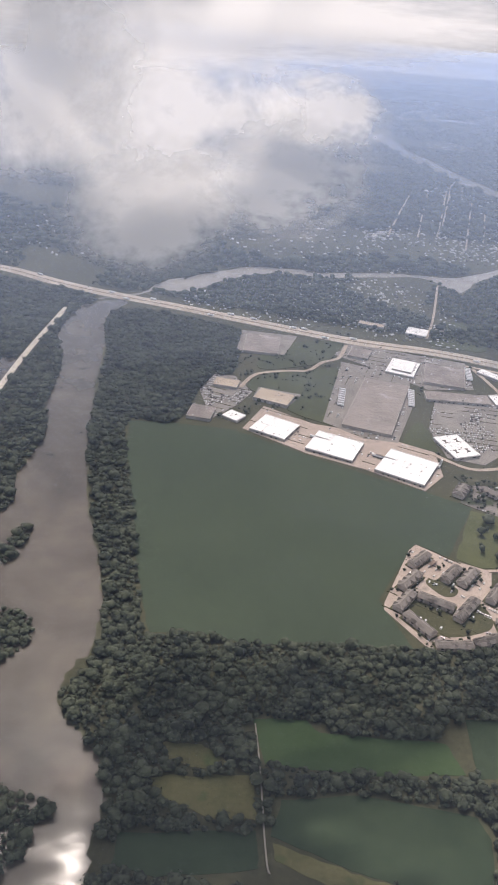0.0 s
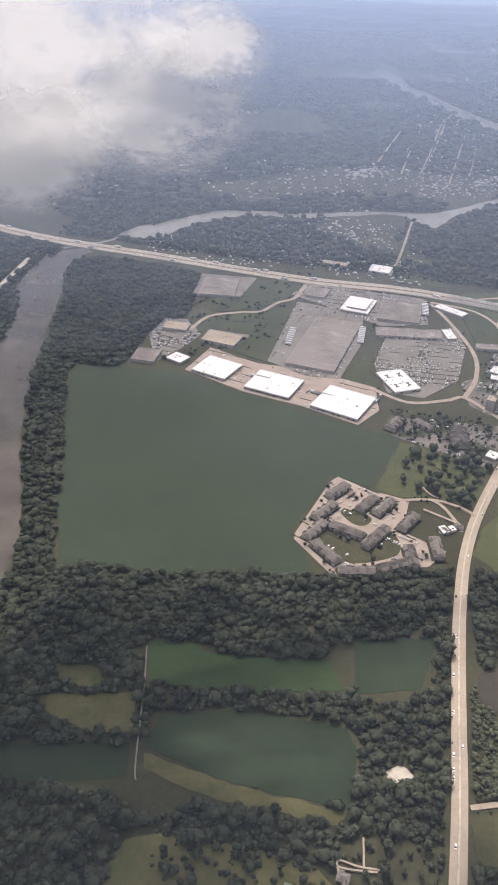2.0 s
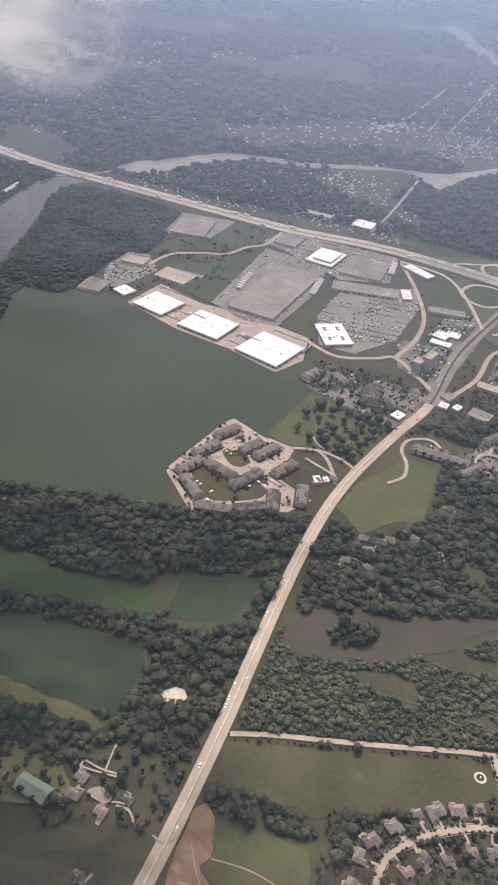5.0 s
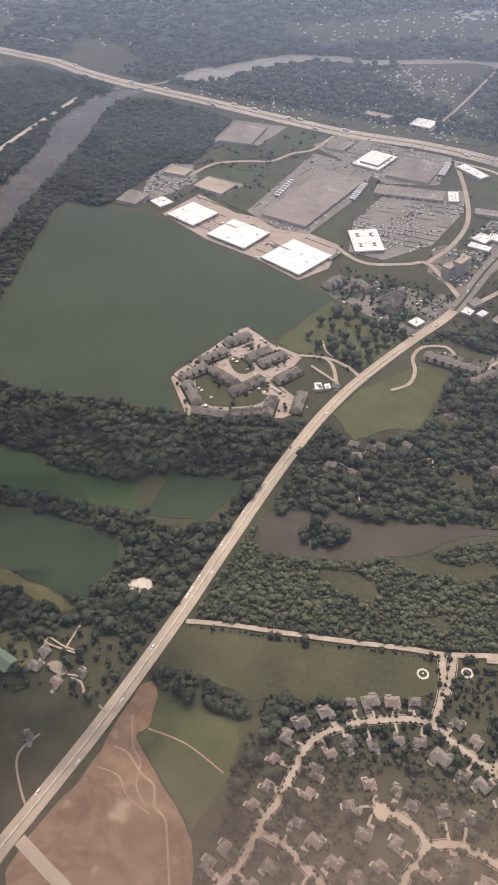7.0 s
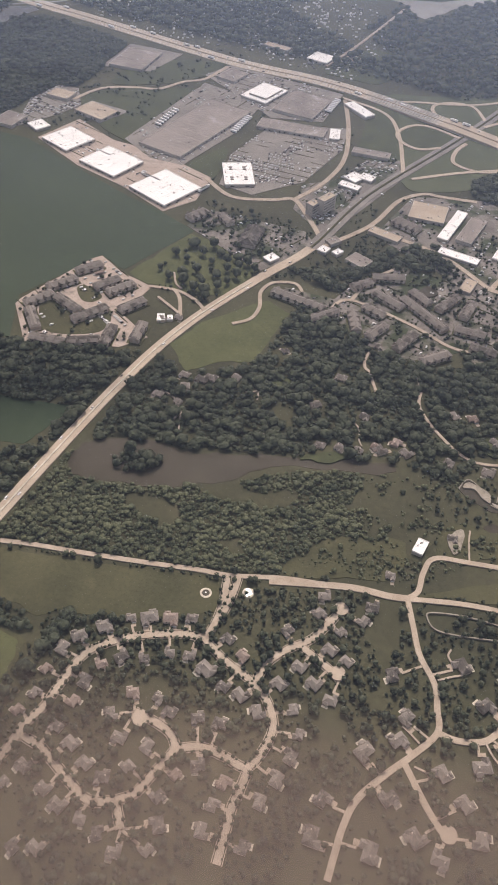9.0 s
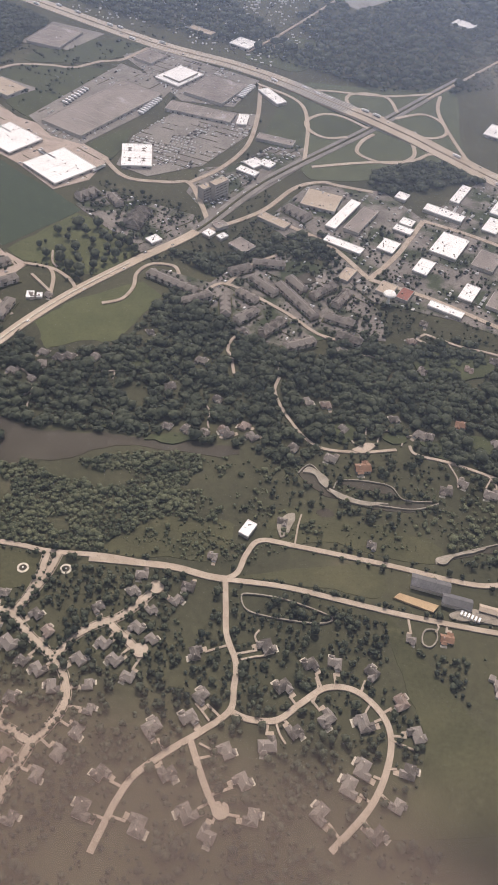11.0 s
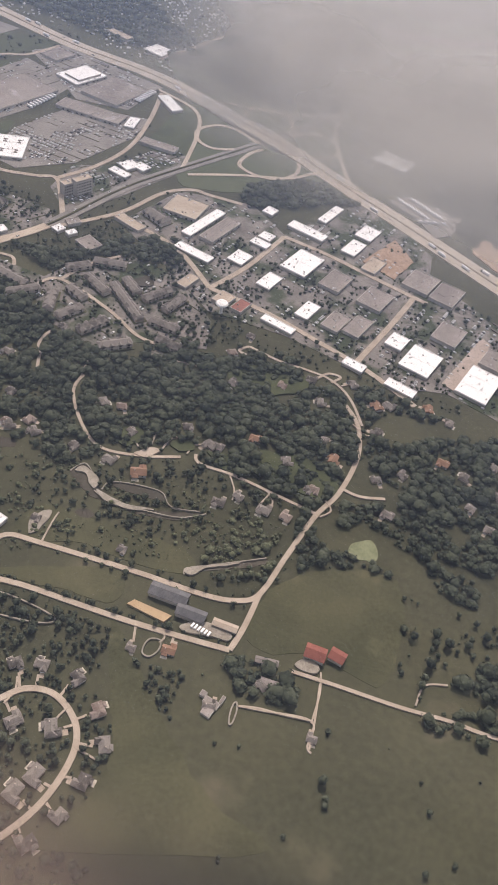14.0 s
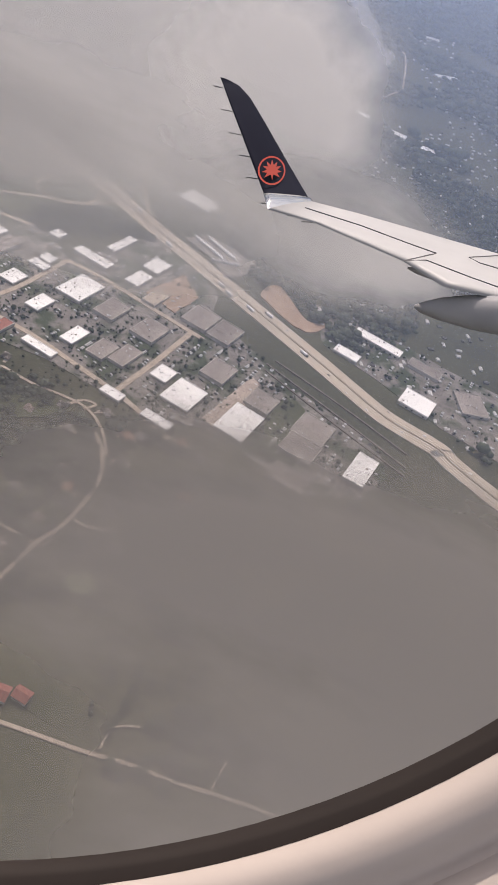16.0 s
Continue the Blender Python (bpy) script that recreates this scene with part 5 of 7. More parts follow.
house(479.0, 196.6, 139, 0, 0.95)
house(462.7, 180.7, 186, 0, 0.98)
house(502.8, 183.2, 183, 4, 0.93)
house(410.3, 357.9, 169, 1, 1.07)
house(448.4, 380.9, 172, 2, 0.96)
house(457.8, 365.1, 110, 0, 0.96)
house(487.3, 376.2, -59, 5, 1.01)
house(491.5, 356.8, 262, 1, 1.08)
house(321.8, 277.8, 126, 2, 1.08)
house(302.7, 273.4, -15, 1, 1.05)
house(355.5, 313.2, -54, 2, 0.95)
house(400.7, 315.7, 33, 4, 0.97)
house(334.6, 279.3, 136, 0, 0.96)
house(141.4, 611.1, -15, 5, 0.90)
house(206.9, 90.2, 65, 2, 0.94)
house(203.3, 83.5, 65, 0, 1.04)
house(219.1, 81.5, 245, 1, 0.90)
house(131.4, 139.1, -15, 4, 1.00)
house(123.3, 132.8, -15, 3, 1.07)
house(212.9, 302.6, -15, 0, 0.85)
house(240.0, 308.6, -15, 4, 0.95)
house(216.1, 281.5, -15, 4, 0.86)
house(204.3, 284.2, -15, 2, 0.89)
house(260.1, 338.1, 229, 1, 0.81)
house(292.9, 272.4, -15, 2, 0.86)
house(311.8, 274.5, -15, 4, 0.92)
house(194.0, 348.7, 179, 4, 0.93)
house(185.6, 344.7, 127, 0, 0.89)
house(493.3, 379.9, 151, 0, 1.05)
house(514.5, 387.2, -88, 5, 0.95)
house(527.2, 382.0, 256, 2, 0.92)
house(528.3, 349.7, -15, 5, 0.98)
house(554.3, 359.4, -15, 1, 1.02)
house(593.0, 375.8, -15, 2, 1.05)
house(612.2, 355.6, -15, 2, 1.05)
house(435.1, 368.2, 180, 3, 0.98)
house(466.9, 338.1, 103, 1, 0.90)
house(545.8, 325.4, -15, 1, 1.02)
house(556.7, 315.4, -15, 2, 0.93)
house(593.6, 344.0, -15, 2, 1.06)
house(111.3, 137.1, -15, 0, 1.10)
house(112.2, 144.4, -15, 1, 1.11)
house(222.6, 301.5, -15, 0, 1.00)
for x, y, a, k in ((216, 294, 20, 1), (227, 304, -15, 0), (311, 299, -10, 4), (365, 314, 30, 3), (377, 300, -20, 4), (356, 279, -15, 1), (375, 278, 165, 0), (309, 358, 10, 1), (294, 325, -15, 2), (419, 309, -10, 0), (471, 303, 5, 3), (439, 283, 170, 4), (508, 303, -15, 0), (510, 332, 160, 1), (498, 323, 30, 4), (471, 388, -60, 2), (406, 401, 0, 1), (401, 382, 45, 3), (285, 300, 30, 0), (329, 285, 80, 3), (320, 279, -10, 3), (123, 109, 20, 1), (560, 340, 10, 0), (575, 300, -15, 4), (540, 345, 70, 2)):
    house(x, y, a, k)
for k, ob in enumerate(KINDS):
    if k not in USED:
        house(330 + 12 * k, 262, 20, k)

# ---- woods ----
footprint(458.5, 308.5, 5.0, 5.0, 0, 1.5)     # the garden pool stays open to the sky
ISLE = np.array([(199, 235), (204, 240), (214, 242), (222, 239), (218, 233), (210, 229), (202, 230)], float)
woods([(-94, 767), (-114, 730), (-103, 665), (-97, 580), (-92, 502), (-79, 439), (-67, 386), (-53, 333), (-50, 298), (-54, 275), (-61, 261), (-55, 246), (-37, 221), (-33, 211), (-34, 191), (-13, 193), (28, 198), (31, 237), (32, 252), (153, 261), (161, 305), (108, 304), (68, 303), (21, 301), (-1, 307), (-26, 305), (-39, 360), (-51, 434), (-62, 488), (-65, 530), (-31, 534), (-12, 601), (12, 634), (15, 693), (6, 737)], 2.46, 1.44, "dense dark green riverside woods", seed=1)
woods([(-322, 577), (-289, 824), (-192, 816), (-128, 784), (-147, 681), (-136, 635), (-129, 555), (-121, 503), (-122, 427), (-110, 391), (-130, 332), (-189, 295)], 2.87, 1.64, "dense dark woods on the far river bank", seed=2)
RIVER_TREES = CLEAR[0]
del CLEAR[0]
for k, p in enumerate(([(-123, 273), (-94, 280), (-85, 288), (-83, 304), (-91, 312), (-103, 315), (-135, 307)], [(-102, 211), (-68, 208), (-52, 205), (-57, 191), (-59, 184), (-69, 173), (-88, 172)], [(-154, 337), (-112, 348), (-104, 373), (-105, 387), (-117, 391), (-165, 366)])):
    woods(p, 2.46, 1.44, "wooded bank reaching into the muddy river", seed=30 + k)
CLEAR.insert(0, RIVER_TREES)
woods([(50, 297), (83, 304), (118, 302), (172, 312), (190, 310), (179, 276), (167, 252), (123, 258), (104, 245), (78, 247), (63, 244)], 2.38, 1.40, "belt of dense dark woods below the crop field", seed=3)
woods([(26, 229), (119, 227), (125, 259), (130, 261), (125, 226), (154, 228), (169, 262), (181, 308), (170, 221), (154, 166), (131, 161), (118, 167), (123, 198), (119, 209), (72, 216), (39, 212), (32, 198)], 2.38, 1.36, "tree rows and woods between the fields", seed=4, fill=0.95)
woods([(193, 308), (215, 307), (245, 324), (257, 375), (271, 389), (289, 363), (315, 351), (355, 368), (394, 352), (365, 274), (327, 272), (276, 261), (228, 251), (186, 246), (184, 257)], 2.46, 1.48, "dense dark wooded estate with hidden houses", seed=5, gaps=-0.48)
woods([(251, 340), (283, 373), (330, 345), (384, 382), (416, 386), (471, 375), (487, 332), (473, 294), (423, 291), (386, 296), (363, 285), (348, 287), (279, 256), (244, 315)], 2.46, 1.48, "dense dark wooded estate with hidden houses", seed=6, fill=0.97, gaps=-0.30)
woods([(178, 235), (181, 222), (204, 220), (254, 235), (286, 252), (317, 257), (306, 218), (303, 190), (221, 182), (188, 179), (166, 178), (170, 206)], 1.75, 1.05, "light green scrub and young trees on wet ground", mat=LEAF_DRY, seed=7, fill=0.95, squash=0.66, gaps=-0.32)
woods([(183, 203), (254, 233), (307, 238), (322, 216), (296, 198), (256, 188), (210, 180), (195, 179)], 1.75, 1.05, "light green scrub and young trees on wet ground", mat=LEAF_DRY, seed=8, fill=0.95, squash=0.66, gaps=-0.22)
for k, p in enumerate(([(160, 149), (168, 152), (183, 149), (200, 144), (202, 139), (183, 137), (173, 134), (161, 139)], [(211, 158), (221, 175), (214, 134), (206, 111), (202, 116), (210, 138)], [(237, 415), (273, 427), (297, 454), (333, 473), (342, 448), (294, 431), (280, 403), (257, 412)], [(352, 544), (352, 576), (374, 594), (406, 607), (427, 586), (408, 575), (376, 549)], [(402, 390), (448, 391), (450, 381), (407, 371)], [(-32, 152), (-17, 175), (2, 176), (29, 172), (32, 158)], [(37, 163), (66, 172), (88, 168), (114, 162), (106, 149), (79, 152), (51, 157)], [(80, 164), (106, 168), (109, 191), (131, 197), (151, 189), (144, 160), (128, 162), (102, 155), (91, 146)], [(-33, 174), (0, 177), (18, 169), (30, 158), (28, 139), (24, 123), (-16, 122)], [(535, 207), (556, 216), (583, 221), (611, 221), (597, 218), (567, 207), (549, 205)], [(550, 228), (582, 226), (610, 228), (629, 226), (619, 239), (594, 241), (569, 242)], [(463, 203), (471, 204.5), (488, 203), (494, 200), (488, 192), (474, 191), (466, 193)])):
    woods(p, 2.46, 1.48, "clump of dark green broadleaf trees", seed=10 + k, fill=0.92)
woods([(417, 250), (459, 277), (463, 245), (424, 239)], 2.95, 1.25, "loose trees and scrub along wet ground", mat=LEAF_DRY, seed=20, fill=0.45)
woods([(471, 294), (508, 305), (541, 281), (575, 273), (561, 261), (522, 269), (480, 252)], 2.46, 1.33, "belt of trees across the pasture", seed=21, gaps=-0.05)
woods([(474, 386), (496, 389), (527, 386), (567, 380), (605, 389), (632, 398), (701, 373), (694, 270), (638, 260), (615, 285), (571, 288), (538, 289), (514, 295), (506, 312), (491, 335)], 2.62, 1.56, "dense dark woods beside the business park", seed=22, gaps=-0.24)
isle = grid_in(smooth_line(ISLE, True, 4), 2.8, 40)
tagged(new("woodland", scatter("woodland", isle, 1.8, SHAPES_WOOD, LEAF, 40)), "wooded islet in the brown pond", "trees", "", "stuff")
# garden and street trees, loose
for k, (p, step, fill, sz) in enumerate((([(198, 70), (206, 150), (270, 180), (330, 195), (345, 150), (330, 60), (260, 50)], 2.5, 0.92, 1.0),
                                         ([(340, 60), (345, 195), (400, 198), (450, 190), (445, 100), (400, 70)], 2.8, 0.80, 1.1),
                                         ([(355, 225), (345, 285), (400, 300), (470, 300), (465, 240), (430, 228)], 2.9, 0.55, 1.0),
                                         ([(470, 215), (470, 300), (600, 300), (620, 215)], 4.0, 0.36, 1.2),
                                         ([(350, 200), (450, 204), (560, 205), (600, 190), (600, 120), (430, 110), (430, 190)], 4.5, 0.06, 1.1),
                                         ([(240, 180), (200, 178), (200, 150), (240, 150)], 3.5, 0.5, 1.1),
                                         ([(60, 120), (150, 130), (155, 190), (90, 190), (40, 150)], 3.4, 0.7, 1.3),
                                         ([(230, 400), (180, 440), (170, 480), (250, 470), (300, 470), (300, 420)], 3.0, 0.6, 1.0),
                                         ([(255, 560), (300, 480), (500, 520), (640, 430), (500, 380), (370, 380), (330, 450), (270, 470)], 3.4, 0.42, 0.9),
                                         ([(0, 540), (120, 560), (260, 700), (60, 760), (-10, 640)], 3.8, 0.4, 1.0),
                                         ([(280, 350), (400, 350), (400, 450), (280, 450)], 3.2, 0.5, 0.95))):
    q = grid_in(p, step, 50 + k, fill)
    q = q[free(q)]
    q = q[np.array([noise.noise((x * 0.06, y * 0.06, 2.0 + k)) for x, y in q]) > (-0.34 if fill > 0.4 else 0.02)]
    for w in WOODS:
        q = q[~inside(q, w)]
    if len(q) > 2:
        tagged(new("garden_trees", scatter("garden_trees", q, sz, SHAPES_WOOD, LEAF, 50 + k)), "scattered dark green garden trees among houses", "trees", "", "stuff")


# single trees, each with trunk and crown
def tree_kind(seed, height, spread):
    ob = thing("tree", pose(0, 0, 0), "single broadleaf tree with a dark green crown", "tree", "single trees")
    v, f = [], []
    for i, (z, rr) in enumerate(((-0.2, 0.22), (0.5, 0.15), (height * 0.55, 0.10), (height * 0.8, 0.04))):
        v += [(rr * math.cos(a * 1.0472) + 0.04 * i, rr * math.sin(a * 1.0472), z) for a in range(6)]
        if i:
            f += [(6 * i - 6 + a, 6 * i - 6 + (a + 1) % 6, 6 * i + (a + 1) % 6, 6 * i + a) for a in range(6)]
    part("trunk", mesh_of("trunk", v, f, BARK), ob)
    sv, sf = SHAPES_NEAR[seed % len(SHAPES_NEAR)]
    part("crown", tri_mesh("crown", sv * np.array((spread, spread, height / 1.9)), sf, LEAF), ob)
    return ob


TREES = [tree_kind(s, 3.4 + 0.3 * (s % 3), 1.45 + 0.2 * (s % 4)) for s in range(6)]
tree_rng = random.Random(11)
tree_count = 0


def tree(x, y, size=1.0):
    global tree_count
    m = pose(x, y, 0, 0, 0, tree_rng.uniform(0, 360)) @ Matrix.Diagonal((size, size, size, 1))
    if tree_count < len(TREES):
        TREES[tree_count].matrix_basis = m
    else:
        kind = TREES[tree_count % len(TREES)]
        copy_thing(kind, m @ Matrix.Diagonal((*(1 / c for c in kind.scale), 1)))
    tree_count += 1


verge = []
for p in SUBURB:
    line = smooth_line(p, False, 12)
    run = np.concatenate([[0], np.cumsum(np.linalg.norm(np.diff(line, axis=0), axis=1))])
    for s in np.arange(2.0, run[-1] - 1.0, 2.3):
        q = np.array([np.interp(s, run, line[:, 0]), np.interp(s, run, line[:, 1])])
        e = np.array([np.interp(s + 0.5, run, line[:, 0]), np.interp(s + 0.5, run, line[:, 1])]) - q
        e /= max(np.linalg.norm(e), 1e-6)
        for side in (-1.35, 1.35):
            if tree_rng.random() < 0.78:
                at = q + np.array([-e[1], e[0]]) * (side + tree_rng.uniform(-0.12, 0.12)) + e * tree_rng.uniform(-0.6, 0.6)
                if at[0] < 262 and at[1] > 100 and tree_count < 60:
                    tree(at[0], at[1], tree_rng.uniform(0.30, 0.44))
                else:
                    verge.append(at)
tagged(new("street_trees", scatter("street_trees", np.array(verge), 0.62, SHAPES_WOOD, LEAF, 68)), "small round street trees on residential verges", "trees", "", "stuff")
for x, y in ((172, 410), (180, 423), (168, 392), (186, 382), (197, 386), (196, 408), (207, 383), (211, 417), (208, 403), (217, 420), (222, 428), (194, 377), (203, 371), (199, 419), (215, 398), (224, 408), (180, 406), (176, 384), (190, 396), (203, 395), (188, 416), (205, 412), (214, 408), (192, 426), (183, 389), (200, 378), (211, 390), (218, 413)):
    tree(x, y, tree_rng.uniform(1.3, 2.2))
for x, y in ((169, 398), (177, 415), (186, 402), (194, 390), (205, 420), (220, 402), (209, 376), (198, 400)):
    tree(x, y, tree_rng.uniform(0.8, 1.2))

# bushes on wet meadows
for k, p in enumerate(([(286, 244), (380, 276), (382, 225), (340, 201), (306, 200)], [(283, 248), (355, 277), (385, 248), (350, 206), (296, 193)], [(372, 268), (451, 292), (474, 283), (460, 240), (391, 230)])):
    q = grid_in(p, 2.3, 80 + k, 0.75)
    q = q[free(q, FOOT + CLEAR[:12])]
    q = q[np.array([noise.noise((x * 0.05, y * 0.05, 3.0)) + 0.6 * noise.noise((x * 0.2, y * 0.2, 1.0)) for x, y in q]) > 0.06]
    tagged(new("bushes", scatter("bushes", q, 0.7, SHAPES_WOOD, LEAF_DRY, 80 + k, 0.8)), "low light green bushes on a wet meadow", "bushes", "", "stuff")

# small trees along business streets, lots and hedges
rows = []
for p, gap, off in (([(259, 449), (285, 485), (299, 524), (315, 540), (328, 540), (353, 541)], 3.4, 2.6), ([(18, 602), (31, 630), (58, 642), (77, 646), (92, 667), (108, 680), (119, 714)], 4.2, 2.6), ([(160, 512), (185, 492), (214, 497), (228, 502), (243, 481), (255, 460)], 3.0, 2.6), ([(228, 502), (243, 532), (251, 573), (245, 626), (233, 678)], 3.0, 2.6), ([(368, 434), (406, 428), (443, 416), (476, 404), (507, 387)], 3.2, 2.7), ([(392, 516), (425, 510), (465, 498), (497, 489)], 3.4, 2.7), ([(368, 434), (381, 468), (392, 516)], 3.4, 2.7), ([(468, 408), (479, 451), (488, 492)], 3.4, 2.7), ([(287, 479), (332, 465), (368, 434)], 3.2, 2.7), ([(164, 174), (182, 177), (204, 179), (233, 182), (257, 185), (271, 186), (293, 191), (311, 193)], 2.2, 2.6), ([(346, 196), (350, 201), (351, 211), (355, 220), (370, 222), (413, 225), (443, 226), (457, 229), (465, 236), (470, 260), (476, 288), (483, 307), (486, 335), (481, 357), (471, 370)], 6.0, 2.4), ([(347, 196), (371, 200), (395, 201), (419, 202), (443, 204), (462, 206)], 1.4, 2.0), ([(346, 196), (350, 183), (354, 171), (361, 160), (363, 150), (364, 141), (356, 130), (348, 121), (339, 109), (336, 99), (335, 91), (334, 81)], 4.0, 2.4), ([(277, 385), (287, 397), (324, 384), (349, 370), (368, 369)], 2.0, 1.8), ([(287, 397), (295, 421), (307, 437)], 2.0, 1.8), ([(167, 373), (184, 374), (198, 368), (206, 360)], 2.5, 2.0), ([(411, 300), (415, 295), (433, 295), (456, 292), (477, 289)], 3.0, 1.9)):
    line = smooth_line(p, False, 12)
    t = np.gradient(line, axis=0)
    t /= np.linalg.norm(t, axis=1, keepdims=True)
    run = np.concatenate([[0], np.cumsum(np.linalg.norm(np.diff(line, axis=0), axis=1))])
    for s in np.arange(1.0, run[-1], gap):
        for side in (-off, off):
            if tree_rng.random() < 0.66 + (0.3 if gap < 1.5 and side > 0 else 0) - (0.5 if gap < 1.5 and side < 0 else 0):
                k = min(len(line) - 1, int(np.searchsorted(run, s)))
                rows.append(line[k] + np.array([-t[k][1], t[k][0]]) * (side + tree_rng.uniform(-0.5, 0.5)) + t[k] * tree_rng.uniform(-0.8, 0.8))
rows = np.array(rows)
rows = rows[free(rows, FOOT)]
tagged(new("street_trees", scatter("street_trees", rows, 0.85, SHAPES_WOOD, LEAF, 61)), "small dark street trees along lanes and lots", "trees", "", "stuff")
q = np.vstack([grid_in(p, 3.4, 62 + i, 0.34) for i, p in enumerate(([(245, 398), (277, 395), (284, 412), (309, 442), (346, 436), (381, 403), (387, 378), (355, 368), (331, 351), (293, 360), (281, 378), (272, 367)], [(179, 470), (244, 464), (256, 447), (227, 410), (180, 438), (167, 446)], [(230, 490), (229, 526), (250, 538), (273, 591), (296, 584), (299, 561), (258, 460)], [(289, 473), (308, 534), (360, 545), (391, 519), (433, 603), (491, 548), (507, 392), (480, 400), (424, 412), (375, 412), (340, 440)], [(452, 504), (497, 520), (560, 477), (621, 454), (630, 427), (618, 400), (586, 387), (558, 396), (522, 407), (484, 395)], [(557, 587), (593, 589), (665, 569), (701, 564), (700, 485), (660, 496), (610, 523), (570, 539)], [(123, 390), (128, 395), (146, 382), (169, 373), (161, 343), (183, 327), (171, 314), (119, 303), (99, 333), (100, 339)]))])
q = q[free(q, FOOT)]
q = q[np.array([noise.noise((x * 0.09, y * 0.09, 7.7)) for x, y in q]) > -0.05]
tagged(new("street_trees", scatter("street_trees", q, 0.8, SHAPES_WOOD, LEAF, 66)), "small dark trees on verges between buildings", "trees", "", "stuff")

# ---- far country ----
for k in range(6):                # banks kept low in front of the far water
    if k in (2, 3, 4, 5):
        CLEAR.append(CLEAR[k] - np.array([0.0, 7.0]))
FAR = [(-900, 1000), (-350, 905), (-120, 815), (10, 790), (230, 725), (330, 715), (392, 722), (470, 612), (640, 505), (760, 440), (1300, 500), (1900, 1500), (1500, 2300), (-1100, 2300)]
TOWN = [(-60, 800), (60, 760), (230, 725), (260, 800), (250, 900), (180, 930), (60, 920), (-20, 850)]
q = np.vstack([grid_in(FAR, 10.0, 90, 0.9)])
near_q = grid_in([(-520, 940), (10, 790), (330, 715), (470, 612), (640, 505), (760, 440), (1000, 480), (1150, 760), (900, 960), (-400, 960)], 5.2, 98, 0.92)
near_q = near_q[np.array([noise.noise((x * 0.008, y * 0.008, 0.9)) for x, y in near_q]) > -0.2]
near_q = near_q[free(near_q)]
tagged(new("far_woodland", scatter("far_woodland", near_q, 2.7, SHAPES_FAR, LEAF_FAR, 99, 0.8)), "dark woodland and garden trees beyond the motorway", "trees", "", "stuff")
q = q[q[:, 1] > 950]
q = q[(noise_of := np.array([noise.noise((x * 0.006, y * 0.006, 0.3)) for x, y in q])) > -0.22]
q = q[free(q)]
q = q[~inside(q, np.array(TOWN, float)) | (np.random.RandomState(3).uniform(size=len(q)) < 0.85)]
tagged(new("far_woodland", scatter("far_woodland", q, 5.6, SHAPES_FAR, LEAF_FAR, 91, 0.6)), "far dark blue-green woodland to the horizon", "trees", "", "stuff")


def far_houses(name, pts, size, seed, label, mat):
    """Small gabled blocks among the far trees."""
    r = np.random.RandomState(seed)
    v, f = [], []
    for x, y in pts:
        a, b, h = size * r.uniform(0.7, 1.3), size * r.uniform(0.5, 0.8), size * 0.45
        t = r.choice((0.3, 1.87)) + r.normal(0, 0.1)
        c, s = math.cos(t), math.sin(t)
        k = len(v)
        for u, w, z in ((-a, -b, 0), (a, -b, 0), (a, b, 0), (-a, b, 0), (-a, -b, h), (a, -b, h), (a, b, h), (-a, b, h), (-a, 0, h * 1.7), (a, 0, h * 1.7)):
            v.append((x + c * u - s * w, y + s * u + c * w, z))
        f += [tuple(k + i for i in q) for q in ((0, 1, 5, 4), (1, 2, 6, 5), (2, 3, 7, 6), (3, 0, 4, 7), (4, 5, 9, 8), (6, 7, 8, 9), (5, 6, 9), (7, 4, 8))]
    return tagged(new(name, mesh_of(name, v, f, mat)), label, "houses", "", "stuff")


FAR_HOUSE = surface("far house roofs and walls", (0.10, 0.097, 0.094), (0.50, 0.485, 0.46), big=0.02, fine=0.3, relief=0.0, island=1.0)
q = grid_in(TOWN, 7.0, 92, 0.5)
q = q[free(q)]
far_houses("far_houses", q, 1.3, 93, "small pale houses of a leafy suburb behind the motorway", FAR_HOUSE)
q = grid_in(FAR, 17.0, 94, 0.8)
q = q[(np.array([noise.noise((x * 0.004, y * 0.0035, 5.3)) for x, y in q])) > 0.08]
q = q[free(q)]
far_houses("far_houses", q[q[:, 1] < 950], 1.9, 94, "pale small roofs among trees beyond the motorway", FAR_HOUSE)
q = q[q[:, 1] >= 950]
far_houses("far_houses", q, 2.0, 95, "pale scattered roofs of a far town", FAR_HOUSE)
q = grid_in([(-1700, 2250), (2300, 2250), (3400, 4500), (-2700, 4500)], 23.0, 100, 0.9)
q = q[np.array([noise.noise((x * 0.002, y * 0.0016, 4.3)) + 0.5 * noise.noise((x * 0.009, y * 0.007, 1.3)) for x, y in q]) > -0.12]
q = q[free(q)]
tagged(new("far_woodland", scatter("far_woodland", q, 9.5, SHAPES_FAR, LEAF_FAR, 101, 0.45)), "farthest dark woods fading into haze", "trees", "", "stuff")
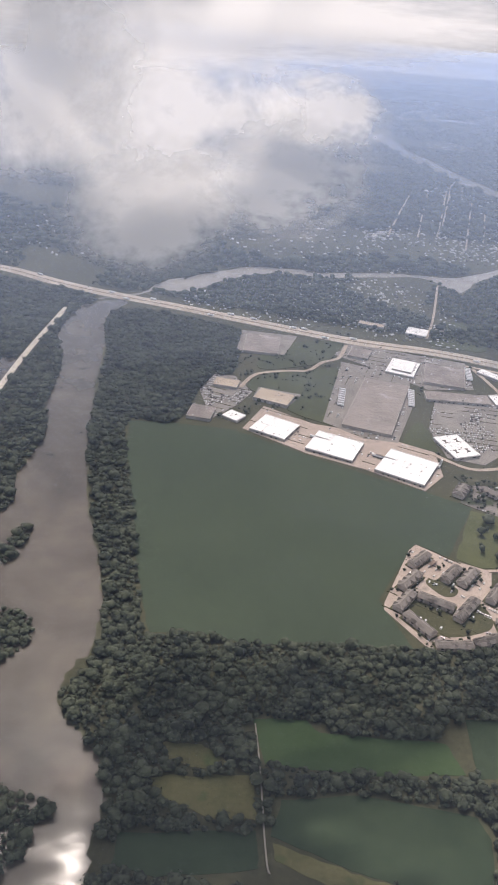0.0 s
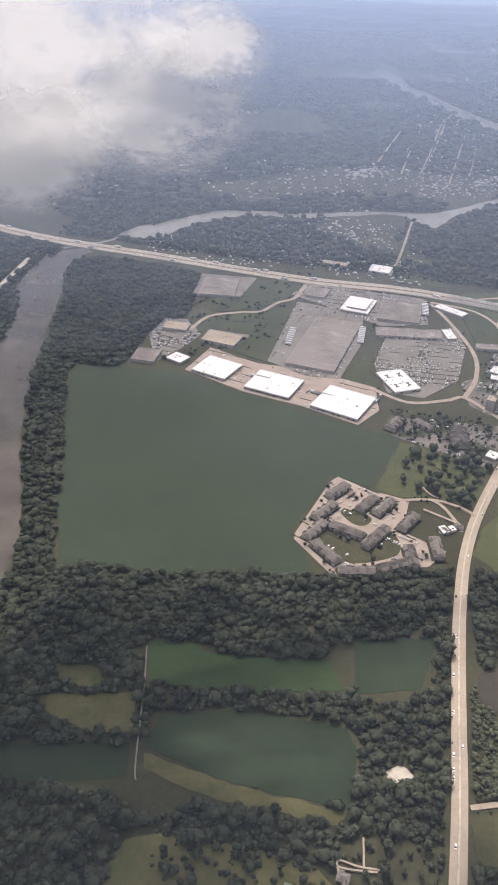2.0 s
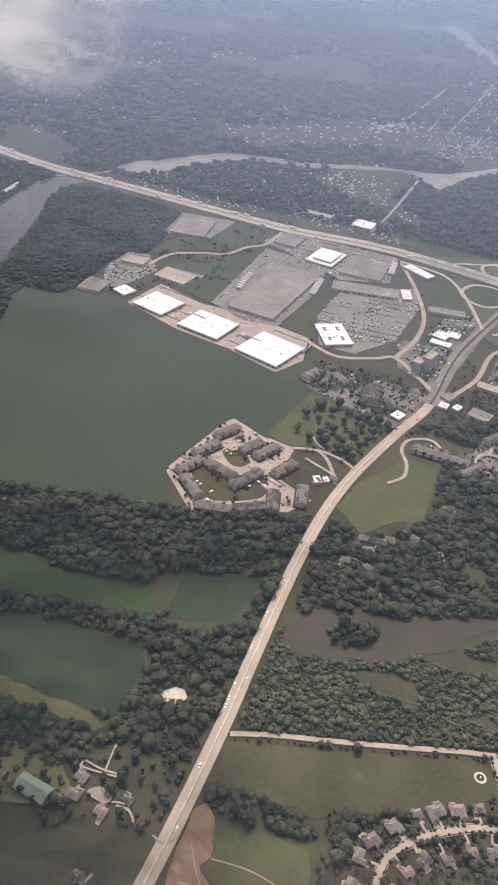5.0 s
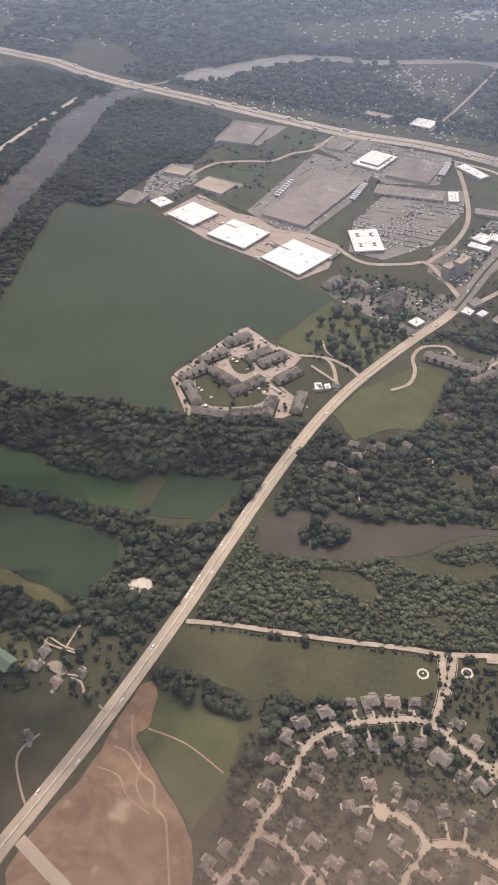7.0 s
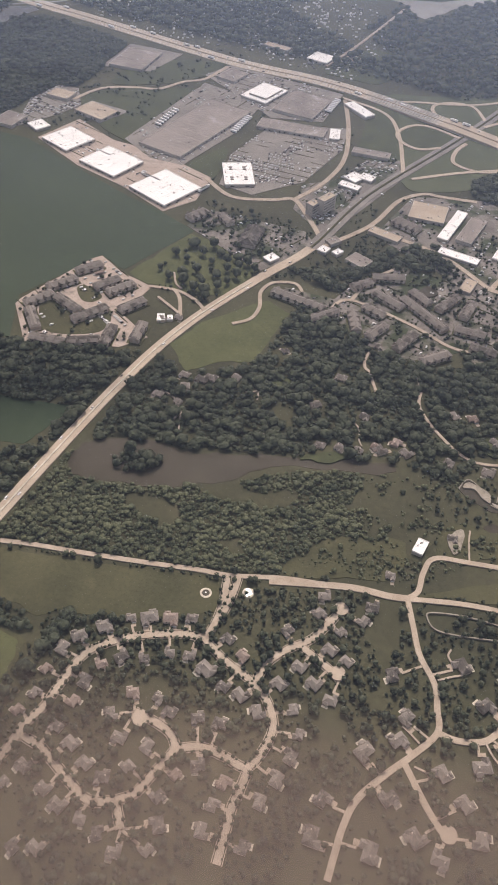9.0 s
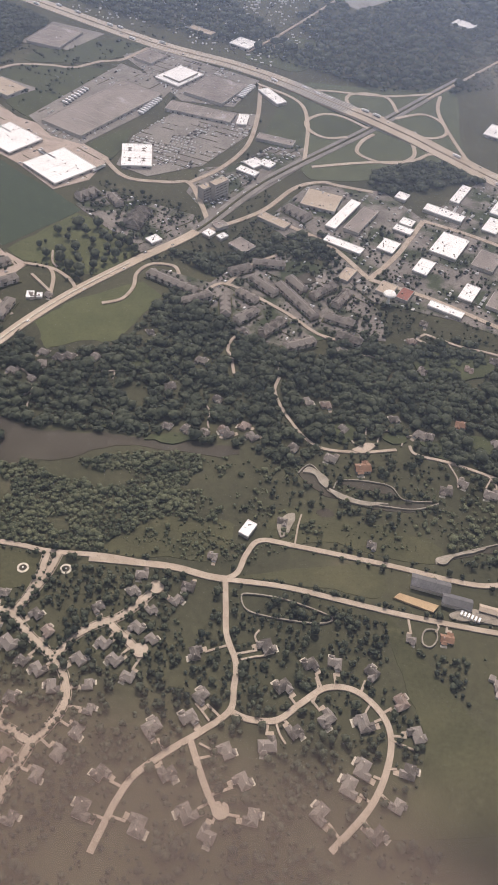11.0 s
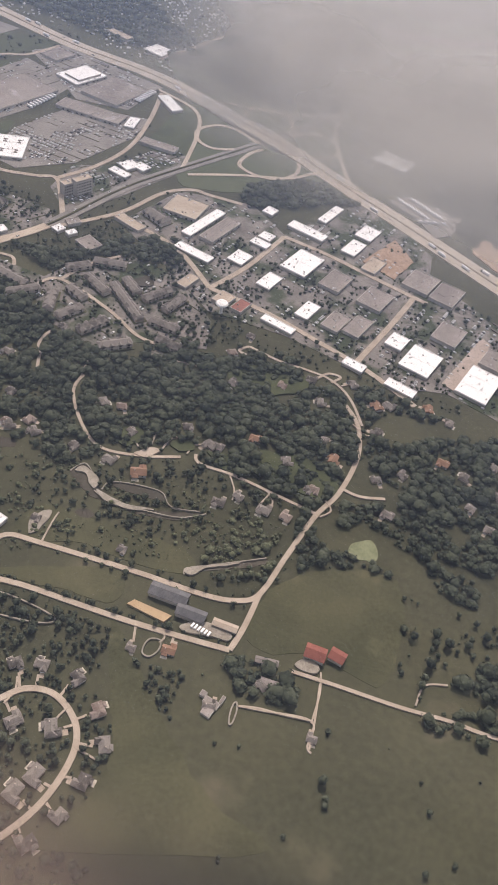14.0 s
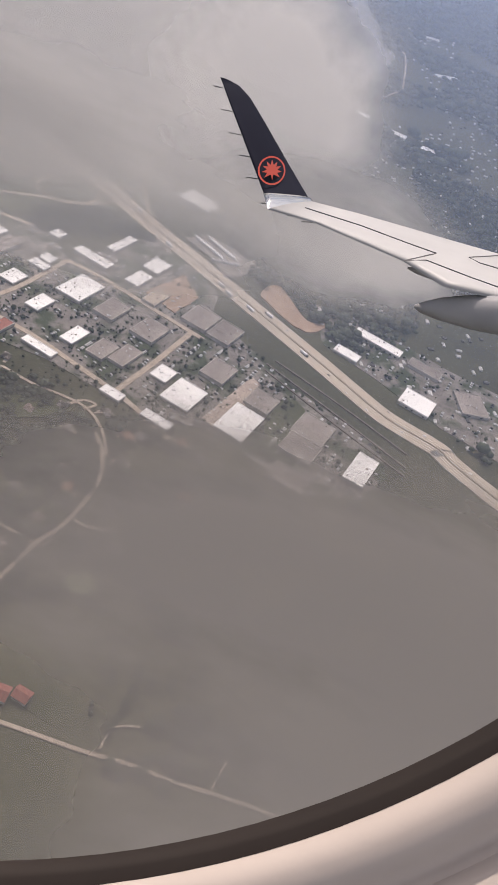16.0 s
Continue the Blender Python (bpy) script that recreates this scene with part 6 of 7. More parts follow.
for k, (p, gap, size) in enumerate((([(274, 1003), (389, 1643), (501, 1573), (411, 1069)], 9.0, 1.7), ([(-134, 1209), (-68, 1286), (-51, 1232), (-79, 1169), (-117, 1133)], 10.0, 2.8), ([(185, 1130), (230, 1197), (251, 1189), (228, 1125), (196, 1107)], 9.0, 2.2), ([(355, 1698), (428, 1774), (464, 1548), (433, 1481), (389, 1542)], 11.0, 2.6), ([(363, 1120), (406, 1159), (409, 1126), (376, 1096)], 8.0, 2.6), ([(489, 1123), (528, 1131), (512, 1030), (488, 1059)], 8.0, 3.0), ([(-252, 1557), (-199, 1595), (-134, 1533), (-179, 1476), (-234, 1465)], 10.0, 2.8), ([(348, 1676), (413, 1650), (485, 1536), (430, 1373), (393, 1386), (345, 1498)], 8.5, 2.4), ([(188, 1159), (246, 1214), (244, 1134), (197, 1105)], 8.0, 2.6), ([(300, 1010), (420, 1230), (300, 1320), (230, 1100)], 9.5, 1.7))):
    q = grid_in(p, gap, 110 + k, 0.55)
    q = q[free(q)]
    far_houses("far_houses", q, size, 120 + k, "cluster of pale roofs in a far town", FAR_HOUSE)
q = grid_in([(-1800, 2300), (2600, 2300), (3600, 4600), (-2800, 4600)], 34.0, 96, 0.8)
q = q[(np.array([noise.noise((x * 0.0022, y * 0.0016, 9.3)) for x, y in q])) > 0.0]
far_houses("far_houses", q, 3.8, 97, "pale roofs of far districts in haze", FAR_HOUSE)



# ---- haze, horizon and clouds ----
def veil_material(name, colour, build, up=True, thin=0.35):
    """Thin lit vapour: a share of white scattering that build() works out from the place, the rest clear."""
    m = bpy.data.materials.new(name)
    m.use_nodes = True
    n, l = m.node_tree.nodes, m.node_tree.links
    n.clear()
    out, mix, clear = n.new("ShaderNodeOutputMaterial"), n.new("ShaderNodeMixShader"), n.new("ShaderNodeBsdfTransparent")
    lit, thro, both = n.new("ShaderNodeBsdfDiffuse"), n.new("ShaderNodeBsdfTranslucent"), n.new("ShaderNodeMixShader")
    lit.inputs["Color"].default_value = thro.inputs["Color"].default_value = (*colour, 1)
    if up:
        skyward = n.new("ShaderNodeCombineXYZ")
        skyward.inputs[1].default_value, skyward.inputs[2].default_value = 0.25, 0.97
        l.new(skyward.outputs[0], lit.inputs["Normal"])
        below = n.new("ShaderNodeCombineXYZ")
        below.inputs[1].default_value, below.inputs[2].default_value = -0.25, -0.97
        l.new(below.outputs[0], thro.inputs["Normal"])
    both.inputs[0].default_value = thin
    l.new(lit.outputs[0], both.inputs[1])
    l.new(thro.outputs[0], both.inputs[2])
    l.new(build(n, l), mix.inputs[0])
    l.new(clear.outputs[0], mix.inputs[1])
    l.new(both.outputs[0], mix.inputs[2])
    l.new(mix.outputs[0], out.inputs[0])
    return m


def maths(n, l, op, a, b=None, c=None, clamp=False):
    q = n.new("ShaderNodeMath")
    q.operation, q.use_clamp = op, clamp
    for i, v in enumerate((a, b, c)):
        if isinstance(v, (int, float)):
            q.inputs[i].default_value = v
        elif v is not None:
            l.new(v, q.inputs[i])
    return q.outputs[0]


# Distance haze put into sheets: opacity grows with y instead of viewing distance.
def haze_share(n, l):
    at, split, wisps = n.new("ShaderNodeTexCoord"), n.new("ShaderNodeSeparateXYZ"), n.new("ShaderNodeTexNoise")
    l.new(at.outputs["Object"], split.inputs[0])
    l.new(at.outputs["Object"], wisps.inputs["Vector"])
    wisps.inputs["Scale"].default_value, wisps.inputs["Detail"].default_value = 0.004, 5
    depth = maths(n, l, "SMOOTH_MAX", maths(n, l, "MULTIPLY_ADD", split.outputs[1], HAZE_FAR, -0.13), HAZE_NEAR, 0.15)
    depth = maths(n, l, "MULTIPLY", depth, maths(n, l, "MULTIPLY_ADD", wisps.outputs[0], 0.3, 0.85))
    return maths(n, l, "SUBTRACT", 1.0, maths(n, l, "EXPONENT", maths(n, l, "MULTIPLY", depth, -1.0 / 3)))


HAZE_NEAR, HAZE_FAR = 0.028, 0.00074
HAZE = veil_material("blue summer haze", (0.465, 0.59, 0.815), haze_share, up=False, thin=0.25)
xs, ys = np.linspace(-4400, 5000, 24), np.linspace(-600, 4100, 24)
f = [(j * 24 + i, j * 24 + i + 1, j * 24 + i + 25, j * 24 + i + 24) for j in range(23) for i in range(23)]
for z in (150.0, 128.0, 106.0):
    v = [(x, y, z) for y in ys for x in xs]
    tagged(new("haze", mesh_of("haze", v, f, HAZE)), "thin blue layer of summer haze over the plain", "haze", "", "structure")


def backdrop():
    m = bpy.data.materials.new("pale horizon sky")
    m.use_nodes = True
    n, l = m.node_tree.nodes, m.node_tree.links
    n.clear()
    out, glow = n.new("ShaderNodeOutputMaterial"), n.new("ShaderNodeEmission")
    glow.inputs["Color"].default_value, glow.inputs["Strength"].default_value = (0.86, 0.92, 1.0, 1), 0.55
    l.new(glow.outputs[0], out.inputs[0])
    a = np.linspace(-1.15, 1.15, 40)
    v = [(300 + 5200 * math.sin(q), -900 + 5560 * math.cos(q), z) for z in (-5, 330, 700) for q in a]
    f = [(j * 40 + i, j * 40 + i + 1, j * 40 + i + 41, j * 40 + i + 40) for j in range(2) for i in range(39)]
    tagged(new("backdrop", mesh_of("backdrop", v, f, m)), "pale hazy sky along the horizon", "sky", "", "structure")


backdrop()


def cloud_share(scale, dense, seed, soft):
    def build(n, l):
        at, wob, fine, length = n.new("ShaderNodeTexCoord"), n.new("ShaderNodeTexNoise"), n.new("ShaderNodeTexNoise"), n.new("ShaderNodeVectorMath")
        move = n.new("ShaderNodeMapping")
        move.inputs["Location"].default_value = (seed * 7.3, seed * 3.1, seed * 1.7)
        l.new(at.outputs["Object"], move.inputs["Vector"])
        for t, s, d in ((wob, scale, 5), (fine, scale * 3.1, 3)):
            t.inputs["Scale"].default_value, t.inputs["Detail"].default_value = s, d
            l.new(move.outputs[0], t.inputs["Vector"])
        length.operation = "LENGTH"
        l.new(at.outputs["Object"], length.inputs[0])
        body = maths(n, l, "SUBTRACT", 1.0, length.outputs["Value"])
        lump = maths(n, l, "MULTIPLY_ADD", wob.outputs[0], 2.0, -1.0)
        lump = maths(n, l, "ADD", lump, maths(n, l, "MULTIPLY_ADD", fine.outputs[0], 0.8, -0.4))
        full = maths(n, l, "MULTIPLY_ADD", body, 2.0, maths(n, l, "MULTIPLY", lump, soft))
        full = maths(n, l, "SUBTRACT", full, 0.12, clamp=True)
        full = maths(n, l, "MULTIPLY", full, maths(n, l, "MULTIPLY", body, 2.5, clamp=True))
        full = maths(n, l, "SMOOTH_MIN", full, 1.0, 0.3, clamp=True)
        return maths(n, l, "MULTIPLY", full, dense)
    return build


def cloud(x, y, z, rx, ry, rz, label, layers=6, dense=0.5, scale=2.1, seed=1, soft=0.9, white=0.95, flat=False, turn=0, warm=1.0):
    """A heap of vapour: bulging sheets through its depth, thick where its noise is thick."""
    m = veil_material("cloud vapour", (white, white * (0.35 + 0.65 * warm), white * warm), cloud_share(scale, dense, seed, soft), up=False, thin=0.5)
    v, f, k = [], [], 22
    for s in range(layers):
        d = -0.5 + 1.0 * s / max(1, layers - 1) if layers > 1 else 0.0
        base = len(v)
        for j in range(k):
            for i in range(k):
                a, b = -1 + 2 * i / (k - 1), -1 + 2 * j / (k - 1)
                w = d + 0.45 * noise.noise((a * 1.7 + seed, b * 1.7, s * 2.3)) - 0.25 * (1 - a * a) * (1 - b * b)
                v.append((a, b, w) if flat else (a, w, b))
        f += [(base + j * k + i, base + j * k + i + 1, base + (j + 1) * k + i + 1, base + (j + 1) * k + i) for j in range(k - 1) for i in range(k - 1)]
    ob = new("cloud", mesh_of("cloud", v, f, m, True))
    ob.matrix_basis = pose(x, y, z, 0, 0, turn) @ Matrix.Diagonal((rx, ry, rz, 1))
    return tagged(ob, label, "cloud", "", "stuff")


cloud(-31, 398, 231, 87, 4, 57, "large soft white cumulus cloud", seed=1, dense=0.95, layers=1, white=0.98, soft=1.05, scale=2.1, turn=24)
cloud(-89, 364, 251, 70, 4, 61, "large soft white cumulus cloud", seed=2, dense=0.9, layers=1, white=0.98, soft=1.05, scale=2.1, turn=-20)
cloud(-34, 356, 200, 53, 3, 37, "ragged grey-white lower part of a cumulus cloud", seed=3, dense=0.75, layers=1, white=0.95, soft=1.05, scale=2.1, turn=24)
cloud(39, 426, 238, 46, 3, 24, "bright white shred of cloud beside the cumulus", seed=4, dense=0.9, layers=1, white=0.98, soft=1.05, scale=2.1, turn=-20)
cloud(2, 402, 283, 228, 11, 38, "pale upper bank of cumulus cloud", seed=9, dense=0.9, layers=1, white=0.95, soft=1.05, scale=2.1, turn=24)
cloud(22, 378, 214, 58, 4, 36, "thin ragged veil trailing from the cumulus", seed=19, dense=0.5, layers=1, white=0.96, soft=1.2, scale=2.4, turn=10)
cloud(469, 256, 224, 84, 4, 53, "large soft grey-white cloud beside the flight path", seed=5, dense=0.97, layers=1, white=0.68, soft=0.55, scale=1.7, turn=0)
cloud(492, 179, 233, 43, 3, 17, "ragged grey lower edge of a cloud", seed=13, dense=0.55, layers=1, white=0.62, soft=0.55, scale=1.7, turn=0)
cloud(446, 242, 206, 66, 3, 29, "ragged grey edge of a cloud", seed=17, dense=0.55, layers=1, white=0.62, soft=0.55, scale=1.7, turn=0)
cloud(527, 207, 240, 30, 3, 30, "large soft grey-white cloud beside the flight path", seed=11, dense=0.94, layers=1, white=0.74, soft=0.55, scale=1.7, turn=0)
cloud(545, 203, 224, 36, 3, 17, "soft grey lower edge of a cloud beside the flight path", seed=27, dense=0.88, layers=1, white=0.68, soft=0.55, scale=1.7, turn=0)
cloud(500, 178, 229, 78, 4, 31, "thin grey fog hanging under the cloud", seed=23, dense=0.52, layers=1, white=0.60, soft=0.4, scale=1.4)
# low white value: shade from the clouds above is put into the colour
cloud(562, 92, 250, 50, 31, 2, "brownish grey bank of low cloud below the flight path", seed=7, dense=0.93, layers=1, white=0.27, flat=True, scale=2.0, soft=0.6, warm=0.95)
# brown sheet added near the ground in place of the cabin window's brownish reflection
cloud(390, 66, 12, 390, 92, 1, "thin brown sheet over the nearest gardens in place of window glare", seed=14, dense=0.31, layers=1, white=0.52, flat=True, scale=1.2, soft=0.25, warm=0.62)
# out of view, added to shade the near fields and dim the river glint
cloud(-40, 390, 420, 240, 135, 8, "unseen broken white cloud placed to shade the river and near fields", seed=15, dense=0.95, layers=1, white=0.45, flat=True, scale=4.5, soft=1.8)




# ---- traffic and parked cars ----
def car_kind(seed, van):
    ob = thing("car", pose(0, 0, 0), "parked car with dark windows" if not van else "parked van with dark windows", "car", "cars")
    l, w, h = (1.05, 0.45, 0.42) if not van else (1.2, 0.48, 0.62)
    v = [(-l, -w, 0.1), (l, -w, 0.1), (l, w, 0.1), (-l, w, 0.1), (-l, -w, h * 0.7), (l * 0.95, -w, h * 0.62), (l * 0.95, w, h * 0.62), (-l, w, h * 0.7)]
    part("body", mesh_of("body", v, BOX, CAR_PAINT), ob)
    a, b = (-l * 0.75, l * 0.35) if not van else (-l * 0.95, l * 0.6)
    v = [(a, -w * 0.95, h * 0.6), (b, -w * 0.95, h * 0.6), (b, w * 0.95, h * 0.6), (a, w * 0.95, h * 0.6), (a + 0.2, -w * 0.8, h + 0.16), (b - 0.3, -w * 0.8, h + 0.16), (b - 0.3, w * 0.8, h + 0.16), (a + 0.2, w * 0.8, h + 0.16)]
    part("cabin", mesh_of("cabin", v, BOX, DARK), ob, "dark glazed cabin")
    part("roof", box_mesh("roof", a + 0.22, -w * 0.78, h + 0.155, b - 0.32, w * 0.78, h + 0.19, CAR_PAINT), ob)
    return ob


CARS = [car_kind(s, s == 2) for s in range(3)]
CAR_AT = []


def car(x, y, ang, z=0.5):
    k = len(CAR_AT)
    CAR_AT.append((x, y))
    if k < len(CARS):
        CARS[k].matrix_basis = pose(x, y, z, 0, 0, ang)
    else:
        copy_thing(CARS[k % len(CARS)], pose(x, y, z, 0, 0, ang))


def rows_in(poly, ang, step, row, fill, seed):
    """Bays in rows across a lot, clear of its buildings."""
    r = np.random.RandomState(seed)
    poly = np.array(poly, float)
    c, s = math.cos(radians(ang)), math.sin(radians(ang))
    mid = poly.mean(0)
    loc = (poly - mid) @ np.array([[c, -s], [s, c]])
    gx, gy = np.meshgrid(np.arange(loc[:, 0].min(), loc[:, 0].max(), step), np.arange(loc[:, 1].min(), loc[:, 1].max(), row))
    p = np.c_[gx.ravel(), gy.ravel()] @ np.array([[c, s], [-s, c]]) + mid
    p = p[inside(p, poly)]
    for q in FOOT:
        if len(p):
            p = p[~inside(p, q)]
    p = p[off_roads(p, 0.3)]
    busy = np.array([noise.noise((x * 0.07, y * 0.07, seed * 0.37)) for x, y in p])
    return p[r.uniform(size=len(p)) < np.clip(fill * (1 + 4.5 * busy), 0, 0.9)]


LOTS = [([(123, 390), (128, 395), (146, 382), (169, 373), (161, 343), (183, 327), (171, 314), (119, 303), (99, 333), (100, 339)], -35, 1.5, 6.5, 0.16), ([(167, 551), (186, 614), (245, 626), (247, 588), (229, 529), (198, 499), (172, 506)], -8, 1.25, 3.9, 0.17), ([(105, 688), (121, 718), (229, 690), (223, 631), (181, 624), (145, 656)], -15, 1.4, 4.2, 0.18), ([(230, 490), (229, 526), (250, 538), (273, 591), (296, 584), (299, 561), (258, 460)], 65, 1.3, 3.9, 0.2),
        ([(179, 470), (244, 464), (256, 447), (227, 410), (180, 438), (167, 446)], 60, 1.5, 6.0, 0.14), ([(-5, 624), (13, 624), (28, 594), (16, 569), (-4, 542), (-16, 592)], -20, 1.6, 4.2, 0.55), ([(245, 398), (277, 395), (284, 412), (309, 442), (346, 436), (381, 403), (387, 378), (355, 368), (331, 351), (293, 360), (281, 378), (272, 367)], -20, 1.5, 7.0, 0.09), ([(20, 530), (37, 570), (76, 545), (116, 537), (164, 513), (163, 479), (146, 458), (108, 481), (66, 499)], -25, 1.6, 6.0, 0.10), ([(83, 550), (110, 672), (168, 650), (162, 591), (138, 524), (112, 527)], 72, 1.6, 6.0, 0.14)]
extra_cars = []
v, f = [], []
for k, (p, ang, step, row, fill) in enumerate(LOTS):
    c, s = math.cos(radians(ang)), math.sin(radians(ang))
    for x, y in rows_in(p, ang, 3.4, row * 2, 0.9, 400 + k):
        n = len(v)
        for a, b, z in ((-1.5, -.32, -.2), (1.5, -.32, -.2), (1.5, .32, -.2), (-1.5, .32, -.2), (-1.45, -.27, .62), (1.45, -.27, .62), (1.45, .27, .62), (-1.45, .27, .62)):
            v.append((x + c * a - s * b, y + row / 2 + s * a + c * b, z))
        f += [tuple(n + i for i in q) for q in BOX]
tagged(new("planted_islands", mesh_of("planted_islands", v, f, GRASS)), "narrow kerbed grass islands between parking rows", "islands", "", "stuff")
for k, (p, ang, step, row, fill) in enumerate(LOTS):
    for i, q in enumerate(rows_in(p, ang, step, row, fill, 300 + k)):
        if i < 26 and len(CAR_AT) < 215:
            car(q[0], q[1], ang + 90)
        else:
            extra_cars.append((q[0], q[1], ang + 90))
for k, p in enumerate(([(289, 473), (308, 534), (360, 545), (391, 519), (433, 603), (491, 548), (507, 392), (480, 400), (424, 412), (375, 412), (340, 440)], [(452, 504), (497, 520), (560, 477), (621, 454), (630, 427), (618, 400), (586, 387), (558, 396), (522, 407), (484, 395)], [(557, 587), (593, 589), (665, 569), (701, 564), (700, 485), (660, 496), (610, 523), (570, 539)])):
    extra_cars += [(q[0], q[1], 75 + 90) for q in rows_in(p, 75, 1.5, 6.5, 0.16, 330 + k)]
v, f = [], []
for x, y, ang in extra_cars:
    c, s = math.cos(radians(ang)), math.sin(radians(ang))
    k = len(v)
    for a, b, z in ((-1, -.45, .1), (1, -.45, .1), (1, .45, .1), (-1, .45, .1), (-1, -.45, .45), (1, -.45, .4), (1, .45, .4), (-1, .45, .45), (-.6, -.36, .72), (.35, -.36, .72), (.35, .36, .72), (-.6, .36, .72)):
        v.append((x + c * a - s * b, y + s * a + c * b, z + 0.5))
    f += [tuple(k + i for i in q) for q in BOX if q[0] != 4] + [tuple(k + i for i in q) for q in ((4, 5, 9, 8), (5, 6, 10, 9), (6, 7, 11, 10), (7, 4, 8, 11), (8, 9, 10, 11))]
CAR_MANY = surface("many car paints", (0.03, 0.03, 0.035), (0.50, 0.49, 0.47), rough=0.35, big=0.01, fine=0.01, relief=0.0, island=1.0)
tagged(new("parked_cars", mesh_of("parked_cars", v, f, CAR_MANY)), "rows of small parked cars in many colours", "cars", "", "stuff")


def truck(x, y, ang, z, cab=True):
    ob = thing("truck" if cab else "trailer", pose(x, y, z, 0, 0, ang), "white box trailer truck on the motorway" if cab else "white box trailer parked at a dock", "truck" if cab else "trailer", "trucks" if cab else "trailers")
    part("box", box_mesh("box", -3.2, -0.62, 0.55, 2.4, 0.62, 1.95, TRAILER), ob)
    part("chassis", box_mesh("chassis", -3.1, -0.5, 0.0, 2.3, 0.5, 0.55, DARK, 0.1), ob)
    if cab:
        part("cab", box_mesh("cab", 2.55, -0.58, 0.1, 3.7, 0.58, 1.6, CAR_PAINT, 0.06), ob)
        part("windscreen", box_mesh("windscreen", 3.66, -0.5, 0.95, 3.74, 0.5, 1.4, DARK), ob)
    return ob


def along(line, s):
    run = np.concatenate([[0], np.cumsum(np.linalg.norm(np.diff(line, axis=0), axis=1))])
    q = np.array([np.interp(s, run, line[:, 0]), np.interp(s, run, line[:, 1])])
    e = np.array([np.interp(s + 1, run, line[:, 0]), np.interp(s + 1, run, line[:, 1])]) - q
    return q, e / max(np.linalg.norm(e), 1e-6), run[-1]


flow = random.Random(21)
whole = along(MOTORWAY, 0)[2]
s = whole * 0.36
while s < whole * 0.70:
    q, e, _ = along(MOTORWAY, s)
    side = flow.choice((-6.4, -4.2, 4.2, 6.4))
    at = q + np.array([-e[1], e[0]]) * side
    ang = math.degrees(math.atan2(e[1], e[0])) + (180 if side > 0 else 0)
    lift = 2.4 if 300 < at[0] < 372 and at[1] > 620 else 0.0
    if flow.random() < 0.3:
        truck(at[0], at[1], ang, 0.6 + lift)
    else:
        car(at[0], at[1], ang, 0.6 + lift)
    s += flow.uniform(9, 26)
for s in (18, 34, 62, 88, 117, 121, 128, 133, 150, 171, 196, 224, 258, 300, 331, 352, 371, 398, 420, 431, 455, 470):
    q, e, _ = along(AVENUE, s + 20)
    side = flow.choice((-2.4, -1.3, 1.3, 2.4))
    at = q + np.array([-e[1], e[0]]) * side
    car(at[0], at[1], math.degrees(math.atan2(e[1], e[0])) + (180 if side > 0 else 0), 0.62)
# trailers at the docks of the long halls
for x, y, ang, n, dx, dy in ((74, 522, -25, 5, 2.2, -1.0), (118, 500, -25, 6, 2.2, -1.0), (163, 492, 65, 4, 0.8, 1.9), (160, 588, -17, 9, 0.6, 3.6), (100, 580, -17, 8, 0.7, 4.2), (224, 650, -14, 8, 0.5, 3.4), (455, 612, -60, 9, 3.0, -1.9), (464, 618, -60, 9, 3.0, -1.9), (476, 590, 30, 6, 3.0, 1.2)):
    for k in range(n):
        truck(x + dx * k, y + dy * k, ang, 0.55, False)

# ---- single landmarks ----
def lathe(name, rings, mat, n=20):
    v, f = [], []
    for i, (r, z) in enumerate(rings):
        v += [(r * math.cos(a * 2 * math.pi / n), r * math.sin(a * 2 * math.pi / n), z) for a in range(n)]
        if i:
            f += [((i - 1) * n + a, (i - 1) * n + (a + 1) % n, i * n + (a + 1) % n, i * n + a) for a in range(n)]
    f.append(tuple((len(rings) - 1) * n + a for a in range(n)))
    return mesh_of(name, v, f, mat, False)


PALE = surface("white painted steel", (0.66, 0.65, 0.62), (0.80, 0.79, 0.76), rough=0.5, big=0.3, fine=1.0, relief=0.02)
tx, ty = 382.7, 413.8
tower = thing("water_tower", pose(tx, ty, 0), "white water tower with a round domed tank", "water tower")
part("shaft", lathe("shaft", [(1.2, -0.3), (0.9, 1.5), (0.9, 6)], PALE), tower)
part("tank", lathe("tank", [(0.95, 5.4), (3.2, 6.3), (3.9, 7.1), (3.4, 7.9), (1.8, 8.4), (0.2, 8.6)], PALE), tower)
for x, y in [(264, 175), (281, 180)]:
    fo = thing("fountain", pose(x, y, 0), "round white entrance fountain with a basin", "fountain", "fountains")
    part("rim", lathe("rim", [(2.5, -0.2), (2.5, 0.30), (1.6, 0.36), (1.55, 0.2)], GRAVEL), fo)
    part("bowl", lathe("bowl", [(0.12, 0.2), (0.16, 0.6), (0.34, 0.7), (0.3, 0.74)], PALE), fo)
    part("water", lathe("water", [(1.72, 0.1), (1.72, 0.33)], POND), fo)
patch("riding_arena", [(416, 209), (418, 212), (435, 211), (433, 207)], 0.3, ARENA, "sand riding arena beside dark barns", "riding arena", rounded=False)
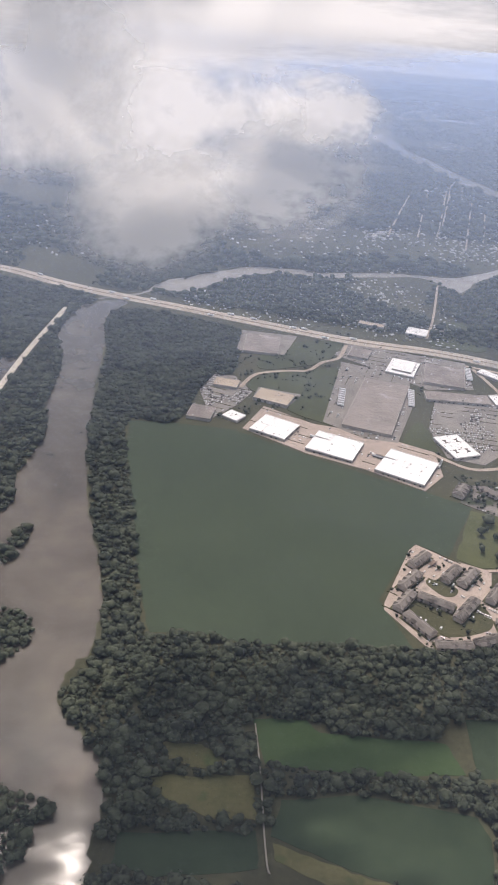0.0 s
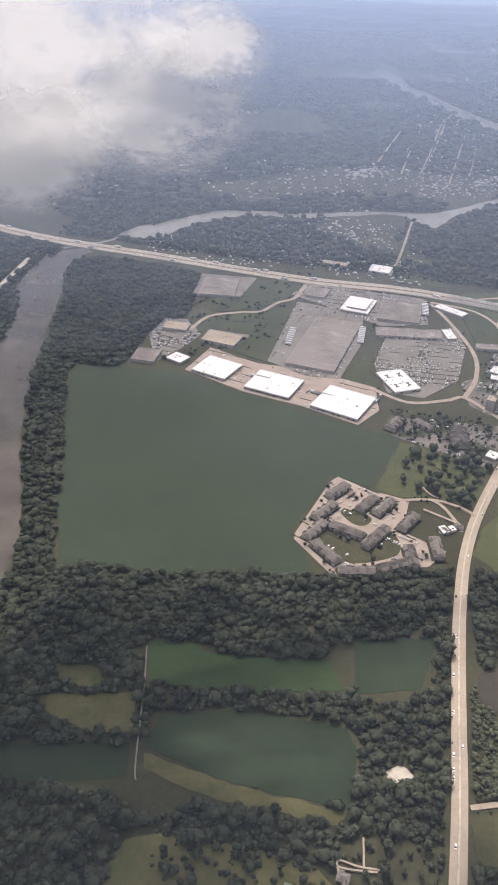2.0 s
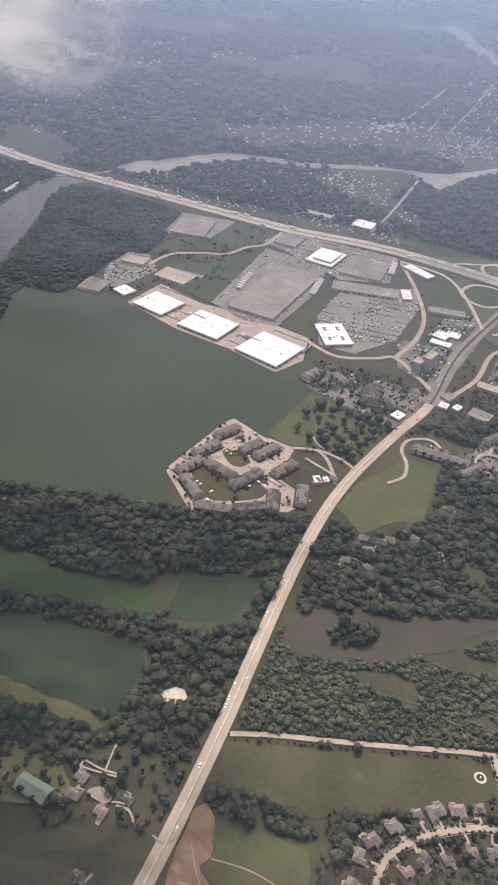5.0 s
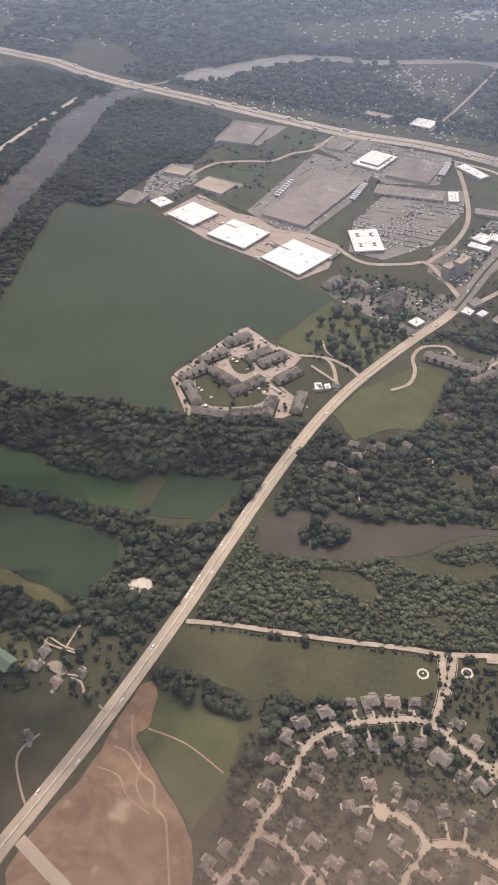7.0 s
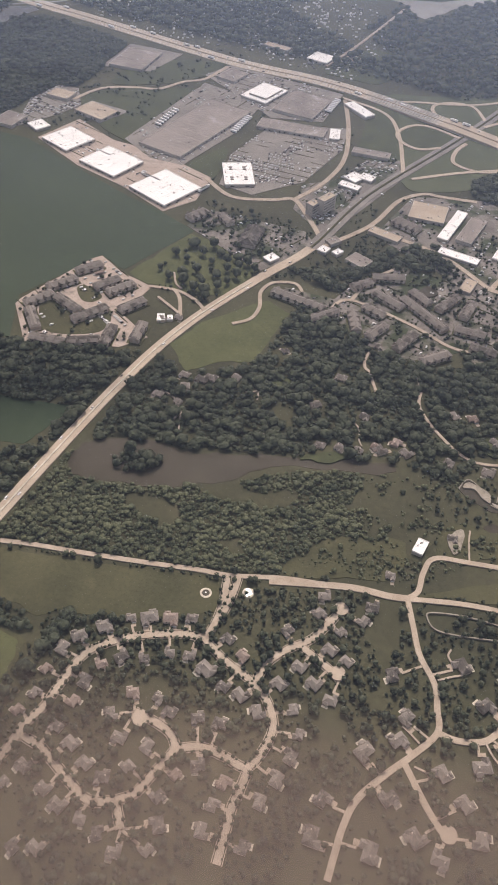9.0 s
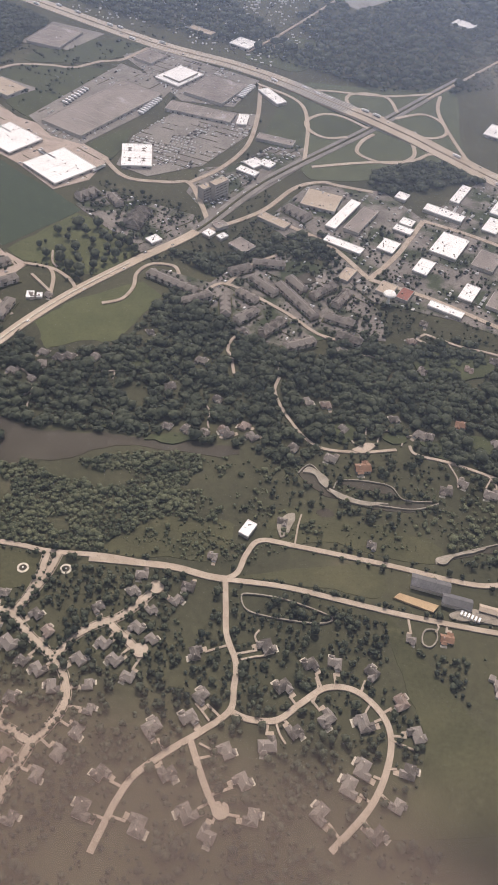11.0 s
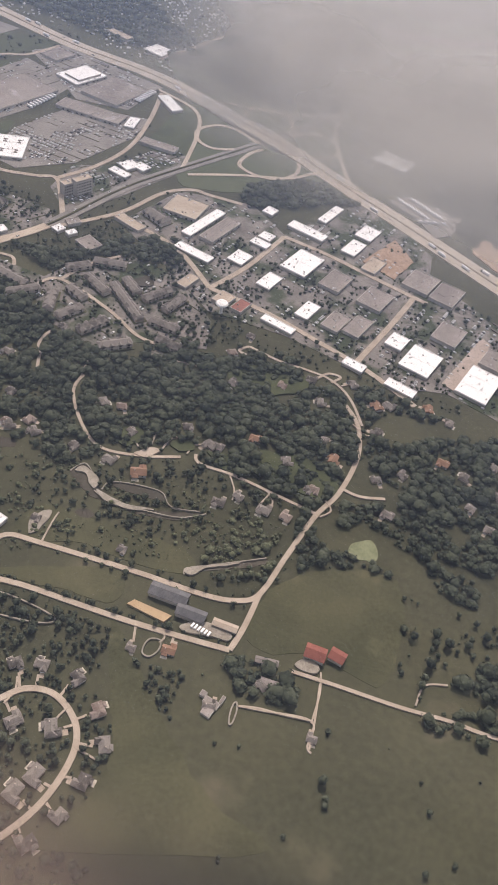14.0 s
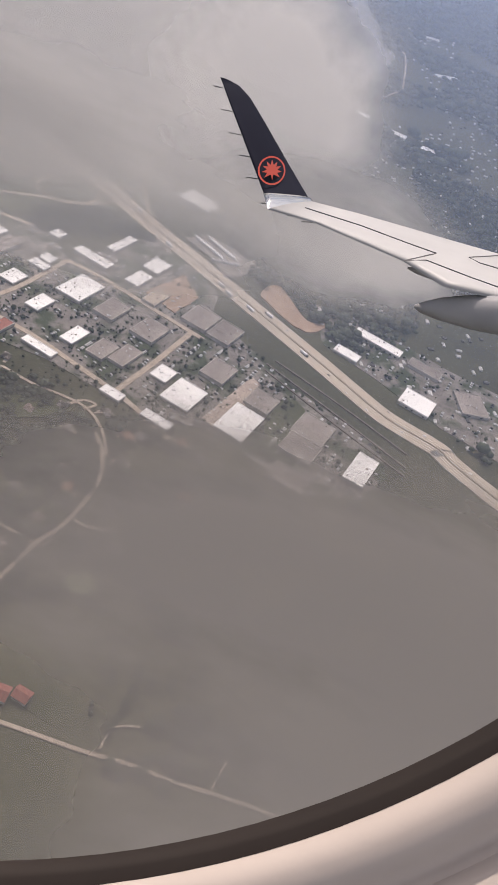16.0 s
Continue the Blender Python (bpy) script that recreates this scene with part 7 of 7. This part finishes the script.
for p, roof, lab, h in (([(422, 216), (422, 222), (438, 223), (439, 217)], SHINGLE_D, "long dark-roofed horse barn", 2.6), ([(436, 212), (436, 217), (448, 217), (448, 212)], SHINGLE_D, "stable building with dark grey roof", 2.6), ([(491, 214), (491, 220), (499, 220), (498, 216)], ROOF_RED, "barn with a bright red metal roof", 2.6), ([(500, 217), (501, 222), (507, 222), (506, 218)], ROOF_RED, "barn with a bright red metal roof", 2.6), ([(89, 134), (91, 140), (104, 138), (103, 131)], ROOF_GREEN, "farm shed with a green metal roof", 2.6), ([(452, 213), (452, 216), (462, 217), (461, 214)], ROOF_TAN, "low tan shed beside the stables", 2.0)):
    q = np.array(p, float)
    e = q[1] - q[0]
    w, d = np.linalg.norm(e), np.linalg.norm(q[2] - q[1])
    c = q.mean(0)
    bn = thing("barn", pose(c[0], c[1], 0, 0, 0, math.degrees(math.atan2(e[1], e[0]))), lab, "barn", "barns")
    part("wall", box_mesh("wall", -w / 2, -d / 2, -0.3, w / 2, d / 2, h, TILT_WALL), bn)
    part("roof", hip_mesh("roof", -w / 2, -d / 2, w / 2, d / 2, h, min(w, d) * 0.28, roof, 1.0, 0.4), bn)
    part("door", box_mesh("door", w / 2 - 0.05, -0.8, 0.0, w / 2 + 0.08, 0.8, 1.9, DARK), bn)
school = thing("school", pose(463, 182, 0, 0, 0, -12), "low grey-roofed school with white walls beside an oval track", "school")
for k, (x0, y0, x1, y1) in enumerate(((-3.2, -1.2, 3.2, 1.6), (-1.4, -5.6, 2.6, -1.2), (2.2, 1.0, 3.6, 5.0), (-5.6, 0.2, -3.2, 2.6))):
    part("wall", box_mesh("wall", x0, y0, -0.3, x1, y1, 1.3 + 0.1 * k, TILT_WALL), school)
    part("roof", box_mesh("roof", x0 + 0.2, y0 + 0.2, 1.3 + 0.1 * k, x1 - 0.2, y1 - 0.2, 1.45 + 0.1 * k, ROOF_GREY), school)
for x, y, w, d, a in ((477.5, 206.6, 9.0, 2.4, 8), (481, 198.2, 6.5, 2.4, 2)):
    shed = thing("shed", pose(x, y, 0, 0, 0, a), "long low shed with a grey roof beside trees", "shed", "sheds")
    part("wall", box_mesh("wall", -w / 2, -d / 2, -0.3, w / 2, d / 2, 1.7, TILT_WALL), shed)
    part("roof", hip_mesh("roof", -w / 2, -d / 2, w / 2, d / 2, 1.7, 0.6, ROOF_GREY, 1.0, 0.3), shed)
    part("door", box_mesh("door", -0.6, -d / 2 - 0.06, 0.0, 0.6, -d / 2 + 0.05, 1.4, DARK), shed)
for k in range(6):
    truck(444.5 + 1.5 * k, 210.3 - 0.25 * k, 75, 0.55, False).scale = (0.4, 0.7, 0.7)
dx, dy = [(224, 770)][0]
tank = thing("storage_tank", pose(dx, dy, 0), "wide low round tan storage tank", "storage tank")
part("wall", lathe("wall", [(7.0, -0.3), (7.0, 1.6)], TILT_WALL, 32), tank)
part("roof", lathe("roof", [(7.1, 1.6), (6.9, 1.9), (0.3, 2.3)], ROOF_TAN, 32), tank)
px, py = [(458, 309)][0]
pool = thing("swimming_pool", pose(px, py, 0), "blue garden swimming pool with a pale surround", "swimming pool")
part("surround", lathe("surround", [(2.6, -0.2), (2.6, 0.30)], GRAVEL), pool)
part("water", lathe("water", [(1.7, 0.2), (1.7, 0.34)], POOL), pool)



# ---- the aeroplane: wing and cabin window, where they stand at the end of the flight ----
NAVY = surface("navy blue gloss paint", (0.006, 0.007, 0.016), (0.009, 0.011, 0.022), rough=0.75, big=0.5, fine=3.0, relief=0.0)
NAVY.node_tree.nodes["Principled BSDF"].inputs["Specular IOR Level"].default_value = 0.06
WING_WHITE = surface("pale grey wing paint", (0.42, 0.42, 0.415), (0.50, 0.50, 0.49), rough=0.45, big=0.6, fine=4.0, relief=0.01)
WING_GREY = surface("grey fairing paint", (0.30, 0.30, 0.305), (0.38, 0.38, 0.385), rough=0.45, big=0.6, fine=4.0, relief=0.01)
CHROME = surface("polished metal edge", (0.75, 0.75, 0.74), (0.85, 0.85, 0.84), rough=0.2, big=1.0, fine=4.0, metal=0.9, relief=0.0)
RED = surface("red emblem paint", (0.42, 0.045, 0.02), (0.48, 0.06, 0.03), rough=0.4, big=1.0, fine=4.0, relief=0.0)
GAP = surface("dark panel gap", (0.10, 0.10, 0.10), (0.16, 0.16, 0.16), rough=0.7, big=1.0, fine=4.0, relief=0.0)
SEAL = surface("dark window seal", (0.022, 0.016, 0.013), (0.035, 0.026, 0.021), rough=0.6, big=6.0, fine=40.0, relief=0.0)
PANEL = surface("beige cabin wall panel", (0.52, 0.45, 0.40), (0.60, 0.52, 0.46), rough=0.55, big=5.0, fine=60.0, relief=0.01)
SEAT = look(PATH[-1][1], PATH[-1][2], PATH[-1][3])      # the passenger's eye at the end
FOCAL = 441.0 / math.tan(radians(34.8 / 2))


def seat_view(x, y, d):
    """A place d metres in front of the passenger, x and y from the window's upper left corner in thousandths of the focal length times 1.407."""
    return Vector(((x - 441.0) / FOCAL * d, (784.0 - y) / FOCAL * d, -d))


plane = thing("aeroplane", SEAT, "white aeroplane wing with a navy winglet over the country", "aeroplane")


def loft(name, sections, thick, mat, parent, label="", n=10):
    """A wing panel through chords (leading point, trailing point), with a rounded aerofoil section."""
    v, f = [], []
    for i, (lead, trail) in enumerate(sections):
        chord = trail - lead
        nxt = sections[min(i + 1, len(sections) - 1)][0] - sections[max(i - 1, 0)][0]
        up = chord.cross(nxt).normalized()
        ring = []
        for k in range(n):
            a = 2 * math.pi * k / n
            s = 0.5 - 0.5 * math.cos(a)
            h = thick * chord.length * math.sin(a) * (1 - 0.55 * s)
            ring.append(lead + chord * s + up * h)
        v += ring
        if i:
            f += [((i - 1) * n + k, (i - 1) * n + (k + 1) % n, i * n + (k + 1) % n, i * n + k) for k in range(n)]
    f += [tuple(range(n)), tuple(len(v) - 1 - k for k in range(n))]
    me = mesh_of(name, v, f, mat, True)
    return part(name, me, parent, label)


def strip(name, pts, width, mat, parent, lift=0.02):
    """A thin line lying on a panel."""
    v, f = [], []
    for i, p in enumerate(pts):
        e = (pts[min(i + 1, len(pts) - 1)] - pts[max(i - 1, 0)]).normalized()
        side = e.cross(p.normalized()).normalized() * width
        q = p - p.normalized() * lift
        v += [q + side, q - side]
        if i:
            f.append((2 * i - 2, 2 * i - 1, 2 * i + 1, 2 * i))
    return part(name, mesh_of(name, v, f, mat), parent)


W = seat_view


def on_wing(x, y, above=0.0):
    """A place on the banked wing's plane, in the passenger's view."""
    way = W(x, y, 1.0)
    return way * ((1.8 - above) / -(0.256 * way.x + 0.8597 * way.y + 0.442 * way.z))


winglet = loft("winglet", [(W(550, 357, 11.05), W(467, 343, 9.95)), (W(505, 280, 11.1), W(450, 297, 10.2)), (W(470, 218, 11.15), W(424, 228, 10.5)), (W(443, 173, 11.2), W(405, 178, 10.75)), (W(424, 152, 11.25), W(395, 150, 10.95)), (W(405, 142, 11.28), W(390, 137, 11.1))], 0.03, NAVY, plane, "navy blue winglet with a red emblem")
ring_v, ring_f, centre = [], [], W(482, 302, 10.30)
ux, uy = (W(512, 302, 10.72) - W(453, 302, 9.80)) * 0.415, W(482, 276.5, 10.42) - centre
for k in range(32):
    a = k * math.pi / 16
    for r in (0.88, 1.0):
        ring_v.append(centre + ux * r * math.cos(a) + uy * r * math.sin(a))
    ring_f.append((2 * k, 2 * k + 1, (2 * k + 3) % 64, (2 * k + 2) % 64))
part("emblem_ring", mesh_of("emblem_ring", ring_v, ring_f, RED), winglet, "red painted ring")
leaf_v = []
for k in range(22):
    a = math.pi / 2 + k * math.pi / 11
    r = (0.74, 0.40)[k % 2] if k not in (10, 11, 12) else (0.30, 0.68, 0.30)[k - 10]
    leaf_v.append(centre + ux * r * math.cos(a) + uy * r * math.sin(a))
part("emblem_leaf", mesh_of("emblem_leaf", leaf_v, [tuple(range(22))], RED), winglet, "plain red leaf-like emblem")
loft("wing_tip", [(on_wing(556, 358), on_wing(474, 371)), (W(553, 355, 11.1), W(470, 355, 9.9)), (W(551, 352, 11.08), W(466, 342, 9.94))], 0.05, CHROME, plane, "polished metal wing tip")
CHORDS = ((552, 358, 474, 371), (640, 381, 560, 396), (720, 404, 650, 435), (800, 428, 712, 462), (882, 452, 785, 508), (990, 484, 880, 530), (1120, 522, 980, 560))
loft("wing", [(on_wing(a, b), on_wing(c, d)) for a, b, c, d in CHORDS], 0.035, WING_WHITE, plane)
for line in (((540, 368), (640, 400), (720, 430), (773, 449)), ((773, 449), (716, 462), (755, 461), (830, 490), (900, 515)), ((900, 452), (830, 456), (850, 466), (930, 490))):
    strip("panel_line", [on_wing(x, y, 0.1) for x, y in line], 0.007, GAP, plane, 0.02)
for q in (((378, 152), (394, 156)), ((392, 194), (412, 198)), ((405, 235), (430, 240)), ((423, 275), (444, 278)), ((436, 314), (462, 318)), ((462, 360), (482, 361)), ((508, 382), (530, 383)), ((534, 393), (556, 394))):
    strip("static_wick", [W(*q[0], 10.3), W(*q[1], 10.3)], 0.006, GAP, plane, 0.0)


def pod(name, sections, mat, parent, label):
    """A streamlined fairing through (centre, half height, half width)."""
    v, f, n = [], [], 12
    for i, (c, h, w) in enumerate(sections):
        v += [c + Vector((0.25 * w * math.cos(a), h * math.sin(a), w * math.cos(a))) for a in (2 * math.pi * k / n for k in range(n))]
        if i:
            f += [((i - 1) * n + k, (i - 1) * n + (k + 1) % n, i * n + (k + 1) % n, i * n + k) for k in range(n)]
    f += [tuple(range(n)), tuple(len(v) - 1 - k for k in range(n))]
    return part(name, mesh_of(name, v, f, mat, True), parent, label)


pod("flap_fairing", [(W(733, 543, 8.6), 0.01, 0.01), (W(745, 545, 9.0), 0.06, 0.06), (W(780, 548, 8.9), 0.13, 0.12), (W(830, 553, 8.8), 0.19, 0.16), (W(890, 560, 8.7), 0.22, 0.18), (W(960, 570, 8.6), 0.2, 0.18)], WING_GREY, plane, "grey flap track fairing under the wing")
pod("flap_fairing", [(W(722, 475, 9.6), 0.01, 0.01), (W(740, 480, 9.55), 0.04, 0.05), (W(770, 488, 9.45), 0.06, 0.06), (W(800, 497, 9.35), 0.05, 0.06)], WING_GREY, plane, "grey flap track fairing under the wing")

# the window: a dark seal and a beige surround, a hand's width before the eye
cabin = thing("cabin_window", SEAT, "beige cabin wall round an oval window with a dark seal", "window")
REACH = 0.165
mid = seat_view(-38, -263, REACH)


def surround(name, rings, mat, label=""):
    v, f, n = [], [], 160
    for i, (r, z) in enumerate(rings):
        rr = r / FOCAL * REACH
        v += [mid + Vector((rr * math.cos(a), rr * math.sin(a), z)) for a in (2 * math.pi * k / n for k in range(n))]
        if i:
            f += [((i - 1) * n + k, (i - 1) * n + (k + 1) % n, i * n + (k + 1) % n, i * n + k) for k in range(n)]
    return part(name, mesh_of(name, v, f, mat, True), cabin, label)


surround("seal", [(1806, -0.004), (1810, -0.001), (1820, 0.0), (1838, 0.001)], SEAL)
surround("bezel", [(1834, -0.002), (1842, 0.003), (1870, 0.006), (1930, 0.004), (1985, -0.001), (1998, 0.0)], PANEL)
surround("wall_panel", [(1996, -0.002), (2006, 0.003), (2060, 0.006), (2300, 0.004), (2700, -0.02), (2710, -0.05)], PANEL)
